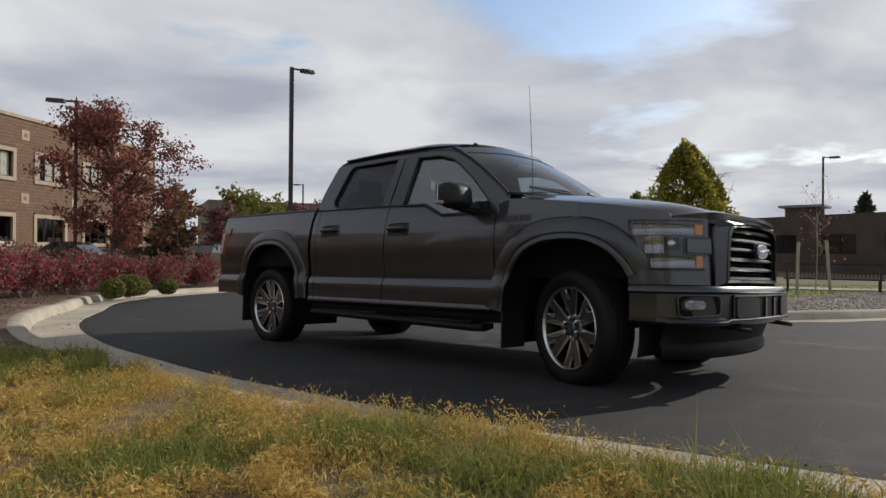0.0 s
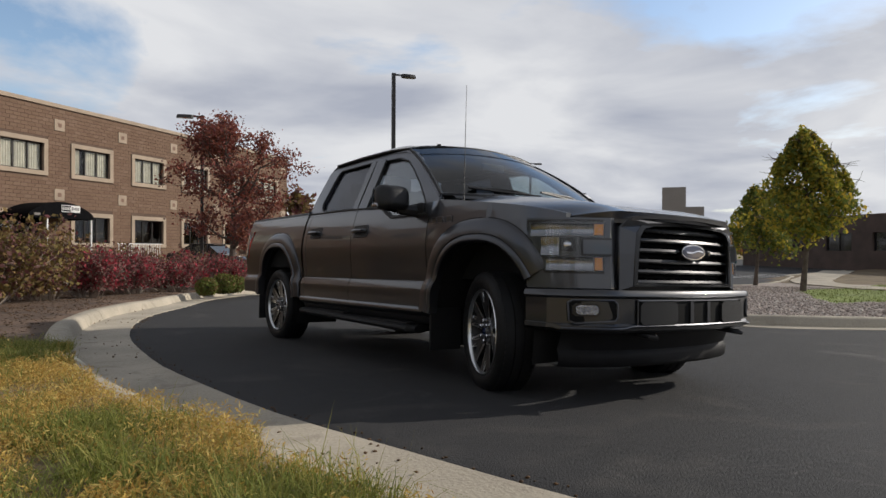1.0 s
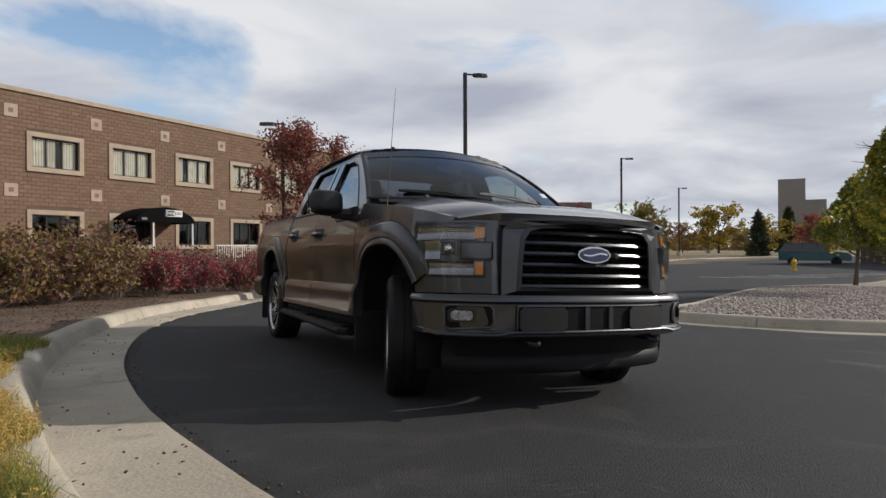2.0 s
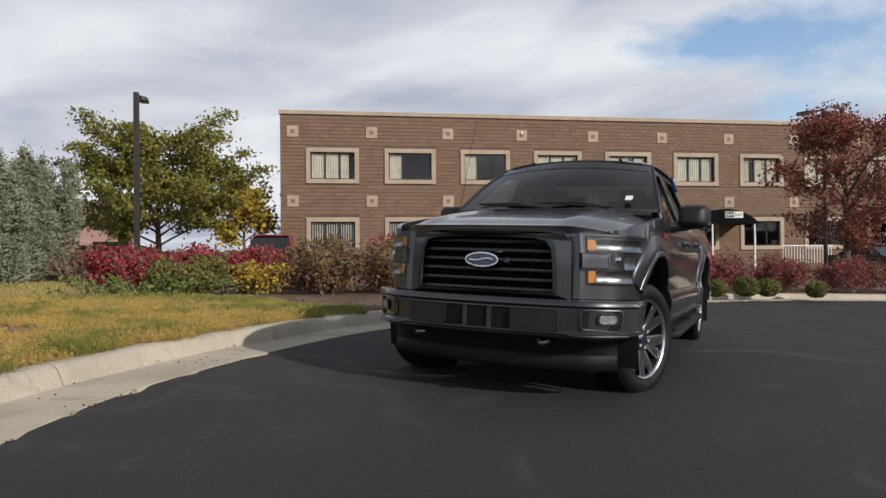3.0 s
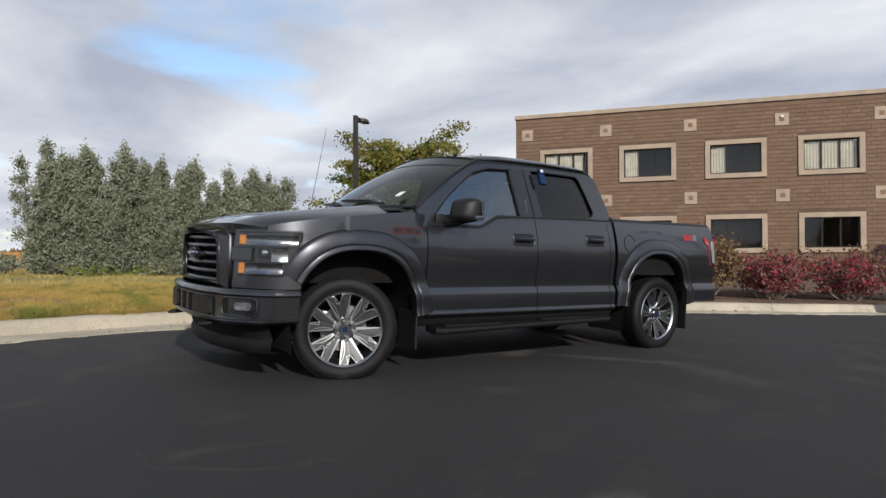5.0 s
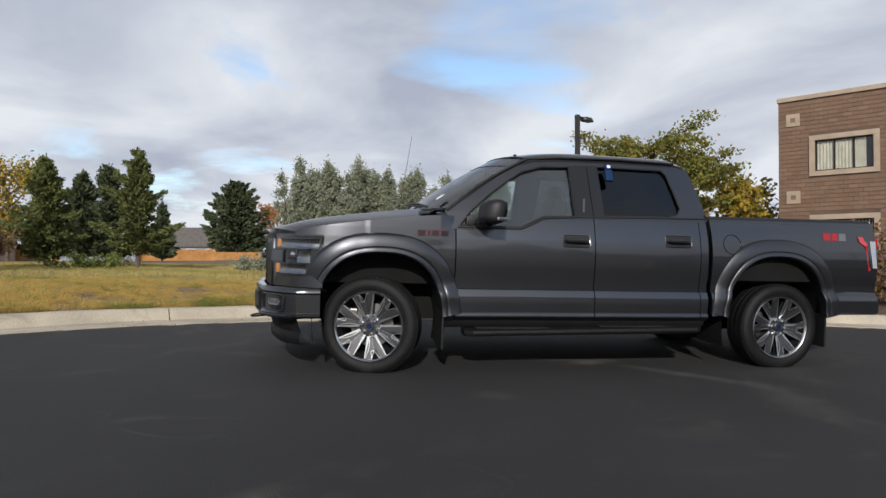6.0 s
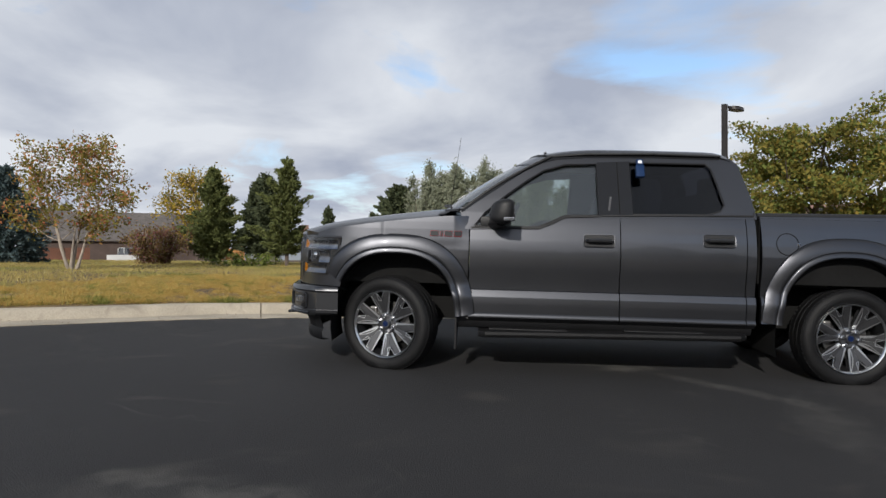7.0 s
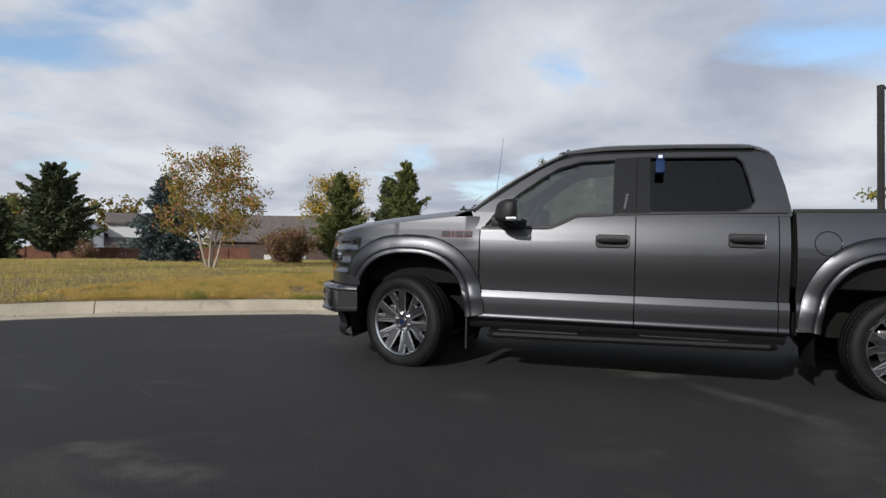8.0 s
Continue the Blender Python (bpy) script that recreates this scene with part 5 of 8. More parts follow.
for y0, y1 in ((0.62, -0.02), (0.02, -0.62)):
    w = new("wiper")
    w.parent = truck
    k0, k1 = (abs(y0) / 0.8) ** 2.2, (abs(y1) / 0.8) ** 2.2
    a = Vector((1.475 - 0.25 * k0, y0, 1.357))
    b = Vector((1.43 - 0.25 * k1, y1, 1.398))
    part("wiper_arm", tube([a, a.lerp(b, 0.5) + Vector((0.02, 0, 0.03)), b + Vector((0.01, 0, 0.02))], 0.008, 6), BLACK_PLASTIC, w)
    part("wiper_blade", tube([a.lerp(b, 0.15) + Vector((0.02, 0, 0.012)), b + Vector((0.02, -0.04, 0.014))], 0.010, 6), BLACK_PLASTIC, w)
part("inspection_sticker", prism([(0.62, 1.435), (0.675, 1.435), (0.675, 1.475), (0.62, 1.475)], lambda y, z: (1.325 - (z - 1.435) * 1.45 - 0.23 * ((y - 0.5) / 0.3) ** 2 * 0.25, y, z), lambda y, z: (1.33 - (z - 1.435) * 1.45 - 0.23 * ((y - 0.5) / 0.3) ** 2 * 0.25, y, z)), STICKER, truck, "small white sticker")
rows = []
for y in np.linspace(-0.695, 0.695, 33):
    k = abs(y) / 0.695
    z0 = 1.905 - 0.030 * k**2 - 0.036 * max(0, (k - 0.86) / 0.14) ** 2 + 0.006 * (1 if 0.25 < k < 0.7 else 0)
    f, r = 0.665 - 0.115 * k**2.2, -0.985 + 0.02 * k
    row = []
    for t in np.linspace(0, 1, 22):
        x = f + (r - f) * t
        row.append((x, y, z0 - 0.042 * max(0, 1 - t / 0.3) ** 2 - 0.055 * max(0, (t - 0.86) / 0.14) ** 2.5 + 0.008 * math.sin(math.pi * t)))
    rows.append(row)
part("roof", sheet(rows), PAINT, truck, smooth=True)
for s in (1, -1):
    part("roof_rail_trim", tube([(x, s * 0.695, z) for x, z in ((0.55, 1.812), (0.25, 1.838), (-0.3, 1.850), (-0.85, 1.842))], 0.009, 6), BLACK_PLASTIC, truck)
    part("roof_bracket", box((0.56, s * 0.42, 1.876), (0.025, 0.03, 0.012), 0.004), BLACK_PLASTIC, truck)
rows = [[(-0.94 - 0.11 * t, y * (1 + 0.14 * t), 1.815 - 0.44 * t) for t in np.linspace(0, 1, 6)] for y in np.linspace(-0.675, 0.675, 9)]
part("rear_glass", sheet(rows), GLASS_DARK, truck, smooth=True)
part("cab_back", sheet([[(-1.06, y, z) for z in (0.45, 0.9, 1.38)] for y in np.linspace(-0.9, 0.9, 5)]), PAINT, truck)
part("antenna", tube([(1.44, -0.80, 1.26), (1.435, -0.796, 1.32), (1.325, -0.705, 2.165)], [0.010, 0.0035, 0.0016], 6), BLACK_PLASTIC, truck)

# cabin
part("cabin_floor", box((0.1, 0, 0.62), (2.25, 1.70, 0.30), 0.02), CABIN, truck)
part("dashboard", box((1.08, 0, 1.20), (0.34, 1.60, 0.22), 0.05), CABIN, truck)
wheel_m = Matrix.Translation((0.86, 0.38, 1.26)) @ Matrix.Rotation(radians(64), 4, "Y")
bm = bmesh.new()
add_tube(bm, [wheel_m @ Vector((0.185 * math.cos(q), 0.185 * math.sin(q), 0)) for q in np.linspace(0, math.tau, 28)], 0.016, 8)
add_tube(bm, [wheel_m @ Vector((-0.18, 0, 0)), wheel_m @ Vector((0.18, 0, 0))], 0.018, 6)
part("steering_wheel", bm, CABIN, truck, smooth=True)
for x, half in ((0.28, 0.24), (-0.42, 0.66)):
    for y in ((0.40, -0.40) if x > 0 else (0.0,)):
        seat = new("seat")
        seat.parent = truck
        part("cushion", box((x, y, 0.86), (0.50, 2 * half, 0.18), 0.05), CABIN, seat, smooth=True)
        part("backrest", box((0, 0, 0.33), (0.15, 2 * half, 0.66), 0.05, Matrix.Translation((x - 0.26, y, 0.90)) @ Matrix.Rotation(radians(-14), 4, "Y")), CABIN, seat, smooth=True)
        for dy in ((0,) if x > 0 else (0.40, -0.40)):
            part("headrest", box((x - 0.43, y + dy, 1.60), (0.10, 0.26, 0.17), 0.04), CABIN, seat, smooth=True)
part("interior_mirror", box((0.78, 0, 1.69), (0.03, 0.24, 0.07), 0.012), BLACK_PLASTIC, truck)
part("headliner", box((-0.2, 0, 1.825), (1.45, 1.28, 0.03), 0.01), LINING, truck, "light grey headliner")

# bed
bm = bmesh.new()
add_box(bm, (-1.95, 0, 0.80), (1.70, 1.55, 0.04))
add_box(bm, (-1.11, 0, 1.08), (0.03, 1.70, 0.52))
for s in (1, -1):
    add_box(bm, (-1.95, s * 0.84, 1.07), (1.70, 0.10, 0.52))
part("bed_liner", bm, UNDER, truck)
for s in (1, -1):
    part("bed_rail_cap", tube([(-1.09, s * 0.855, 1.349), (-1.9, s * 0.852, 1.358), (-2.80, s * 0.845, 1.368)], 0.026, 8), BLACK_PLASTIC, truck)
part("tailgate", box((-2.815, 0, 1.04), (0.05, 1.50, 0.64), 0.015), PAINT, truck)
part("tailgate_cap", box((-2.815, 0, 1.365), (0.07, 1.56, 0.03), 0.008), BLACK_PLASTIC, truck)
part("rear_bumper", box((-2.875, 0, 0.60), (0.15, 1.76, 0.17), 0.03), BUMPER_PAINT, truck)

# chassis
bm = bmesh.new()
for s in (1, -1):
    add_box(bm, (-0.1, s * 0.42, 0.50), (5.0, 0.09, 0.16))
add_box(bm, (0.1, 0, 0.47), (2.2, 1.70, 0.05))
add_tube(bm, [(-HUB_X, -0.75, HUB_Z), (-HUB_X, 0.75, HUB_Z)], 0.055, 8)
add_tube(bm, [(HUB_X, -0.72, HUB_Z), (HUB_X, 0.72, HUB_Z)], 0.04, 8)
add_tube(bm, [(0.4, -0.2, 0.42), (-1.3, -0.3, 0.42), (-2.4, -0.5, 0.48)], 0.045, 8)
add_box(bm, (-HUB_X, 0, HUB_Z), (0.26, 0.28, 0.26), 0.06)
add_box(bm, (-0.4, 0.5, 0.47), (1.1, 0.4, 0.2), 0.04)
part("chassis", bm, UNDER, truck)


# wheels: tyre, rim with six paired spokes, brake disc, hub cap and nuts
def build_wheel(m, spin):
    w = new("wheel")
    w.parent = truck
    w.matrix_basis = m
    R, B = 0.392, 0.138
    prof = [(0.272, -0.10), (0.285, -0.118), (0.325, -0.134), (0.360, -0.128), (0.380, -0.112), (0.389, -0.09)]
    for y in (-0.06, 0.0, 0.06):
        prof += [(0.392, y - 0.026), (0.384, y - 0.024), (0.384, y - 0.019), (0.392, y - 0.017), (0.392, y + 0.022)]
    prof += [(0.389, 0.09), (0.380, 0.112), (0.360, 0.128), (0.325, 0.134), (0.300, 0.126), (0.285, 0.118), (0.272, 0.10)]
    ty = lathe(prof, 72)
    for v in ty.verts:
        if v.co.z < -0.366:
            v.co.z = -0.366 - 0.15 * (-0.366 - v.co.z)
    tyre = part("tyre", ty, RUBBER, w, "black road tyre", smooth=True)
    lug = bmesh.new()
    for k in range(64):
        for sy in (-1, 1):
            add_box(lug, (0.3865, sy * 0.086, 0), (0.010, 0.026, 0.020), 0, Matrix.Rotation(k * math.tau / 64 + (0.05 if sy > 0 else 0), 4, "Y"))
    for v in lug.verts:
        if v.co.z < -0.366:
            v.co.z = -0.366
    tagged(part("tread_block", lug, RUBBER, tyre), kind="stuff")
    part("rim", lathe([(0.262, -0.10), (0.275, -0.112), (0.268, -0.10), (0.240, -0.06), (0.240, 0.04), (0.258, 0.070), (0.263, 0.098)], 64), ALLOY_DARK, w, "dark wheel barrel", smooth=True)
    part("rim_lip", lathe([(0.2635, 0.092), (0.2635, 0.104), (0.268, 0.112), (0.276, 0.118), (0.274, 0.122), (0.278, 0.116), (0.276, 0.108)], 64), ALLOY_EDGE, w, "bright machined rim lip", smooth=True)
    part("brake_disc", lathe([(0.09, 0.0), (0.175, 0.0), (0.175, -0.02), (0.09, -0.02)], 36), STEEL, w)
    part("brake_caliper", box((0.15, 0.005, 0.05), (0.07, 0.06, 0.16), 0.015), STEEL, w)
    part("wheel_back", lathe([(0.0, -0.05), (0.24, -0.05)], 32), UNDER, w)
    hubm = lathe([(0.0, 0.098), (0.034, 0.098), (0.040, 0.093), (0.042, 0.08), (0.075, 0.078), (0.088, 0.066), (0.092, 0.03)], 32)
    hub = part("hub", hubm, ALLOY, w, smooth=True)
    part("cap", lathe([(0.0, 0.101), (0.022, 0.101), (0.025, 0.097)], 24), BADGE_BLUE, hub)
    for k in range(6):
        a = k * math.tau / 6 + spin
        bm = bmesh.new()
        add_tube(bm, [(0.066 * math.cos(a), 0.07, 0.066 * math.sin(a)), (0.066 * math.cos(a), 0.104, 0.066 * math.sin(a)), (0.066 * math.cos(a), 0.109, 0.066 * math.sin(a))], [0.018, 0.017, 0.011], 6)
        part("lug_nut", bm, CHROME, hub)
    for k in range(6):
        base = k * math.tau / 6 + spin
        sp = new("spoke")
        sp.parent = w
        web, rim_edge, face = bmesh.new(), bmesh.new(), bmesh.new()

        def put(r, t, y):
            # the two blades of a spoke slope down a little to its middle
            return (r * math.cos(base) - t * math.sin(base), y + 0.068 + 0.030 * min(1, (r - 0.06) / 0.2) + 0.002 * min(1, abs(t) / 0.05), r * math.sin(base) + t * math.cos(base))

        for sg in (-1, 1):
            # one blade: narrow at the hub, broad at the rim, with half of the notch at the spoke's end
            plan = [(0.058, 0.0), (0.198, 0.0), (0.203, 0.023), (0.262, 0.029), (0.256, 0.096), (0.236, 0.080), (0.205, 0.057), (0.165, 0.039), (0.12, 0.029), (0.085, 0.028), (0.058, 0.031)]
            inner = [(0.088, 0.001), (0.191, 0.001), (0.196, 0.0285), (0.256, 0.0345), (0.251, 0.087), (0.2345, 0.0725), (0.203, 0.0495), (0.163, 0.0315), (0.12, 0.0215), (0.088, 0.0205)]
            add_prism(web, [(r, sg * t) for r, t in plan], lambda r, t: put(r, t, -0.050), lambda r, t: put(r, t, -0.006))
            add_prism(rim_edge, [(r, sg * t) for r, t in plan], lambda r, t: put(r, t, -0.0055), lambda r, t: put(r, t, -0.001))
            add_prism(face, [(r, sg * t) for r, t in inner], lambda r, t: put(r, t, -0.002), lambda r, t: put(r, t, 0.003))
        part("spoke_web", web, ALLOY_DARK, sp)
        part("spoke_edge", rim_edge, ALLOY_EDGE, sp, "bright cut edge")
        part("spoke_face", face, ALLOY, sp, "machined spoke face")
    return w


STEER = -19.0
for sx, sy in ((1, 1), (1, -1), (-1, 1), (-1, -1)):
    turn = Matrix.Rotation(radians(STEER if sx > 0 else 0), 4, "Z") @ Matrix.Rotation(0 if sy > 0 else math.pi, 4, "Z")
    build_wheel(Matrix.Translation((sx * HUB_X, sy * (TRACK - 0.10), HUB_Z)) @ turn, radians((17 if sx > 0 else 8) if sy > 0 else 25))

# key lockbox hung on the rear window
lock = thing("key_lockbox", "small blue key lockbox clipped on the truck window", "lockbox", truck.matrix_basis @ Matrix.Translation((-0.17, 0.79, 1.72)) @ Matrix.Rotation(radians(20), 4, "X"))
part("lockbox_body", box((0, 0.0, -0.03), (0.068, 0.04, 0.105), 0.008), BOX_BLUE, lock, smooth=True)
part("lockbox_hood", box((0, 0.004, 0.048), (0.055, 0.035, 0.05), 0.006), BOX_BLUE, lock, smooth=True)
part("lockbox_label", box((0.0, 0.023, 0.048), (0.03, 0.003, 0.026)), STICKER, lock)


# ---- plants ----
def leaf_mesh(name, centres, size, material, parent, aspect=1.6, lean=None, spread=0.35, label=""):
    """Small bent leaves, two triangles each, at the given places."""
    n = len(centres)
    c = np.asarray(centres, float)
    a = rng.normal(size=(n, 3))
    if lean is not None:
        a = a * spread + lean
    a /= np.linalg.norm(a, axis=1)[:, None]
    b = np.cross(a, rng.normal(size=(n, 3)))
    b /= np.linalg.norm(b, axis=1)[:, None] + 1e-9
    s = (size * rng.uniform(0.6, 1.35, n))[:, None]
    a, b = a * s * aspect / 2, b * s / 2
    v = np.stack([c - a, c + b + 0.1 * a, c + a, c - b + 0.1 * a], 1).reshape(-1, 3)
    me = bpy.data.meshes.new(name)
    me.vertices.add(4 * n)
    me.vertices.foreach_set("co", v.astype(np.float32).ravel())
    me.loops.add(4 * n)
    me.loops.foreach_set("vertex_index", np.arange(4 * n, dtype=np.int32))
    me.polygons.add(n)
    me.polygons.foreach_set("loop_start", np.arange(0, 4 * n, 4, dtype=np.int32))
    me.polygons.foreach_set("loop_total", np.full(n, 4, np.int32))
    me.update(calc_edges=True)
    me.validate()
    me.materials.append(material)
    ob = new(name, me)
    ob.parent = parent
    if label:
        tagged(ob, label)
    return ob


def unit(v):
    return v / (np.linalg.norm(v) + 1e-9)


def tree(name, x, y, h, spread, bark, leaves, label, category="tree", trunk_r=None, clear=0.28, n_leaf=6000, leaf=0.12, limbs=11, stems=1, shape="round", tight=0.28, seed=1, base=None, group="", gaps=0.0, flat=0.7):
    """A tapered trunk with limbs and twigs, and a crown of leaf clumps with gaps round the twigs."""
    r = np.random.default_rng(seed)
    z0 = float(ground_z(x, y)) - 0.03 if base is None else base
    root = thing(name, label, category, Matrix.Translation((x, y, z0)), group)
    trunk_r = trunk_r or 0.022 * h
    wood = bmesh.new()
    tips = []

    def branch(p, d, length, rad, level):
        pts, q = [p], p.copy()
        n = 4
        for k in range(n):
            d = unit(d + r.normal(size=3) * 0.17 + np.array([0, 0, 0.10]))
            q = q + d * length / n
            pts.append(q)
        add_tube(wood, pts, [max(rad * (1 - 0.75 * k / n), 0.004) for k in range(n + 1)], 5 if level < 2 else 3)
        if level >= 2:
            tips.extend(pts[1:])
            return
        kids = 5 if level == 1 else 6
        for k in range(kids):
            t = r.uniform(0.3, 1.0)
            i = min(int(t * n), n - 1)
            o = pts[i] + (pts[i + 1] - pts[i]) * (t * n - i)
            side = unit(np.cross(d, r.normal(size=3)))
            branch(o, unit(d * 0.55 + side * 0.85), length * r.uniform(0.42, 0.62), rad * 0.42, level + 1)
        tips.append(pts[-1])

    for st in range(stems):
        lean = np.zeros(3) if stems == 1 else np.array([math.cos(st * 2.4), math.sin(st * 2.4), 0]) * 0.30
        p = np.array([0.0, 0.0, 0.0]) + lean * 0.25
        top = h * (0.80 if shape == "round" else 0.92)
        pts = [p + lean * top * t + np.array([0.05 * h * 0.3 * math.sin(3 * t + st), 0.03 * h * 0.3 * math.sin(4 * t), top * t]) for t in np.linspace(0, 1, 8)]
        tr = trunk_r if stems == 1 else trunk_r * 0.55
        add_tube(wood, pts, [tr * (1.25 if k == 0 else 1) * (1 - 0.8 * k / 7) for k in range(8)], 8)
        for k in range(max(4, limbs // stems)):
            t = clear + (0.98 - clear) * (k + r.uniform(0, 0.8)) / max(4, limbs // stems)
            i = min(int(t * 7), 6)
            o = pts[i] + (pts[i + 1] - pts[i]) * (t * 7 - i)
            ang = k * 2.4 + st * 1.1 + r.uniform(-0.4, 0.4)
            rise = 0.35 + 0.9 * t
            wide = spread / 2 * (math.sin(math.pi * (0.18 + 0.72 * (t - clear) / (1 - clear))) ** 0.7 if shape == "round" else (1.02 - 0.86 * (t - clear) / (1 - clear)))
            d = unit(np.array([math.cos(ang), math.sin(ang), rise if shape == "round" else 0.35]))
            branch(o, d, wide / max(0.45, math.hypot(d[0], d[1])) * 0.78, tr * 0.45, 1)
    tips = np.array(tips)
    # bring the crown to its height and spread
    sz = h / (np.percentile(tips[:, 2], 99.5) + tight * 0.6)
    sx = spread / 2 / (np.percentile(np.hypot(tips[:, 0], tips[:, 1]), 97) + tight * 0.6)
    sx = min(max(sx, 0.6), 1.7)
    for v in wood.verts:
        k = min(1.0, v.co.z / (0.3 * h))
        v.co = (v.co.x * (1 + (sx - 1) * k), v.co.y * (1 + (sx - 1) * k), v.co.z * sz)
    tips = tips * np.array([sx, sx, sz])
    part("trunk", wood, bark, root, smooth=True)
    if gaps:
        # whole twigs stand bare, so that sky shows through between the clumps
        leafy = tips[r.random(len(tips)) > gaps]
    else:
        leafy = tips
    pick = leafy[r.integers(0, len(leafy), n_leaf)]
    pts = pick + r.normal(size=(n_leaf, 3)) * tight * np.array([1, 1, flat])
    pts = pts[pts[:, 2] > h * clear * 0.6]
    if shape == "cone":
        up = np.clip((pts[:, 2] / h - clear * 0.6) / (1.05 - clear * 0.6), 0, 1)
        pts = pts[np.hypot(pts[:, 0], pts[:, 1]) < spread * 0.72 * (1 - up) ** 0.9 * (0.8 + 0.2 * np.sin(5 * np.arctan2(pts[:, 1], pts[:, 0]) + 7 * up))]
    mats = leaves if isinstance(leaves, (list, tuple)) else [leaves]
    which = r.integers(0, len(mats), len(pts)) if len(mats) > 1 else np.zeros(len(pts), int)
    for k, m in enumerate(mats):
        leaf_mesh("crown", pts[which == k], leaf, m, root)
    return root


def conifer(name, x, y, h, width, needles, label, seed=1, whorls=22, n=26, clear=0.08, droop=-0.15, leaf=0.16, base=None, ragged=0.25, group="", bushy=1.0, power=0.75):
    """A conifer: straight trunk, whorls of boughs that shorten upwards, sprays of needles along every bough."""
    r = np.random.default_rng(seed)
    z0 = float(ground_z(x, y)) - 0.03 if base is None else base
    root = thing(name, label, "conifer", Matrix.Translation((x, y, z0)), group)
    wood = bmesh.new()
    add_tube(wood, [(0, 0, 0), (0, 0, h * 0.5), (0, 0, h * 0.97)], [0.02 * h, 0.012 * h, 0.004], 7)
    pts, dirs = [], []
    for k in range(whorls):
        t = clear + (1 - clear) * (k + 0.4) / whorls
        reach = width / 2 * (1 - t) ** power * (0.55 + 0.45 * min(1, (t - clear) * 6 + 0.4))
        for j in range(5 + int(4 * (1 - t))):
            a = j * math.tau / (5 + int(4 * (1 - t))) + k * 0.7 + r.uniform(-0.35, 0.35)
            L = max(0.12, reach * r.uniform(1 - 1.6 * ragged, 1 + ragged * 0.7))
            d = unit(np.array([math.cos(a), math.sin(a), droop + 0.75 * t]))
            o = np.array([0, 0, h * t])
            tip = o + d * L + np.array([0, 0, 0.18 * L])
            if L > 0.3:
                add_tube(wood, [o, (o + tip) / 2 - np.array([0, 0, 0.03 * L]), tip], [0.006 * h * (1 - t) + 0.006, 0.012, 0.004], 3)
            m = max(6, int(n * (0.35 + L / (width / 2))))
            u = r.uniform(0.12, 1.05, m) ** 0.8
            p = o + (tip - o) * u[:, None] + r.normal(size=(m, 3)) * (0.05 + 0.13 * L * (1.1 - u))[:, None] * np.array([1, 1, 0.6]) * bushy
            pts.append(p)
            dirs.append(np.tile(d, (m, 1)))
    part("trunk", wood, BARK, root)
    top = np.array([0, 0, h]) + r.normal(size=(12, 3)) * np.array([0.03, 0.03, 0.10])
    leaf_mesh("crown", np.vstack(pts + [top]), leaf, needles, root, 2.6, np.vstack(dirs + [np.tile([0, 0, 1.0], (12, 1))]) * 1.3, 0.55)
    return root


def juniper(x, y, h, width, seed, base=None):
    """A dense column of upright feathery sprays with several pointed leaders."""
    r = np.random.default_rng(seed)
    z0 = float(ground_z(x, y)) - 0.05 if base is None else base
    root = thing("juniper", "dense blue-green upright juniper in a row", "conifer", Matrix.Translation((x, y, z0)), "junipers at the lawn edge")
    wood = bmesh.new()
    pts, dirs = [], []
    leaders = [(0, 0, h)] + [(r.uniform(-1, 1) * width * 0.42, r.uniform(-1, 1) * width * 0.36, h * r.uniform(0.60, 0.97)) for _ in range(10)]
    for lx, ly, lh in leaders:
        add_tube(wood, [(0.1 * lx, 0.1 * ly, 0), (0.6 * lx, 0.6 * ly, 0.4 * lh), (lx, ly, lh * 0.96)], [0.05, 0.03, 0.006], 5)
        for k in range(int(52 * lh / h)):
            t = r.uniform(0.02, 1.0)
            rad = width * 0.25 * (1 - t) ** 0.78 * r.uniform(0.7, 1.15) + 0.03
            a = r.uniform(0, math.tau)
            o = np.array([lx * min(1, 0.3 + t), ly * min(1, 0.3 + t), lh * t])
            d = unit(np.array([math.cos(a), math.sin(a), 0.75]))
            tip = o + np.array([math.cos(a) * rad, math.sin(a) * rad, 0.35 * rad])
            # a puff of needles at the end of each spray, a thin trail behind it
            m = 84
            u = np.where(r.uniform(size=m) < 0.75, r.normal(1.0, 0.07, m), r.uniform(0.35, 1.0, m))
            pts.append(o + (tip - o) * u[:, None] + r.normal(size=(m, 3)) * np.array([0.065, 0.065, 0.085]))
            dirs.append(np.tile(d, (m, 1)))
        pts.append(np.array([lx, ly, lh]) + r.normal(size=(26, 3)) * np.array([0.035, 0.035, 0.14]))
        dirs.append(np.tile([0, 0, 1.0], (26, 1)))
    part("trunk", wood, BARK, root)
    leaf_mesh("crown", np.vstack(pts), 0.036, NEEDLE_BLUE, root, 2.2, np.vstack(dirs), 0.6)
    return root


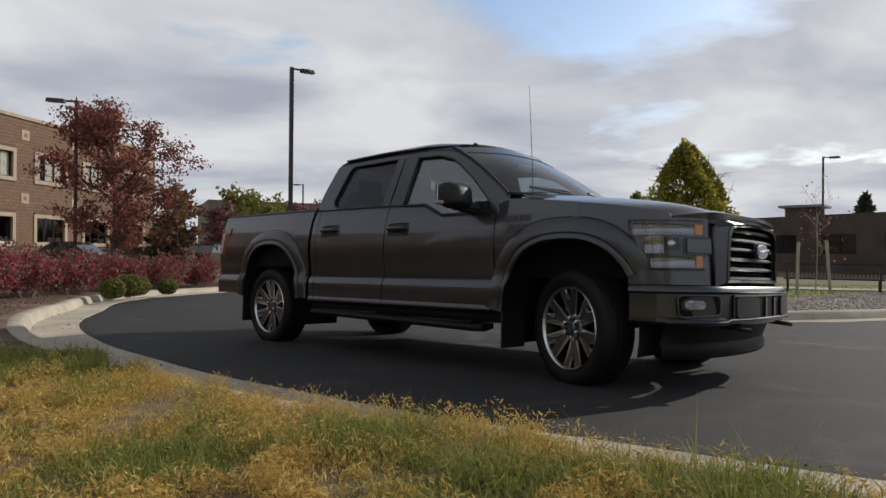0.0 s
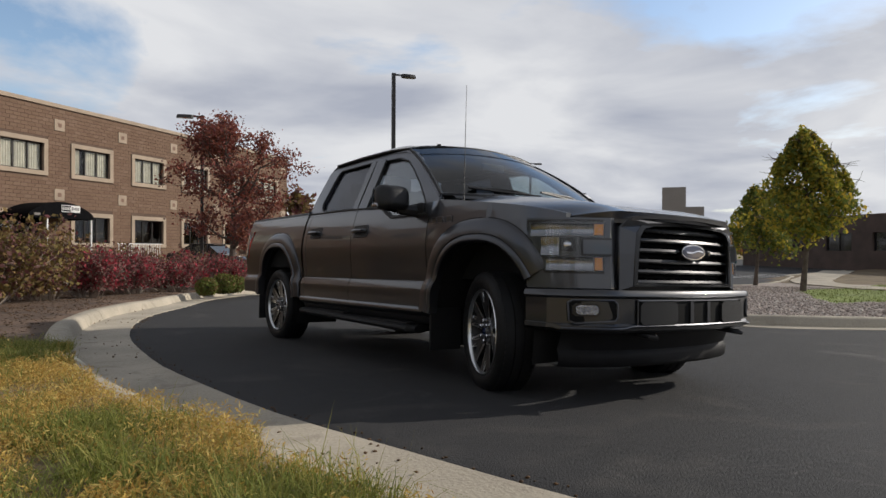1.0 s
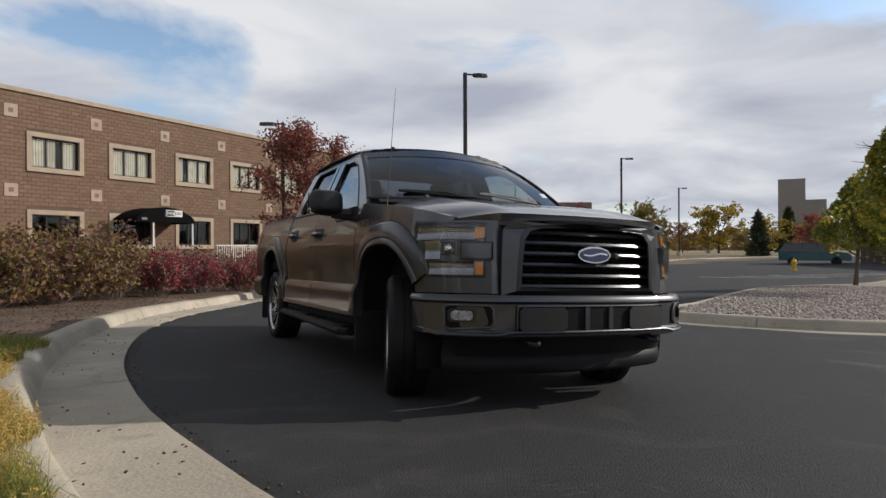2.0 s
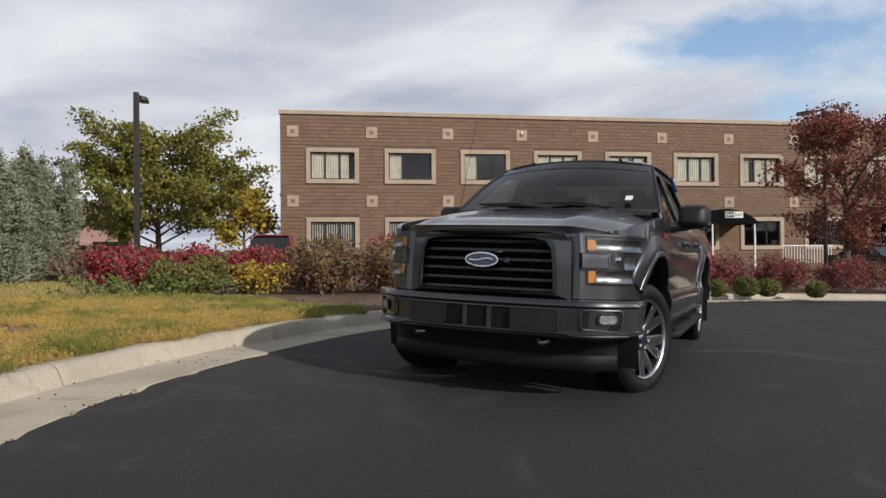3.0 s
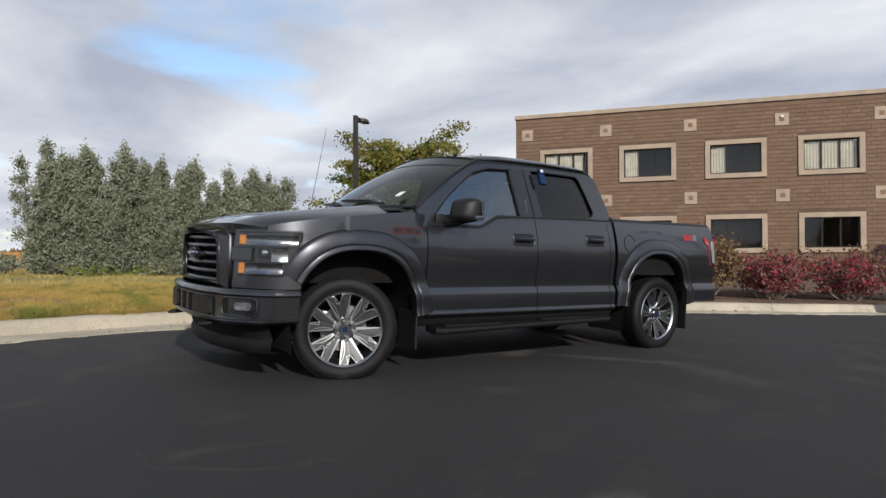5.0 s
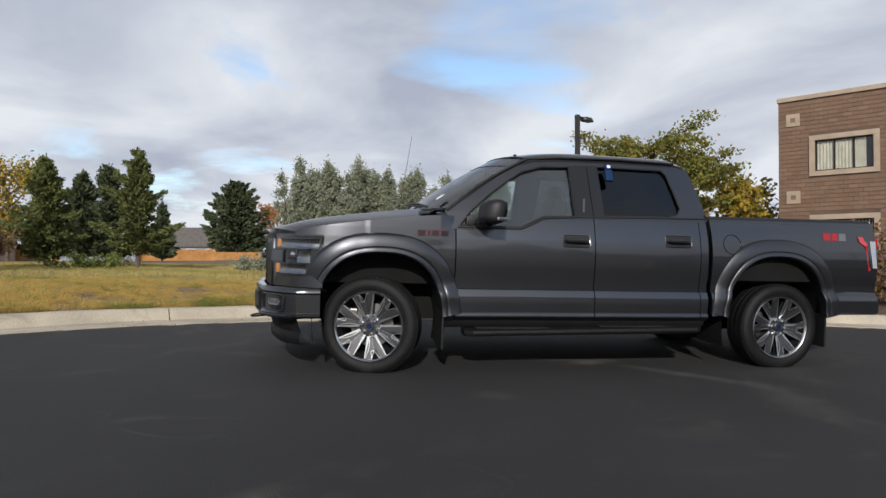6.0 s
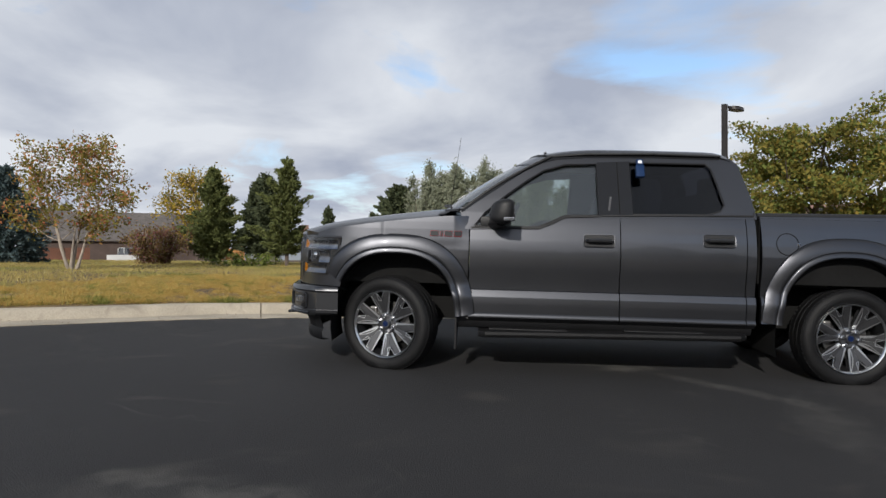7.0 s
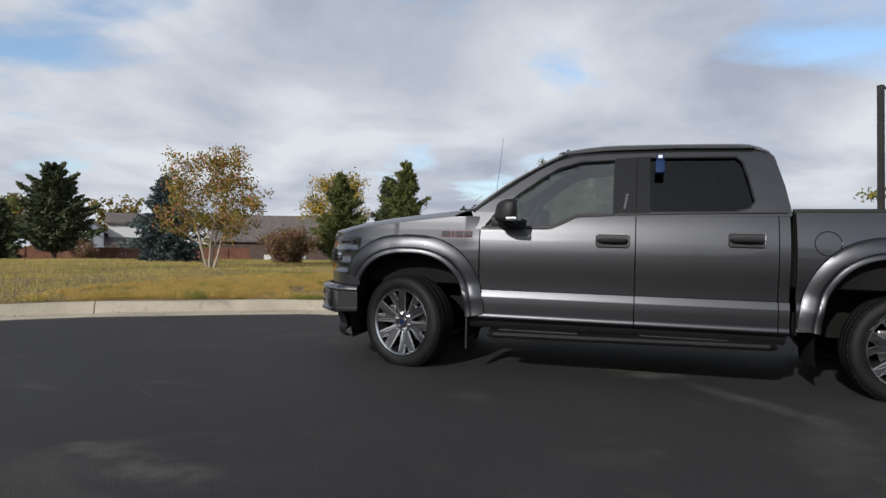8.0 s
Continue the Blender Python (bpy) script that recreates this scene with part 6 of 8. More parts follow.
def shrub(x, y, h, w, leaves, label, seed, n=2600, leaf=0.055, group="", base=None, bare=0.25, name="shrub", clipped=False):
    """Many thin stems from one foot, and leaves gathered along their upper parts."""
    r = np.random.default_rng(seed)
    z0 = float(ground_z(x, y)) - 0.02 if base is None else base
    root = thing(name, label, "shrub", Matrix.Translation((x, y, z0)), group)
    wood = bmesh.new()
    tips = []
    for k in range(30 if not clipped else 12):
        a, out = r.uniform(0, math.tau), r.uniform(0.1, 1.0) ** 0.6 * w / 2
        hh = h * r.uniform(0.72, 1.0) * (1 - 0.35 * (out / (w / 2)) ** 2)
        p0 = np.array([math.cos(a), math.sin(a), 0]) * out * 0.28
        p1 = np.array([math.cos(a) * out * 0.65, math.sin(a) * out * 0.65, hh * 0.5]) + r.normal(size=3) * 0.05
        p2 = np.array([math.cos(a) * out, math.sin(a) * out, hh]) + r.normal(size=3) * 0.06
        add_tube(wood, [p0, p1, p2], [0.012, 0.008, 0.003], 3)
        for j in range(7):
            t = r.uniform(bare, 1.0)
            q = p0 + (p1 - p0) * min(1, 2 * t) if t < 0.5 else p1 + (p2 - p1) * (2 * t - 1)
            e = q + unit(r.normal(size=3) + np.array([0, 0, 0.5])) * r.uniform(0.10, 0.24) * min(1.2, h)
            add_tube(wood, [q, e], [0.005, 0.002], 3)
            tips += [q * 0.5 + e * 0.5, e, e]
    part("stem", wood, PALE_BARK if not clipped else BARK, root)
    tips = np.array(tips)
    if clipped:
        d = r.normal(size=(n, 3))
        d /= np.linalg.norm(d, axis=1)[:, None]
        pts = d * np.array([w / 2, w / 2, h / 2]) * r.uniform(0.8, 1.03, (n, 1)) + np.array([0, 0, h * 0.5])
        pts = pts[pts[:, 2] > 0.02]
    else:
        pts = tips[r.integers(0, len(tips), n)] + r.normal(size=(n, 3)) * 0.075 * min(1.3, max(0.6, h))
        pts = pts[(pts[:, 2] > h * bare * 0.5) & (pts[:, 2] < h * 1.08)]
    mats = leaves if isinstance(leaves, (list, tuple)) else [leaves]
    which = r.integers(0, len(mats), len(pts))
    for k, m in enumerate(mats):
        leaf_mesh("foliage", pts[which == k], leaf, m, root)
    return root


HEDGE = "hedge shrubs behind the kerb"
RED_L, OLIVE_L, MAUVE_L = "crimson autumn shrub in the planting strip", "olive-brown autumn shrub in the planting strip", "dull red twiggy shrub half bare of leaves"
# the hedge round the bend: x, y, height, width, kind
hedge_rows = [
    (-1.75, -9.6, 0.95, 1.3, "r"), (-2.8, -9.3, 1.0, 1.5, "r"), (-3.9, -9.2, 1.0, 1.5, "r"), (-4.6, -8.5, 1.0, 1.5, "r"),
    (-1.75, -7.5, 0.78, 1.35, "g"), (-2.75, -6.9, 0.72, 1.05, "y"), (-3.7, -6.1, 1.15, 1.5, "o"), (-4.9, -5.3, 1.4, 1.9, "o"), (-6.0, -4.4, 1.4, 1.8, "o"),
    (-5.2, -7.4, 1.3, 1.7, "o"), (-6.6, -6.2, 1.45, 1.8, "r"), (-7.1, -3.7, 1.55, 1.9, "o"), (-8.0, -5.0, 1.55, 1.9, "r"), (-8.4, -2.7, 1.6, 1.8, "o"), (-9.5, -3.7, 1.5, 1.8, "m"),
    (-9.7, -1.9, 1.2, 1.4, "m"), (-10.9, -2.5, 1.3, 1.6, "r"), (-11.0, -0.9, 1.15, 1.3, "m"), (-12.2, -1.2, 1.3, 1.6, "r"), (-12.3, 0.4, 1.15, 1.4, "m"), (-13.5, 0.3, 1.3, 1.6, "m"),
    (-13.9, 1.9, 1.15, 1.4, "r"), (-14.9, 2.0, 1.25, 1.6, "m"), (-15.1, 3.6, 1.15, 1.4, "r"), (-16.2, 4.0, 1.2, 1.6, "m"), (-16.6, 5.6, 1.1, 1.4, "m"), (-17.9, 6.2, 1.2, 1.6, "r"),
    (-18.2, 7.9, 1.1, 1.4, "m"), (-19.6, 9.0, 1.2, 1.6, "m"), (-20.6, 11.2, 1.15, 1.6, "m"), (-21.8, 12.8, 1.15, 1.6, "r"), (-23.0, 14.9, 1.15, 1.6, "m"), (-24.4, 17.0, 1.15, 1.7, "m"), (-25.8, 19.4, 1.15, 1.7, "m"),
    (-27.2, 21.8, 1.15, 1.8, "m"), (-28.8, 24.4, 1.15, 1.8, "m"), (-30.4, 27.2, 1.15, 1.9, "m"), (-32.2, 30.4, 1.15, 2.0, "o"), (-34.2, 34.0, 1.15, 2.0, "m"), (-36.4, 38.4, 1.15, 2.2, "o"),
]
for k, (x, y, h, w, c) in enumerate(hedge_rows):
    c = "m" if c == "r" and x < -9.6 and k % 5 else c
    lv, lb = {"r": ([LEAF_RED, LEAF_RED, LEAF_MAUVE], RED_L), "o": ([LEAF_OLIVE, LEAF_OLIVE, LEAF_MAUVE], OLIVE_L), "m": ([LEAF_MAUVE, LEAF_MAUVE, LEAF_RED if k % 2 else LEAF_OLIVE], MAUVE_L),
              "g": ([LEAF_GREEN, LEAF_OLIVE], "dark green shrub in front of red ones"), "y": ([LEAF_YELLOW, LEAF_YELLOW, LEAF_OLIVE], "yellow-leaved shrub beside the lawn")}[c]
    far = math.hypot(x, y) > 18
    shrub(x, y, h * 0.90, w * 1.12, lv, lb, 100 + k, 1500 if far else 5200 if c != "m" else 3000, 0.075 if far else 0.050, HEDGE, bare=0.2 if c in "rogy" else 0.3)
for k, (x, y, h, w) in enumerate(((-11.05, 0.82 + 0.35, 0.5, 0.62), (-11.75, 1.65, 0.46, 0.6), (-10.2, 0.55, 0.42, 0.5), (-12.6, 2.75, 0.4, 0.5), (-20.9, 13.9, 0.6, 0.7), (-22.6, 16.6, 0.55, 0.6), (-24.6, 19.5, 0.65, 0.8), (-26.5, 23.0, 0.6, 0.8))):
    shrub(x, y, h, w, [LEAF_GREEN, LEAF_GREEN, LEAF_OLIVE] if k < 4 else [LEAF_GREEN, LEAF_YELLOW], "small rounded green shrub beside the kerb", 300 + k, 1800, 0.04, "small green shrubs", clipped=True)

# row of junipers and what grows at their feet
for k, (x, y, h, w) in enumerate(((2.55, -15.0, 3.55, 1.8), (1.65, -14.7, 3.45, 1.7), (0.75, -14.6, 3.65, 1.8), (-0.2, -14.3, 3.25, 1.7), (-1.2, -14.6, 3.35, 1.7), (-2.15, -14.4, 3.25, 1.6), (-2.95, -14.7, 3.3, 1.6), (-3.6, -15.0, 3.2, 1.6))):
    juniper(x, y, h, w, 500 + k)
shrub(-3.5, -13.4, 1.0, 1.3, [LEAF_OLIVE, LEAF_MAUVE], "dry brown shrub at the junipers' feet", 340, 1500, 0.05, bare=0.25)
shrub(3.9, -14.4, 0.55, 1.6, [NEEDLE_BLUE], "low spreading blue-green shrub", 341, 1800, 0.05, bare=0.1)

# trees
tree("honey_locust", -14.95, -24.5, 7.1, 9.4, BARK, [LEAF_LOCUST, LEAF_LOCUST, LEAF_GREEN], "spreading honey locust turning yellow beside the building", n_leaf=34000, leaf=0.11, limbs=18, clear=0.22, seed=3, tight=0.30, base=0.3, gaps=0.25, flat=0.5)
tree("small_tree", -20.6, -24.5, 4.9, 3.6, BARK, [LEAF_LOCUST, LEAF_YELLOW], "small yellowing tree at the building corner", n_leaf=3500, leaf=0.17, limbs=9, seed=4, base=0.3, tight=0.3)
tree("red_maple", -20.0, 4.05, 6.45, 4.5, BARK, [LEAF_MAPLE, LEAF_MAPLE, LEAF_MAUVE], "rust-red maple behind the hedge", n_leaf=15000, leaf=0.075, limbs=16, clear=0.22, seed=5, tight=0.22, base=-0.3, gaps=0.3, flat=0.6)
tree("linden", -5.2, 17.7, 5.2, 4.4, BARK, [LEAF_LINDEN, LEAF_LINDEN, LEAF_GREEN], "dense linden turning from green to gold on the island lawn", n_leaf=26000, leaf=0.085, limbs=22, clear=0.24, seed=6, shape="cone", tight=0.24, trunk_r=0.085, group="island trees")
tree("linden", -8.5, 20.8, 3.9, 3.2, BARK, [LEAF_LINDEN, LEAF_GREEN, LEAF_GREEN], "dense linden turning from green to gold on the island lawn", n_leaf=12000, leaf=0.09, limbs=16, clear=0.24, seed=7, shape="cone", tight=0.24, trunk_r=0.075, group="island trees")
tree("serviceberry", 11.3, -9.8, 3.35, 3.9, PALE_BARK, [LEAF_ORANGE, LEAF_LOCUST, LEAF_LOCUST], "multi-stemmed pale-barked tree with sparse orange leaves", n_leaf=8500, leaf=0.050, limbs=20, clear=0.30, stems=5, seed=8, tight=0.11, trunk_r=0.08, gaps=0.35)
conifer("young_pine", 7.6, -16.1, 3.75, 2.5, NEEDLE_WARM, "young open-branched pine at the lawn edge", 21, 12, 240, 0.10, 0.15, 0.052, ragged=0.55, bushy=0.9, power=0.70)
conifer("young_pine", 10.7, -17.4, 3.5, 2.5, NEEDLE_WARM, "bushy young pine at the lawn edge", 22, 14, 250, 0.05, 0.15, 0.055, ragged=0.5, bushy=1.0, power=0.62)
conifer("young_pine", 9.1, -18.6, 3.5, 2.0, NEEDLE, "dark young pine behind others", 23, 13, 220, 0.08, 0.1, 0.058, ragged=0.45, bushy=1.0, power=0.55)
conifer("blue_spruce", 16.4, -14.3, 3.15, 2.9, NEEDLE_SLATE, "slate-blue spruce behind the pale-barked tree", 24, 22, 90, 0.02, -0.2, 0.065, ragged=0.3)
conifer("dark_pine", 44.5, -36.0, 7.6, 7.0, NEEDLE, "broad dark pine by the brown fence", 25, 17, 190, 0.10, 0.05, 0.17, ragged=0.4, power=0.50, bushy=1.0, base=0.4)
conifer("dark_pine", 31.6, -20.4, 3.4, 2.8, NEEDLE, "dark conifer at the end of the lawn", 26, 16, 110, 0.05, -0.1, 0.09, base=0.5)
conifer("dark_pine", 12.8, -97.0, 12.2, 11.0, NEEDLE, "broad dark pine behind the orange fence", 27, 18, 170, 0.06, 0.05, 0.32, ragged=0.3, power=0.55, bushy=1.3, base=0.0)
conifer("dark_pine", 15.8, -37.5, 5.6, 3.8, NEEDLE, "dark pine behind young ones", 28, 16, 40, 0.12, 0.0, 0.26, base=0.4)
conifer("dark_pine", 14.4, -53.0, 5.0, 2.6, NEEDLE, "small dark pine before the houses", 29, 14, 34, 0.1, 0, 0.24, base=0.4)
tree("yellow_tree", 19.3, -36.0, 6.6, 5.2, BARK, [LEAF_LOCUST, LEAF_YELLOW], "thin yellowing tree behind pines", n_leaf=6500, leaf=0.11, limbs=13, seed=30, base=0.3, tight=0.28, gaps=0.3)
tree("bare_tree", 7.6, -105.0, 10.0, 6.5, PALE_BARK, [LEAF_ORANGE], "half-bare orange-brown tree behind the fence", n_leaf=1800, leaf=0.3, limbs=12, seed=31, base=0.0, tight=0.5)
shrub(11.9, -15.3, 1.5, 2.1, [LEAF_OLIVE, LEAF_OLIVE, LEAF_MAUVE], "dense olive-brown shrub at the lawn edge", 350, 9000, 0.05, bare=0.02)
shrub(34.4, -29.0, 1.5, 1.6, [LEAF_OLIVE, LEAF_MAUVE], "brown shrub before the fence", 351, 4500, 0.06, base=0.45, bare=0.02)
shrub(8.9, -15.6, 0.45, 3.2, [LEAF_GREEN], "low green weeds along the lawn edge", 352, 1600, 0.06, bare=0.02)
shrub(1.2, -13.2, 0.30, 3.4, [LEAF_GREEN], "low green weeds along the lawn edge", 353, 1500, 0.05, bare=0.02)
shrub(-1.2, -8.1, 0.40, 3.6, [LEAF_GREEN], "low green weeds along the lawn edge", 354, 1800, 0.05, bare=0.02)


# ---- grass, leaf bits, stones ----
def blades(name, xs, ys, length, width, material, label, bend=0.5, tuft=5.5):
    n = len(xs)
    z = ground_z(xs, ys) - 0.01
    a = rng.uniform(0, math.tau, n)
    L = length * rng.uniform(0.45, 1.3, n)
    L *= 0.40 + 0.75 * clumped(xs + 1.7, ys, tuft) + 0.5 * clumped(xs, ys + 0.9, 2.3 * tuft)
    w = width * rng.uniform(0.6, 1.3, n)
    tilt = rng.uniform(0.1, 1.0, n) ** 1.0 * bend
    dx, dy = np.cos(a), np.sin(a)
    base = np.stack([xs, ys, z], 1)
    side = np.stack([-dy, dx, 0 * a], 1) * w[:, None] / 2
    tip = base + np.stack([dx * L * tilt, dy * L * tilt, L * np.maximum(0.25, 1 - 0.4 * tilt)], 1)
    v = np.stack([base - side, base + side, tip], 1).reshape(-1, 3)
    me = bpy.data.meshes.new(name)
    me.vertices.add(3 * n)
    me.vertices.foreach_set("co", v.astype(np.float32).ravel())
    me.loops.add(3 * n)
    me.loops.foreach_set("vertex_index", np.arange(3 * n, dtype=np.int32))
    me.polygons.add(n)
    me.polygons.foreach_set("loop_start", np.arange(0, 3 * n, 3, dtype=np.int32))
    me.polygons.foreach_set("loop_total", np.full(n, 3, np.int32))
    me.update(calc_edges=True)
    me.validate()
    me.materials.append(material)
    return tagged(new(name, me), label, "grass", kind="stuff")


def scatter(n, x0, x1, y0, y1, keep):
    x, y = rng.uniform(x0, x1, n), rng.uniform(y0, y1, n)
    k = keep(x, y)
    return x[k], y[k]


def clumped(x, y, scale=1.0):
    return 0.5 + 0.5 * np.sin(2.1 * scale * x + 1.3 * np.sin(1.7 * scale * y)) * np.sin(1.9 * scale * y + 1.1 * np.sin(1.3 * scale * x))


def lawn_edge(x, y):
    """Where the grass stops: at the kerb's back and before the planting strips."""
    over = np.where((x < 4.6) & (x > -1.5), 0.17 * clumped(x, y, 2.3), 0.0)
    return (edge_depth(x, y) < -0.70 + over) & (x > lawn_limit(y) - 0.2 * np.sin(3 * y))


def tufts(name, cx, cy, reach, tall, per, width, material, label, curl=0.6):
    """Tufts of bent blades, each blade a strip of two lengths that droops outwards from its tuft."""
    n = len(cx) * per
    k = np.repeat(np.arange(len(cx)), per)
    a, rad = rng.uniform(0, math.tau, n), rng.uniform(0, 1, n) ** 0.7
    xs, ys = cx[k] + np.cos(a) * rad * reach[k], cy[k] + np.sin(a) * rad * reach[k]
    keep = lawn_edge(xs, ys)
    k, a, rad, xs, ys = k[keep], a[keep], rad[keep], xs[keep], ys[keep]
    n = len(k)
    a = a + rng.normal(size=n) * 0.9
    out = np.stack([np.cos(a), np.sin(a), 0 * a], 1)
    L = (tall[k] * rng.uniform(0.45, 1.25, n) * (1.1 - 0.35 * rad))[:, None]
    lean = (rng.uniform(0.1, 0.9, n) + 0.4 * rad)[:, None]
    root = np.stack([xs, ys, ground_z(xs, ys) - 0.01], 1)
    up = np.array([0.0, 0.0, 1.0])
    mid = root + L * (0.55 * up + 0.45 * lean * out)
    tip = mid + L * ((0.45 - curl * lean * rng.uniform(0.2, 1.1, (n, 1))) * up + 0.55 * lean * out + rng.normal(size=(n, 3)) * 0.22)
    side = np.stack([-np.sin(a), np.cos(a), 0 * a], 1) * (width * rng.uniform(0.6, 1.4, n) / 2)[:, None]
    v = np.stack([root - side, root + side, mid + 0.8 * side, mid - 0.8 * side, tip], 1).reshape(-1, 3)
    i = np.arange(n)[:, None] * 5
    loops = np.concatenate([i + np.array([0, 1, 2, 3]), i + np.array([3, 2, 4])], 1).ravel()
    me = bpy.data.meshes.new(name)
    me.vertices.add(5 * n)
    me.vertices.foreach_set("co", v.astype(np.float32).ravel())
    me.loops.add(7 * n)
    me.loops.foreach_set("vertex_index", loops.astype(np.int32))
    me.polygons.add(2 * n)
    me.polygons.foreach_set("loop_start", (np.arange(n)[:, None] * 7 + np.array([0, 4])).ravel().astype(np.int32))
    me.polygons.foreach_set("loop_total", np.tile(np.array([4, 3], np.int32), n))
    me.update(calc_edges=True)
    me.validate()
    me.materials.append(material)
    return tagged(new(name, me), label, "grass", kind="stuff")


cx, cy = scatter(15000, -1.2, 8.5, -8.0, -0.5, lambda x, y: lawn_edge(x, y) & (rng.random(len(x)) < 0.30 + 0.70 * np.clip(1.6 * clumped(x + 3, y, 2.4), 0, 1)))
greenness = 0.45 * clumped(cx + 0.9, cy + 0.3, 0.8) + 0.55 * clumped(cx, cy + 2, 2.6) + rng.normal(size=len(cx)) * 0.10 + 0.16 * np.clip((2.0 - cx) / 2, -1, 1)
kind_of = np.where(greenness > 0.56, 0, np.where(greenness > 0.34, 1, 2))
size = rng.uniform(0.6, 1.5, len(cx))
size = np.where(edge_depth(cx, cy) > -1.15, 1.45, 1.0) * size  # ranker growth along the kerb
for kind, name, tall, per, wide, mat, label, curl in (
        (0, "green_grass", 0.072, 55, 0.0034, GRASS_GREEN, "lush green grass tufts behind the kerb", 0.7),
        (1, "weed_stems", 0.050, 26, 0.0030, GRASS_GOLD, "thin golden stems of dry weeds behind the kerb", 1.2),
        (2, "straw_grass", 0.030, 34, 0.0034, GRASS_STRAW, "matted pale straw grass behind the kerb", 0.9)):
    w = kind_of == kind
    tufts(name, cx[w], cy[w], 0.075 * size[w], tall * size[w], per, wide, mat, label, curl)
# fluffy heads of the dry weeds, and low green clover between them
for kind, name, mat, label, per, leaf, high, near in ((1, "golden_weeds", GRASS_GOLD, "fluffy golden-brown dry weeds behind the kerb", 170, 0.0042, 0.060, 5.2), (0, "green_weeds", GRASS_GREEN, "low leafy green weeds behind the kerb", 90, 0.0036, 0.042, 5.2)):
    w = (kind_of == kind) & (np.hypot(cx - 3.6, cy + 3.4) < near)
    k = np.repeat(np.flatnonzero(w), per)
    n = len(k)
    ang, rad = rng.uniform(0, math.tau, n), np.sqrt(rng.uniform(0, 1, n))
    px, py = cx[k] + 0.078 * size[k] * rad * np.cos(ang), cy[k] + 0.078 * size[k] * rad * np.sin(ang)
    up = high * size[k] * (1.05 - 0.8 * rad**2) * rng.uniform(0.15, 1.1, n)
    ok = lawn_edge(px, py)
    tagged(leaf_mesh(name, np.stack([px, py, ground_z(px, py) + up], 1)[ok], leaf, mat, None, 5.0), label, "weeds", kind="stuff")
x, y = scatter(120, -0.5, 7.5, -4.5, -1.0, lambda x, y: lawn_edge(x, y) & (edge_depth(x, y) > -1.4))
blades("weed_stalk", x, y, 0.12, 0.004, GRASS_GOLD, "taller dry grass stalks along the kerb", 0.45)
x, y = scatter(760000, -6.0, 26.0, -26.0, 3.5, lambda x, y: lawn_edge(x, y) & (np.hypot(x - 3.2, y + 3.4) > 2.6 + 0.5 * clumped(x, y)) & (rng.random(len(x)) < (0.35 + 0.65 * clumped(x, y)) * np.clip(14 / (np.hypot(x - 3, y - 2) + 3), 0.1, 1)))
blades("lawn_grass", x, y, 0.078, 0.011, FAR_GRASS, "dry straw-coloured lawn", 0.8)
x, y = scatter(40000, -10.5, 5.0, 9.5, 24.0, lambda x, y: inside(island_plan, x, y) & (gap_to(island_plan, x, y) > 4.3))
blades("island_grass", x, y, 0.07, 0.014, LEAF_GREEN, "short green lawn on the island", 0.8)


def pebbles(name, xs, ys, size, material, label, z_of, flat=0.6):
    """Small faceted stones, each an octahedron of its own proportions."""
    n = len(xs)
    z = z_of(xs, ys)
    s = size * rng.uniform(0.5, 1.5, (n, 3)) * np.array([1, 1, flat])
    c = np.stack([xs, ys, z + s[:, 2] * 0.35], 1)
    a = rng.uniform(0, math.tau, n)
    ux, uy = np.stack([np.cos(a), np.sin(a), 0 * a], 1), np.stack([-np.sin(a), np.cos(a), 0 * a], 1)
    uz = np.tile([0, 0, 1.0], (n, 1)) + rng.normal(size=(n, 3)) * 0.2
    v = np.stack([c + ux * s[:, :1], c + uy * s[:, 1:2], c - ux * s[:, :1], c - uy * s[:, 1:2], c + uz * s[:, 2:], c - uz * s[:, 2:]], 1).reshape(-1, 3)
    f = np.array([(0, 1, 4), (1, 2, 4), (2, 3, 4), (3, 0, 4), (1, 0, 5), (2, 1, 5), (3, 2, 5), (0, 3, 5)])
    idx = (np.arange(n)[:, None, None] * 6 + f[None]).reshape(-1)
    me = bpy.data.meshes.new(name)
    me.vertices.add(6 * n)
    me.vertices.foreach_set("co", v.astype(np.float32).ravel())
    me.loops.add(len(idx))
    me.loops.foreach_set("vertex_index", idx.astype(np.int32))
    me.polygons.add(8 * n)
    me.polygons.foreach_set("loop_start", np.arange(0, 24 * n, 3, dtype=np.int32))
    me.polygons.foreach_set("loop_total", np.full(8 * n, 3, np.int32))
    me.update(calc_edges=True)
    me.validate()
    me.materials.append(material)
    return tagged(new(name, me), label, "stones", kind="stuff")


x, y = scatter(30000, -11, 4.5, 5, 20, lambda x, y: inside(island_plan, x, y) & (gap_to(island_plan, x, y) > 0.55) & (gap_to(island_plan, x, y) < 4.4))
pebbles("gravel", x, y, 0.038, GRAVEL, "grey-brown landscaping gravel on the island", ground_z)
x, y = scatter(60000, -6, 8, -3.2, 1.0, lambda x, y: (np.abs(edge_depth(x, y) + 0.22) < 0.26) & (rng.random(len(x)) < 0.10 * np.clip(clumped(x, y, 2.0) - 0.45, 0, 1)))
pebbles("gutter_debris", x, y, 0.009, DEBRIS, "dry leaf bits and grit in the gutter", lambda a, b: gz(a, b) + 0.012)
x, y = scatter(60000, -6, 8, -3.2, 3.0, lambda x, y: (np.abs(edge_depth(x, y) - 0.06) < 0.07) & (rng.random(len(x)) < 0.22))
pebbles("edge_grit", x, y, 0.008, DEBRIS, "grit along the asphalt edge", lambda a, b: gz(a, b) + 0.002)
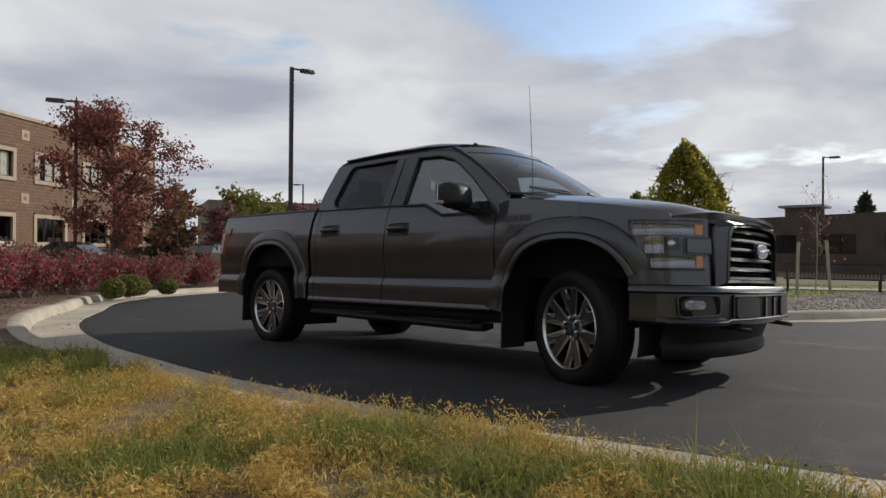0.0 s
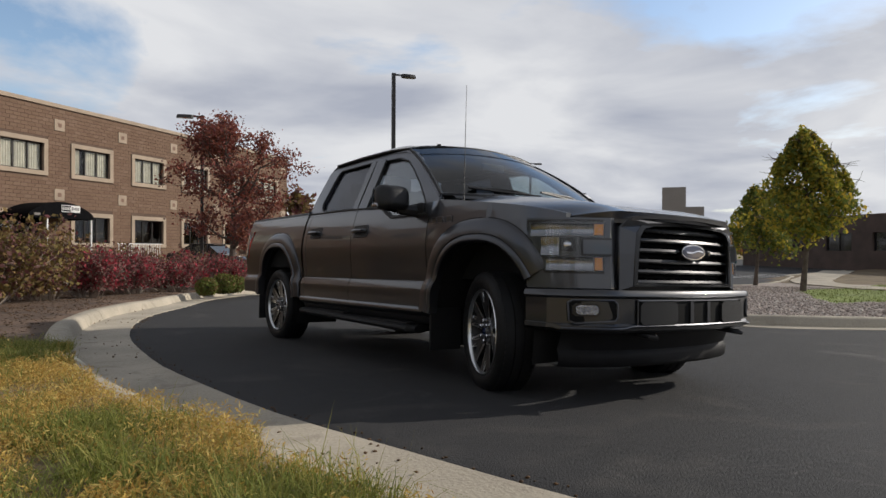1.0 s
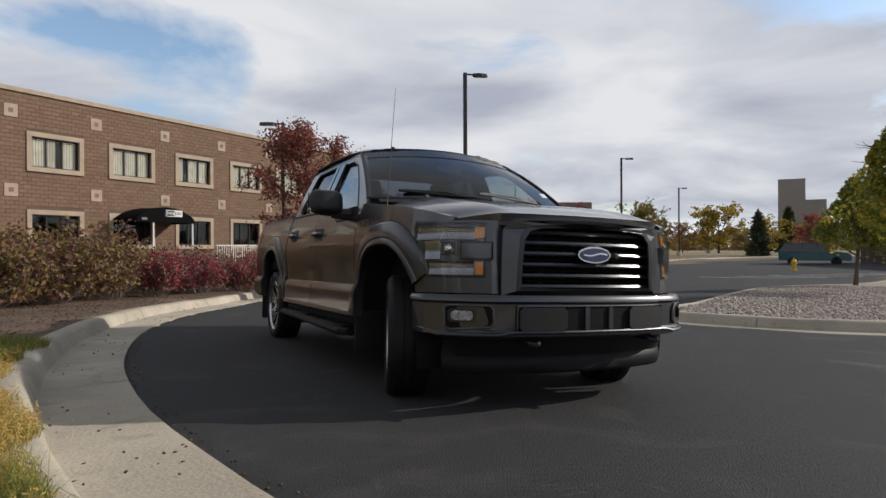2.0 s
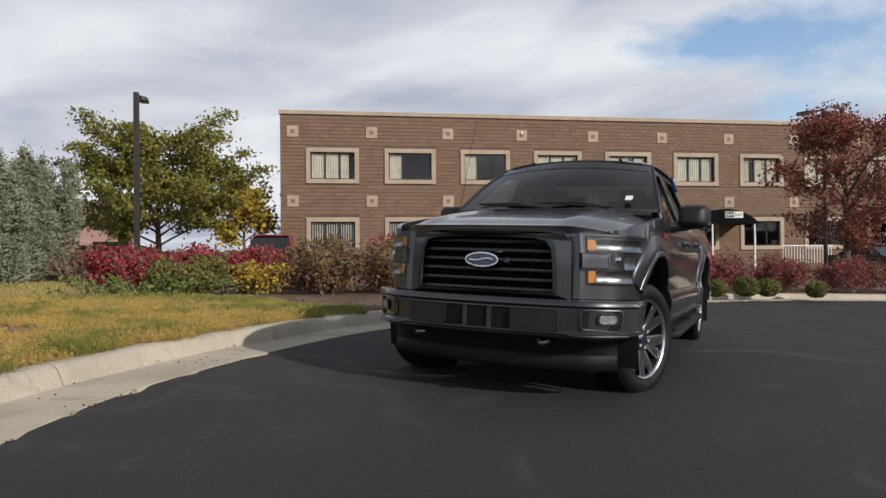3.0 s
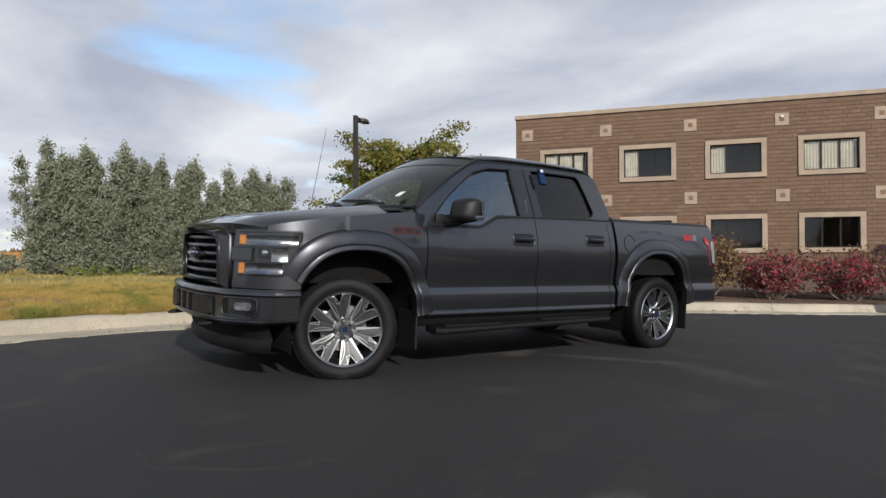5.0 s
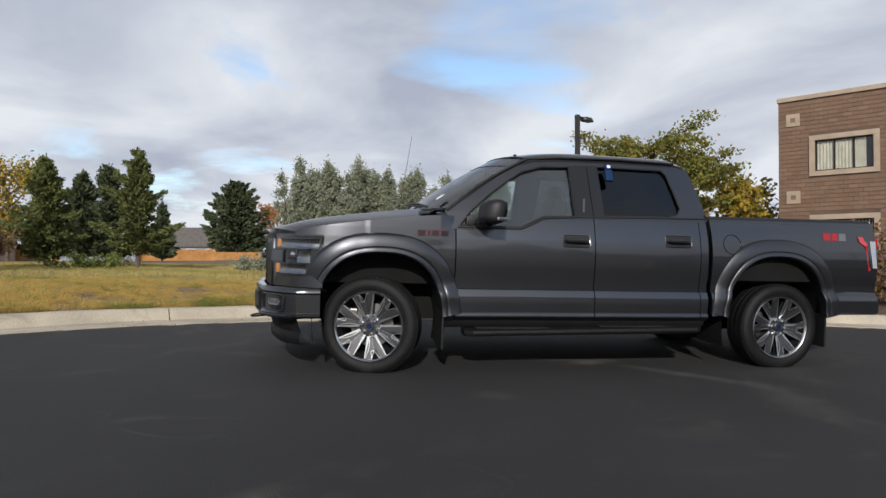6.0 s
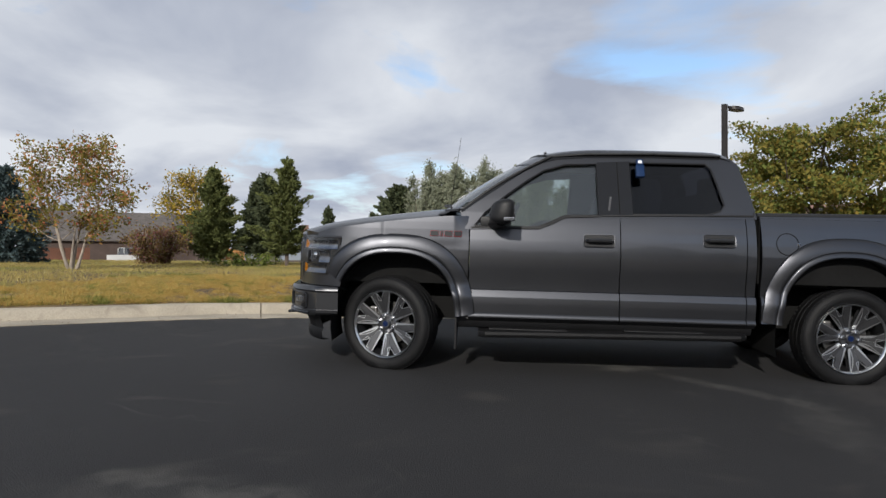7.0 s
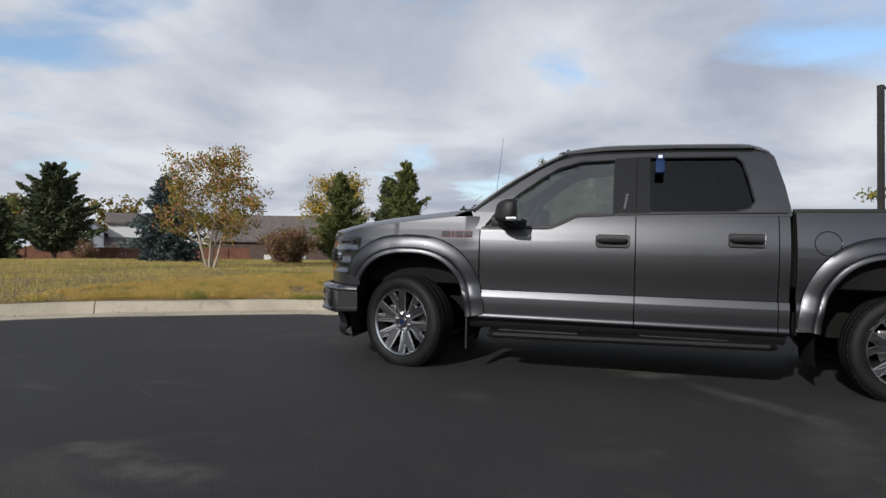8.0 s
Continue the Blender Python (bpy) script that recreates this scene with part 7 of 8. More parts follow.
x, y = scatter(14000, -13, 0, -9, 4, lambda x, y: (edge_depth(x, y) < -0.8) & (edge_depth(x, y) > -4.5) & ~lawn_edge(x, y))
pebbles("bark_mulch", x, y, 0.017, DEBRIS, "dark bark mulch and fallen leaves under the hedge", ground_z, 0.35)


# ---- street furniture ----
def car_park_lamp(x, y, top, facing, pedestal=True, r=0.075, base=None, label="dark bronze square-pole car park lamp"):
    z0 = float(ground_z(x, y)) - 0.02 if base is None else base
    root = thing("street_lamp", label, "street lamp", Matrix.Translation((x, y, z0)) @ Matrix.Rotation(facing, 4, "Z"), "car park lamps")
    h = top - z0
    if pedestal:
        bm = bmesh.new()
        add_tube(bm, [(0, 0, -0.05), (0, 0, 0.80), (0, 0, 0.83)], [0.30, 0.30, 0.27], 20)
        part("pedestal", bm, CONCRETE, root, "round concrete pedestal", smooth=True)
        part("base_plate", box((0, 0, 0.845), (0.30, 0.30, 0.03), 0.005), BRONZE_POLE, root)
    part("pole", box((0, 0, h / 2 + 0.2), (2 * r, 2 * r, h - 0.4), 0.008), BRONZE_POLE, root)
    part("arm", box((0.25, 0, h - 0.06), (0.45, 0.06, 0.07), 0.01), BRONZE_POLE, root)
    bm = bmesh.new()
    add_prism(bm, [(0.36, 0.06), (0.42, 0.15), (0.70, 0.19), (0.98, 0.12), (1.02, 0.0), (0.98, -0.12), (0.70, -0.19), (0.42, -0.15), (0.36, -0.06)], lambda a, b: (a, b, h - 0.14), lambda a, b: (a * 0.97, b * 0.85, h - 0.02))
    head = part("lamp_head", bm, BRONZE_POLE, root)
    part("lens", box((0.70, 0, h - 0.145), (0.42, 0.24, 0.012)), LAMP_SILVER, head)
    return root


def view_angle(dx, dy):
    return math.atan2(dy, dx)


car_park_lamp(-18.98, 10.69, 8.60, view_angle(0.25, 0.97))
car_park_lamp(-22.55, 3.63, 6.52, view_angle(-0.35, -0.93), pedestal=False, r=0.06)
car_park_lamp(-7.61, -16.6, 6.32, view_angle(-0.82, -0.57), pedestal=False, r=0.075)
car_park_lamp(-36.4, 34.7, 8.5, view_angle(0.5, 0.85), base=-0.3)
car_park_lamp(-53.4, 58.8, 8.35, view_angle(0.5, 0.85), base=-0.4)
car_park_lamp(-74.3, 87.2, 8.2, view_angle(0.5, 0.85), base=-0.4)
car_park_lamp(-53.4, 35.0, 7.9, view_angle(-0.5, -0.85), base=0.0)
car_park_lamp(-6.9, 44.2, 7.5, view_angle(0.9, 0.3), pedestal=False, r=0.06, base=0.1)


def awning():
    m = building.matrix_basis
    c0, c1, out, eave = 23.1, 26.85, 2.0, 2.72
    root = thing("entrance_awning", "black canvas barrel awning over the office entrance", "awning", m)
    rows = []
    for d in np.linspace(0.05, out, 8):
        rows.append([(c0 + (c1 - c0) * t, d, eave + 0.66 * math.sin(math.pi * t) ** 0.75) for t in np.linspace(0, 1, 28)])
    canopy = part("canopy", sheet(rows, 0.02), AWNING, root, smooth=True)
    arc = [(c0 + (c1 - c0) * t, eave + 0.66 * math.sin(math.pi * t) ** 0.75) for t in np.linspace(0, 1, 28)]
    part("front_panel", prism(arc + [(c1, eave - 0.2), (c0, eave - 0.2)], lambda a, z: (a, out + 0.001, z), lambda a, z: (a, out + 0.02, z)), AWNING, root)
    for c in (c0, c1):
        part("side_valance", box((c, out / 2, eave - 0.1), (0.02, out, 0.22)), AWNING, root)
    sign = part("sign", box((25.45, out + 0.026, 3.05), (1.10, 0.01, 0.36)), WHITE_PAINT, root, "white and black sign panel")
    part("sign_dark_half", box((25.19, out + 0.034, 3.05), (0.52, 0.008, 0.29)), AWNING, sign)
    for k in range(5):
        part("sign_bar", box((24.99 + 0.10 * k, out + 0.041, 3.05), (0.05, 0.006, 0.15 if k else 0.20)), WHITE_PAINT, sign)
        part("sign_bar", box((25.53 + 0.09 * k, out + 0.034, 3.05), (0.04, 0.006, 0.15 if k else 0.20)), ROOM, sign)
    part("small_mark", box((23.55, out + 0.026, 2.70), (0.32, 0.01, 0.12)), GREY_WALL, root)
    for c in (c0 + 1.05, c1 - 0.08):
        part("post", box((c, out - 0.06, 1.3), (0.075, 0.075, 2.75)), WHITE_PAINT, root, "white square post")
    return root


awning()


def hand_rail():
    root = thing("ramp_railing", "white metal ramp railing before the office", "railing", building.matrix_basis)
    part("top_rail", tube([(28.1, 2.4, 1.25), (31.4, 2.4, 1.25)], 0.03, 6), WHITE_PAINT, root)
    for k in range(18):
        part("baluster", box((28.2 + 0.18 * k, 2.4, 0.75), (0.03, 0.03, 1.0)), WHITE_PAINT, root)
    return root


hand_rail()


def bench():
    root = thing("park_bench", "dark slatted steel bench on the island path", "bench", Matrix.Translation((-0.65, 17.75, float(ground_z(-0.65, 17.75)))) @ Matrix.Rotation(radians(13), 4, "Z"))
    for k in range(26):
        x = -1.25 + 0.1 * k
        bm = bmesh.new()
        add_tube(bm, [(x, -0.26, 0.42), (x, 0.12, 0.43), (x, 0.22, 0.52), (x, 0.30, 0.86)], 0.016, 4)
        part("slat", bm, BENCH_GREEN, root)
    for z, y in ((0.42, -0.26), (0.86, 0.30)):
        part("rail", tube([(-1.3, y, z), (1.3, y, z)], 0.025, 6), BENCH_GREEN, root)
    for x in (-1.2, 1.2):
        bm = bmesh.new()
        add_tube(bm, [(x, -0.24, 0), (x, -0.22, 0.42), (x, 0.18, 0.42), (x, 0.26, 0)], 0.03, 6)
        add_tube(bm, [(x, -0.24, 0.42), (x, -0.22, 0.64), (x, 0.24, 0.64)], 0.022, 6)
        part("end_frame", bm, BENCH_GREEN, root)
    bin_ = thing("litter_bin", "dark green litter bin beside the bench", "litter bin", Matrix.Translation((1.15, 18.2, float(ground_z(1.15, 18.2)))))
    part("bin_body", lathe([(0.0, 0.0), (0.26, 0.0), (0.28, 0.75), (0.25, 0.75)], 20), BENCH_GREEN, bin_, smooth=True)
    part("bin_lid", lathe([(0.29, 0.72), (0.29, 0.80), (0.12, 0.92), (0.0, 0.92)], 20), BENCH_GREEN, bin_, smooth=True)
    for o in bin_.children:
        o.matrix_basis = Matrix.Rotation(radians(90), 4, "X")
    for x, y, lean in ((-1.1, 15.7, 0.02), (-0.3, 15.9, -0.12)):
        st = thing("tree_stake", "pale wooden tree stake", "stake", Matrix.Translation((x, y, float(ground_z(x, y)))), "tree stakes")
        part("stake_pole", tube([(0, 0, -0.05), (lean, 0.05, 1.5)], 0.045, 7), PALE_BARK, st)
    tree("sapling", -0.8, 16.4, 3.5, 1.6, PALE_BARK, [LEAF_ORANGE], "bare staked sapling on the island lawn", n_leaf=60, leaf=0.05, limbs=8, clear=0.35, seed=40, trunk_r=0.02)


bench()


def fire_hydrant(x, y):
    root = thing("fire_hydrant", "yellow fire hydrant beside the car park", "hydrant", Matrix.Translation((x, y, float(ground_z(x, y)) - 0.1)))
    b = lathe([(0.0, 0.0), (0.17, 0.0), (0.17, 0.06), (0.11, 0.08), (0.11, 0.48), (0.15, 0.50), (0.14, 0.58), (0.07, 0.68), (0.03, 0.70), (0.03, 0.75), (0.0, 0.75)], 18)
    part("barrel", b, YELLOW, root, smooth=True).matrix_basis = Matrix.Rotation(radians(90), 4, "X")
    part("outlet", tube([(-0.19, 0, 0.42), (0.19, 0, 0.42)], 0.055, 10), YELLOW, root)


fire_hydrant(-19.3, 32.6)
sign = thing("sign_post", "white parking sign on a thin post", "sign", Matrix.Translation((-19.6, 15.7, float(ground_z(-19.6, 15.7)))))
part("post", box((0, 0, 1.0), (0.04, 0.04, 2.1)), BRONZE_POLE, sign)
part("plate", box((0.03, 0, 1.95), (0.01, 0.30, 0.45), 0.01, Matrix.Rotation(radians(-35), 4, "Z")), WHITE_PAINT, sign)


# ---- parked cars beyond the hedge ----
def parked_car(x, y, turn, paint, label, kind="saloon", base=None):
    z0 = float(gz(x, y)) + 0.05 if base is None else base
    root = thing("parked_car", label, "car", Matrix.Translation((x, y, z0)) @ Matrix.Rotation(turn, 4, "Z"), "parked cars")
    L, W = 4.6, 0.9
    if kind == "saloon":
        low = [(-2.3, 0.35), (2.3, 0.32), (2.32, 0.62), (2.1, 0.78), (1.1, 0.92), (-1.5, 0.96), (-2.2, 0.94), (-2.32, 0.7)]
        cab = [(1.05, 0.90), (0.25, 1.40), (-0.9, 1.44), (-1.75, 0.95)]
    elif kind == "pickup":
        low = [(-2.5, 0.45), (2.4, 0.42), (2.45, 0.75), (2.3, 0.98), (1.2, 1.05), (-2.5, 1.05)]
        cab = [(1.1, 1.02), (0.45, 1.62), (-0.75, 1.64), (-0.95, 1.02)]
    else:
        low = [(-2.3, 0.4), (2.3, 0.38), (2.33, 0.75), (2.1, 0.95), (1.2, 1.05), (-2.3, 1.08)]
        cab = [(1.15, 1.02), (0.45, 1.62), (-1.9, 1.66), (-2.28, 1.05)]
    bm = bmesh.new()
    add_prism(bm, low, lambda a, z: (a, -W, z), lambda a, z: (a, W, z))
    es = [e for e in bm.edges if abs(e.verts[0].co.y - e.verts[1].co.y) < 0.01 and abs(e.verts[0].co.y) > W - 0.01]
    part("body", bm, paint, root)
    bm = bmesh.new()
    add_prism(bm, cab, lambda a, z: (a, -W + 0.06 + 0.16 * (z - cab[0][1]) / 0.6, z), lambda a, z: (a, W - 0.06 - 0.16 * (z - cab[0][1]) / 0.6, z))
    part("glasshouse", bm, GLOSS_BLACK, root)
    bm = bmesh.new()
    zt = max(z for _, z in cab)
    add_box(bm, ((cab[1][0] + cab[2][0]) / 2, 0, zt + 0.01), (cab[1][0] - cab[2][0] + 0.1, 2 * W - 0.42, 0.05), 0.02)
    for a in (0.25, -0.75):
        for s in (1, -1):
            add_box(bm, (a, s * (W - 0.12), (cab[0][1] + zt) / 2), (0.07, 0.05, zt - cab[0][1]))
    part("roof", bm, paint, root)
    for a in (1.4, -1.4):
        for s in (1, -1):
            w = part("wheel", lathe([(0.0, 0.11), (0.2, 0.11), (0.22, 0.12), (0.32, 0.11), (0.33, 0.0), (0.32, -0.1), (0.0, -0.1)], 20), RUBBER, root)
            w.matrix_basis = Matrix.Translation((a, s * (W - 0.1), 0.33))
    for s in (1, -1):
        part("headlight", box((2.2, s * 0.65, 0.72), (0.18, 0.32, 0.13), 0.03), LAMP_SILVER, root)
        part("tail_light", box((-2.28, s * 0.72, 0.85), (0.08, 0.22, 0.16), 0.02), RED_LENS, root)
    return root


CAR_RED, CAR_DARK = shader("red_car_paint", (0.28, 0.012, 0.015), 0.3, 0.2, coat=1), shader("dark_car_paint", (0.02, 0.022, 0.03), 0.3, 0.4, coat=1)
CAR_SILVER, CAR_BLUE, CAR_WHITE, CAR_TEAL = shader("silver_car_paint", (0.35, 0.36, 0.38), 0.3, 0.6, coat=1), shader("blue_car_paint", (0.05, 0.07, 0.12), 0.3, 0.4, coat=1), shader("white_car_paint", (0.62, 0.62, 0.60), 0.35, 0, coat=1), shader("teal_car_paint", (0.02, 0.09, 0.11), 0.3, 0.4, coat=1)
face = math.atan2(0.6172, 0.7868)
parked_car(-13.5, -16.2, face, CAR_RED, "red estate car parked before the office", "suv")
parked_car(-17.9, -11.0, face, CAR_DARK, "dark estate car parked before the office", "suv", 0.05)
parked_car(-25.2, -4.6, face, CAR_BLUE, "blue saloon car parked before the office", base=-0.15)
parked_car(-31.5, 6.5, face, CAR_DARK, "dark saloon car parked before the office", base=-0.2)
parked_car(-33.5, 14.5, 2.3, CAR_DARK, "dark saloon car behind the hedge", base=-0.2)
parked_car(-38.0, 21.0, 2.3, CAR_SILVER, "silver van parked behind the hedge", "suv", base=-0.2)
parked_car(-41.0, 29.5, 2.3, CAR_WHITE, "white car parked behind the hedge", base=-0.2)
parked_car(-43.0, 33.0, 2.3, CAR_DARK, "dark car parked behind the hedge", base=-0.2)
parked_car(-46.0, 38.5, 2.3, CAR_SILVER, "silver car parked behind the hedge", base=-0.2)
parked_car(-25.2, 43.1, 0.6, CAR_TEAL, "teal estate car in the far car park", "suv", base=-0.4)
parked_car(30.4, -48.2, 2.55, CAR_WHITE, "old white pickup parked by the house", "pickup", base=0.05)
kayak = thing("kayak", "yellow kayak on a car roof behind the hedge", "kayak", Matrix.Translation((-36.3, 18.2, 1.55)) @ Matrix.Rotation(2.2, 4, "Z"))
part("kayak_hull", tube([(-1.5, 0, 0.12), (-0.9, 0, 0), (0, 0, -0.02), (0.9, 0, 0), (1.5, 0, 0.12)], [0.03, 0.24, 0.32, 0.24, 0.03], 10), YELLOW, kayak, smooth=True)
parked_car(-36.3, 18.2, 2.2, CAR_DARK, "dark car with a kayak on its roof", "suv", base=-0.2)


# ---- buildings in the distance ----
def block_building(name, label, x, y, turn, length, deep, height, wall, base=0.0, rows=1, windows=0, win=(1.6, 1.3), sill=1.0, storey=3.4, band=None, parapet=0.35):
    root = thing(name, label, "building", Matrix.Translation((x, y, base)) @ Matrix.Rotation(turn, 4, "Z"))
    holes = []
    for j in range(rows):
        for k in range(windows):
            c = length * (k + 0.5) / windows
            z = sill + j * storey
            holes.append([(c - win[0] / 2, z), (c + win[0] / 2, z), (c + win[0] / 2, z + win[1]), (c - win[0] / 2, z + win[1])])
    front = cut_panel([(0, -1), (length, -1), (length, height), (0, height)], holes, 0.3)
    bmesh.ops.transform(front, matrix=Matrix(((1, 0, 0, 0), (0, 0, 1, 0.15), (0, 1, 0, 0), (0, 0, 0, 1))), verts=front.verts)
    part("wall", front, wall, root)
    for c, s in (((0.15, deep / 2 + 0.3, (height - 1) / 2), (0.3, deep, height + 1)), ((length - 0.15, deep / 2 + 0.3, (height - 1) / 2), (0.3, deep, height + 1)), ((length / 2, deep + 0.2, (height - 1) / 2), (length - 0.6, 0.3, height + 1))):
        part("side_wall", box(c, s), wall, root)
    part("roof", box((length / 2, deep / 2 + 0.3, height - parapet), (length - 0.6, deep - 0.1, 0.2)), ROOF_SHINGLE, root)
    for h in holes:
        w = new("window")
        w.parent = root
        a, b, c, d = h[0][0], h[1][0], h[0][1], h[2][1]
        part("pane", box(((a + b) / 2, 0.2, (c + d) / 2), (b - a, 0.02, d - c)), GLOSS_BLACK, w)
        for q in (a + 0.03, (a + b) / 2, b - 0.03):
            part("mullion", box((q, 0.16, (c + d) / 2), (0.06, 0.05, d - c)), WINDOW_FRAME, w)
    if band:
        part("coping", box((length / 2, 0.15, height + 0.1), (length + 0.1, 0.5, 0.25), 0.02), band, root)
    return root


# dark low building beyond the island, with a stub tower
block_building("community_building", "low dark brown brick building beyond the lawn", -24.5, 47.5, -0.37, 34, 14, 3.3, DARK_BRICK, 0.1, 1, 9, (2.2, 1.2), 0.9)
low = thing("roof_tower", "flat-capped stub tower on the dark building", "tower", Matrix.Translation((-8.3, 45.5, 2.9)))
part("shaft", box((0, 0, 0.6), (2.0, 2.0, 1.4)), DARK_BRICK, low)
part("cap", box((0, 0, 1.35), (2.7, 2.7, 0.16), 0.02), GREY_WALL, low)
# tan building behind the red trees
block_building("tan_building", "long tan two-storey building behind red trees", -69.88, 52.43, 2.119, 30.7, 16, 6.9, TAN_WALL, 0.0, 1, 9, (1.5, 1.3), 3.75, band=TAN)
# left face of the same tan building, its shade painted into the wall colour
block_building("tan_building_shaded_face", "long shaded face of the tan building with a dark roof edge", -71.5, 54.5, -1.95, 20, 14, 6.6, SHADED_TAN, 0.0, 1, 4, (2.0, 1.6), 2.6, band=ROOF_SHINGLE)
# grey tower block
block_building("tower_block", "plain grey tower block in the distance", -113.7, 158.1, 0.62, 6.6, 8, 19.4, GREY_WALL, 0, 1, 0)
block_building("tower_annex", "lower grey block beside the tower", -108.4, 161.9, 0.62, 5.0, 8, 13.6, GREY_WALL, 0, 1, 0)
block_building("low_office", "pale low building in the distance", -84.0, 150.0, 0.5, 26, 10, 9.0, TAN_WALL, 0, 2, 8, (1.8, 1.4), 1.5)
# mauve three-storey building and its wall
block_building("mauve_building", "three-storey mauve brick building behind trees", -46.21, -87.06, 2.627, 12.5, 12, 8.3, PINK_WALL, 0.3, 3, 2, (4.6, 1.0), 1.7, 2.6)
block_building("mauve_wing", "pale stair tower beside the mauve building", -43.71, -85.41, 2.94, 1.6, 6, 8.0, TAN_WALL, 0.3, 3, 1, (0.9, 1.5), 1.4, 2.5)
shed = thing("low_shed", "low mauve shed behind the wooden fence", "shed", Matrix.Translation((-17.5, -35.5, 0.3)) @ Matrix.Rotation(0.55, 4, "Z"))
part("shed_wall", box((3.2, 0, 0.55), (10.0, 5.0, 1.3)), PINK_WALL, shed)
part("shed_roof", box((3.2, 0, 1.24), (10.3, 5.3, 0.10), 0.02), ROSETTE, shed)


def picket_fence(name, label, a, b, height, material, base, gap=0.14, group=""):
    a, b = Vector(a), Vector(b)
    d = (b - a).normalized()
    root = thing(name, label, "fence", Matrix.Translation((a.x, a.y, base)) @ Matrix.Rotation(math.atan2(d.y, d.x), 4, "Z"), group)
    L = (b - a).length
    n = int(L / gap)
    me = None
    for k in range(min(n, 290)):
        w = L / min(n, 290)
        if me is None:
            bm = box((0, 0, height / 2), (w * 0.93, 0.025, height))
            first = part("picket", bm, material, root)
            me = first.data
            first.location = (w / 2, 0, 0)
            continue
        o = new("picket", me)
        o.parent = root
        o.location = (w * (k + 0.5), 0.008 * (k % 2), 0.02 * math.sin(k * 1.7))
    for z in (height * 0.25, height * 0.8):
        part("rail", box((L / 2, -0.04, z), (L, 0.05, 0.09)), material, root)
    for k in range(int(L / 2.4) + 1):
        part("post", box((min(L, 2.4 * k), -0.07, height / 2 + 0.03), (0.1, 0.1, height + 0.06)), material, root)
    return root


picket_fence("wooden_fence", "short weathered wooden fence beside the junipers", (-4.2, -15.2, 0), (-6.0, -17.6, 0), 1.05, BROWN_FENCE, 0.45, 0.11)
picket_fence("cedar_fence", "fresh orange cedar fence across the field", (30.0, -84.5, 0), (-8.0, -90.0, 0), 1.72, WOOD_FENCE, 0.0, 0.14)
picket_fence("cedar_fence", "fresh orange cedar fence across the field", (31.5, -62.0, 0), (12.0, -68.0, 0), 1.5, WOOD_FENCE, 0.3, 0.14)
picket_fence("brown_fence", "dark brown wooden fence before the houses", (53.97, -35.99, 0), (32.45, -45.52, 0), 1.2, BROWN_FENCE, 0.45, 0.16)


def house(x, y, turn, w, d, eave, ridge, wall, label, base=0.4, gable_front=False, chimney=None):
    root = thing("house", label, "house", Matrix.Translation((x, y, base)) @ Matrix.Rotation(turn, 4, "Z"))
    bm = bmesh.new()
    add_box(bm, (0, 0, (eave - 1) / 2), (w, d, eave + 1))
    if gable_front:
        add_prism(bm, [(-w / 2, eave), (w / 2, eave), (0, ridge - 0.1)], lambda a, z: (a, -d / 2, z), lambda a, z: (a, d / 2, z))
    else:
        add_prism(bm, [(-d / 2, eave), (d / 2, eave), (0, ridge - 0.1)], lambda a, z: (-w / 2, a, z), lambda a, z: (w / 2, a, z))
    part("wall", bm, wall, root)
    half, along = (w / 2, d) if gable_front else (d / 2, w)
    for s in (1, -1):
        poly = [(s * (half + 0.4), eave - 0.25), (0, ridge), (0, ridge + 0.15), (s * (half + 0.4), eave - 0.10)]
        if gable_front:
            bm = prism(poly, lambda a, z: (a, -along / 2 - 0.35, z), lambda a, z: (a, along / 2 + 0.35, z))
        else:
            bm = prism(poly, lambda a, z: (-along / 2 - 0.35, a, z), lambda a, z: (along / 2 + 0.35, a, z))
        part("roof", bm, ROOF_SHINGLE, root)
    n = max(1, int(w / 3))
    for k in range(n):
        win = new("window")
        win.parent = root
        c = -w / 2 + w * (k + 0.5) / n
        z = eave - 1.2
        part("pane", box((c, -d / 2 - 0.03, z), (1.0, 0.05, 1.1)), GLOSS_BLACK, win)
        fr = bmesh.new()
        for cc, ss in (((c, -d / 2 - 0.05, z + 0.6), (1.2, 0.06, 0.1)), ((c, -d / 2 - 0.05, z - 0.6), (1.2, 0.06, 0.1)), ((c - 0.55, -d / 2 - 0.05, z), (0.1, 0.06, 1.1)), ((c + 0.55, -d / 2 - 0.05, z), (0.1, 0.06, 1.1))):
            add_box(fr, cc, ss)
        part("frame", fr, WHITE_PAINT, win)
    if chimney:
        part("chimney", box((chimney, 0, ridge - 0.1), (0.9, 0.9, 1.6), 0.03), ROSETTE, root)
    return root


house(53.64, -54.77, -2.45 + math.pi, 3.9, 7.0, 4.2, 5.2, SIDING, "white two-storey house with grey roof")
house(52.86, -51.87, -2.45 + math.pi, 4.6, 4.0, 1.9, 2.7, SIDING, "low white house wing behind the fence")
house(54.92, -51.0, -2.45 + math.pi, 2.3, 7.0, 3.0, 4.2, GREY_SIDING, "grey gabled house wing", gable_front=True, chimney=1.4)
house(55.6, -49.5, -2.45 + math.pi, 2.8, 6.0, 3.0, 4.3, SIDING, "white gabled house wing", gable_front=True)
house(37.4, -61.4, -2.70 + math.pi, 15.0, 10.0, 2.5, 5.3, DARK_BRICK, "low brown house with a long shingle roof", base=0.2)
house(23.5, -67.5, -2.85 + math.pi, 7.0, 7.0, 2.2, 3.7, GREY_SIDING, "grey house with a brick chimney", base=0.3, gable_front=True, chimney=-3.0)
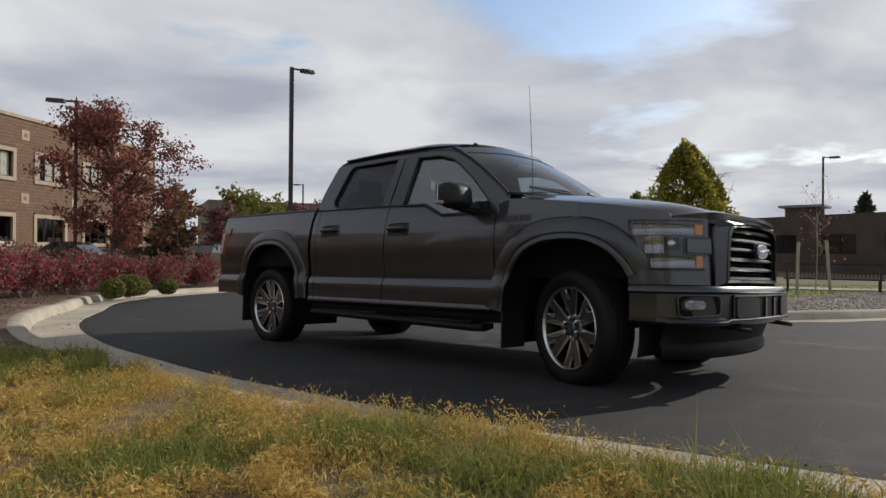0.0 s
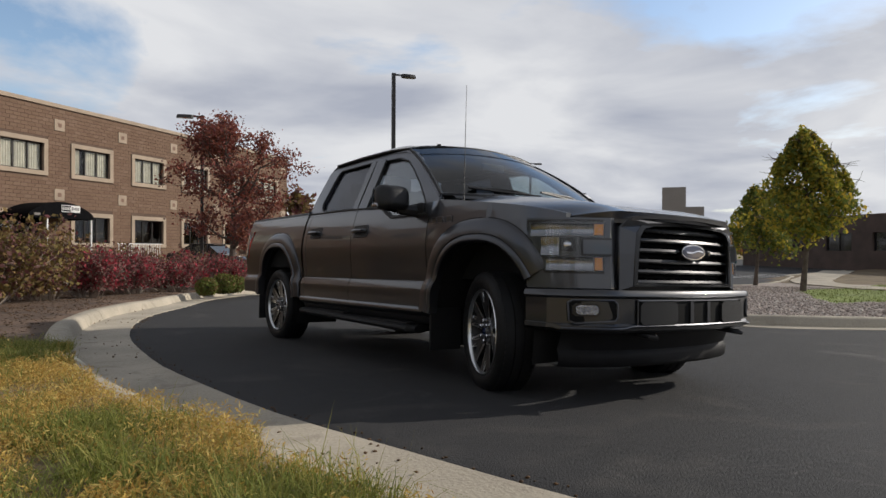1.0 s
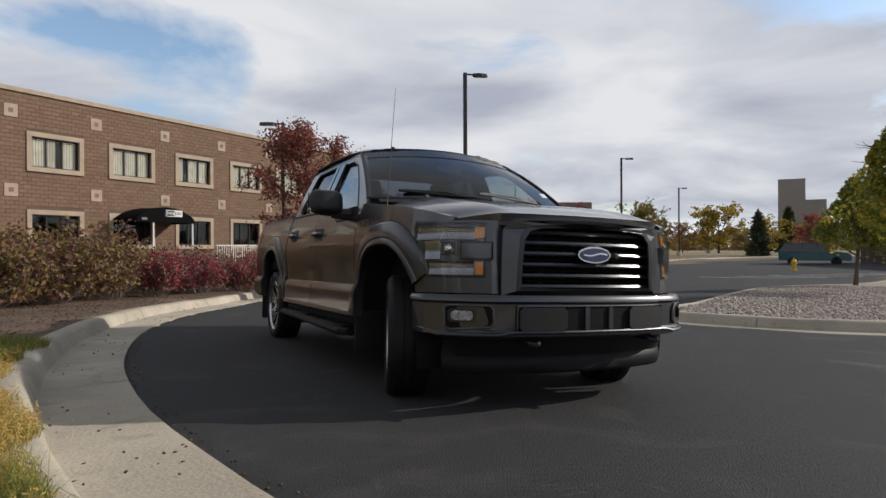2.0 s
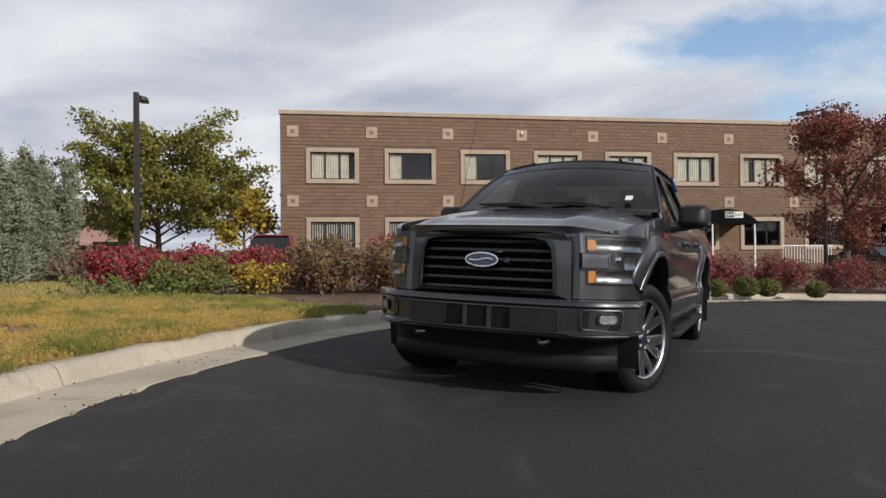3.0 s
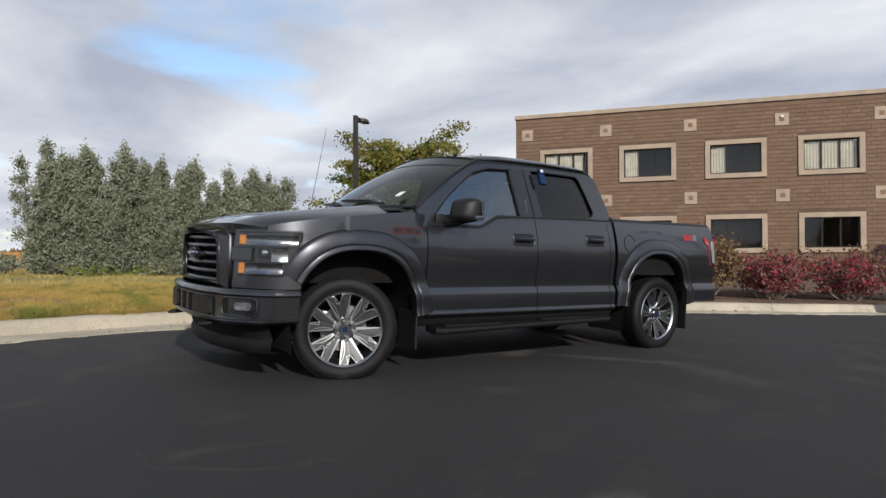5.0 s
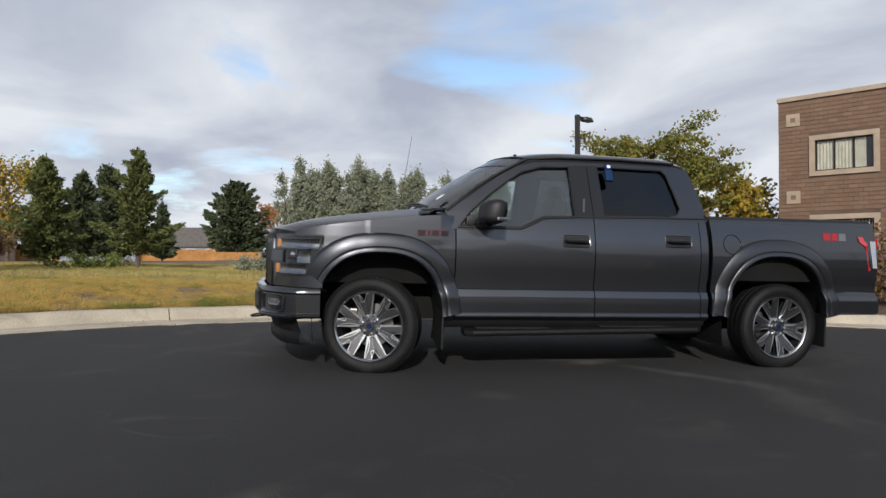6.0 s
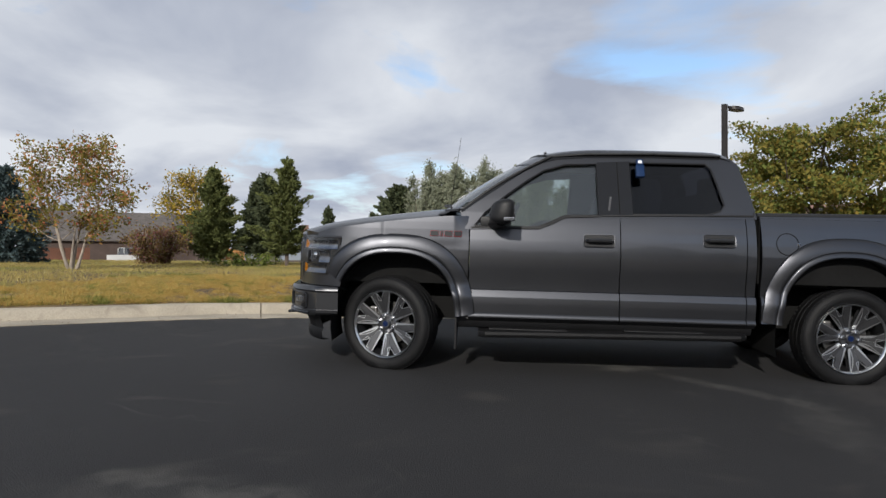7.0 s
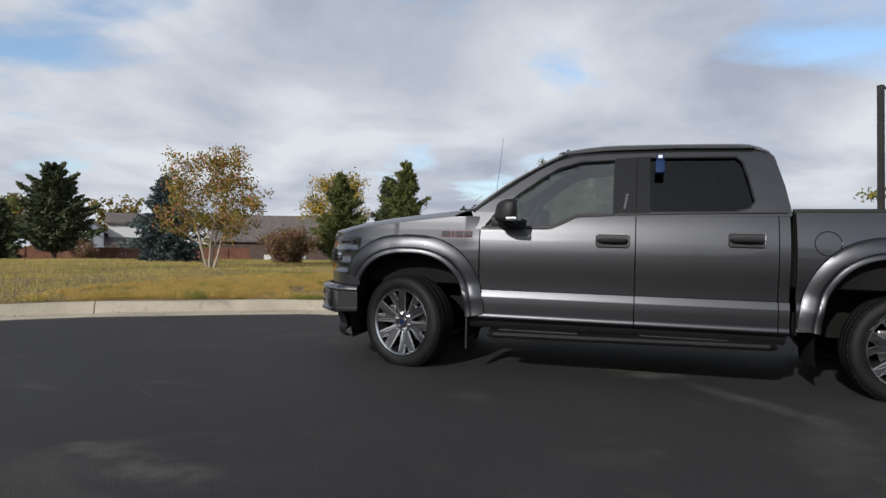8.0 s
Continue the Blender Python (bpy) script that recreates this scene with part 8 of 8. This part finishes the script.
house(20.0, -112.0, 0.1 + math.pi, 12.0, 8.0, 3.0, 6.0, GREY_SIDING, "grey house behind the orange fence", base=0.0)

# trees in the distance
far_trees = [
    (74.0, -75.0, 10.0, 12.0, [LEAF_OLIVE, LEAF_LOCUST]), (84.0, -66.0, 9.5, 10.0, [LEAF_OLIVE, LEAF_GREEN]), (64.0, -86.0, 9.5, 10.0, [LEAF_LOCUST]),
    (-31.9, 11.7, 4.9, 2.6, [LEAF_MAUVE, LEAF_OLIVE]), (-43.7, 22.6, 6.3, 5.6, [LEAF_LOCUST, LEAF_GREEN]), (-48.5, 26.5, 6.6, 6.5, [LEAF_LOCUST, LEAF_GREEN]), (-39.0, 18.5, 4.4, 3.6, [LEAF_MAUVE]),
    (-55.7, 40.7, 6.8, 6.5, [LEAF_MAPLE, LEAF_MAUVE]), (-59.5, 46.5, 6.6, 6.0, [LEAF_MAPLE]), (-52.5, 33.5, 6.0, 5.5, [LEAF_MAUVE, LEAF_MAPLE]),
    (-81.9, 79.7, 9.2, 9.5, [LEAF_OLIVE, LEAF_LOCUST]), (-77.4, 84.4, 5.6, 7.0, [LEAF_OLIVE, LEAF_ORANGE]), (-73.1, 88.3, 8.6, 9.5, [LEAF_YELLOW, LEAF_LOCUST]), (-67.7, 92.8, 6.4, 8.0, [LEAF_YELLOW, LEAF_LOCUST]),
    (-62.0, 96.0, 5.6, 7.0, [LEAF_LOCUST, LEAF_ORANGE]), (-88.0, 74.0, 6.5, 6.0, [LEAF_RED, LEAF_MAUVE]), (-56.0, 99.0, 5.8, 7.0, [LEAF_OLIVE]), (-44.8, 71.6, 5.4, 4.2, [LEAF_MAPLE]), (-50.0, 92.0, 4.6, 6.0, [LEAF_OLIVE, LEAF_ORANGE]),
    (-98.0, 96.0, 8.0, 9.0, [LEAF_LOCUST, LEAF_OLIVE]), (-37.0, 80.0, 5.0, 6.0, [LEAF_OLIVE]),
]
for k, (x, y, h, w, lv) in enumerate(far_trees):
    tree("distant_tree", x, y, h, w, BARK, lv, "autumn-coloured tree in the distance", n_leaf=2600 if h > 7 or y < 0 else 1500, leaf=0.06 + 0.03 * h, limbs=11, clear=0.12, seed=700 + k, base=0.0 if y < 0 else -0.3, tight=0.045 * h, group="distant trees", gaps=0.3)
conifer("distant_conifer", -45.6, 17.4, 4.1, 4.2, NEEDLE, "dark conifer beside the office", 801, 14, 34, 0.02, -0.1, 0.3, base=-0.2, group="distant conifers")
conifer("distant_conifer", -47.8, 66.0, 5.4, 2.6, NEEDLE, "dark conifer in the distance", 802, 14, 30, 0.02, -0.1, 0.3, base=-0.3, group="distant conifers")
conifer("distant_conifer", -70.0, 102.0, 8.0, 4.5, NEEDLE, "dark conifer in the distance", 803, 14, 30, 0.02, -0.1, 0.45, base=-0.3, group="distant conifers")
conifer("distant_conifer", -5.5, 50.0, 5.2, 2.6, NEEDLE, "dark conifer behind the low building", 804, 14, 30, 0.02, 0.0, 0.28, base=0.0, group="distant conifers")
conifer("distant_conifer", -1.5, 50.0, 5.4, 2.8, NEEDLE, "dark conifer behind the low building", 805, 14, 30, 0.02, 0.0, 0.28, base=0.0, group="distant conifers")
# the far wooded skyline
ang = rng.uniform(0, math.tau, 16000)
far_r = rng.uniform(190, 260, 16000)
hh = (3.2 + 1.6 * np.sin(ang * 9) + 1.2 * np.sin(ang * 23 + 1)) * rng.uniform(0.05, 1.0, 16000)
wood_pts = np.stack([far_r * np.cos(ang), far_r * np.sin(ang), hh + 0.2], 1)
tagged(leaf_mesh("far_woods", wood_pts, 2.4, LEAF_OLIVE, None), "low wooded skyline far away", "woods", kind="stuff")


# ---- block courses of the office wall ----
def lay_blocks():
    near = [b for b in building_blocks if b[0] < 6.6 and b[2] > 3.6][:300]
    chosen = set(near)
    shapes = {}
    for p0, p1, z0, z1 in near:
        key = round(p1 - p0, 2)
        if key not in shapes:
            w, h, d, e = p1 - p0, z1 - z0, 0.016, 0.006
            me = bpy.data.meshes.new("block")
            v = [(-w / 2, 0, -h / 2), (w / 2, 0, -h / 2), (w / 2, 0, h / 2), (-w / 2, 0, h / 2)]
            v += [(x - math.copysign(e, x), d, zz - math.copysign(e, zz)) for x, _, zz in v]
            me.from_pydata(v, [], [(4, 5, 6, 7), (0, 1, 5, 4), (1, 2, 6, 5), (2, 3, 7, 6), (3, 0, 4, 7)])
            me.materials.append(BRICK_ONE)
            shapes[key] = me
        ob = new("block", shapes[key])
        ob.parent = building_wall
        ob.location = ((p0 + p1) / 2, -0.02, (z0 + z1) / 2)
    verts, faces = [], []
    for p0, p1, z0, z1 in building_blocks:
        if (p0, p1, z0, z1) in chosen:
            continue
        k, y1, e = len(verts), -0.004, 0.006
        verts += [(p0, -0.02, z0), (p1, -0.02, z0), (p1, -0.02, z1), (p0, -0.02, z1), (p0 + e, y1, z0 + e), (p1 - e, y1, z0 + e), (p1 - e, y1, z1 - e), (p0 + e, y1, z1 - e)]
        faces += [(k + 4, k + 5, k + 6, k + 7), (k, k + 1, k + 5, k + 4), (k + 1, k + 2, k + 6, k + 5), (k + 2, k + 3, k + 7, k + 6), (k + 3, k, k + 4, k + 7)]
    tagged(mesh_object("block_course", verts, faces, BRICK, building_wall), kind="stuff")


BRICK_ONE = island_shader("brown_block_single", [(0.195, 0.124, 0.084), (0.212, 0.137, 0.094), (0.180, 0.113, 0.077), (0.228, 0.150, 0.106)], 0.9, by_object=True)
lay_blocks()
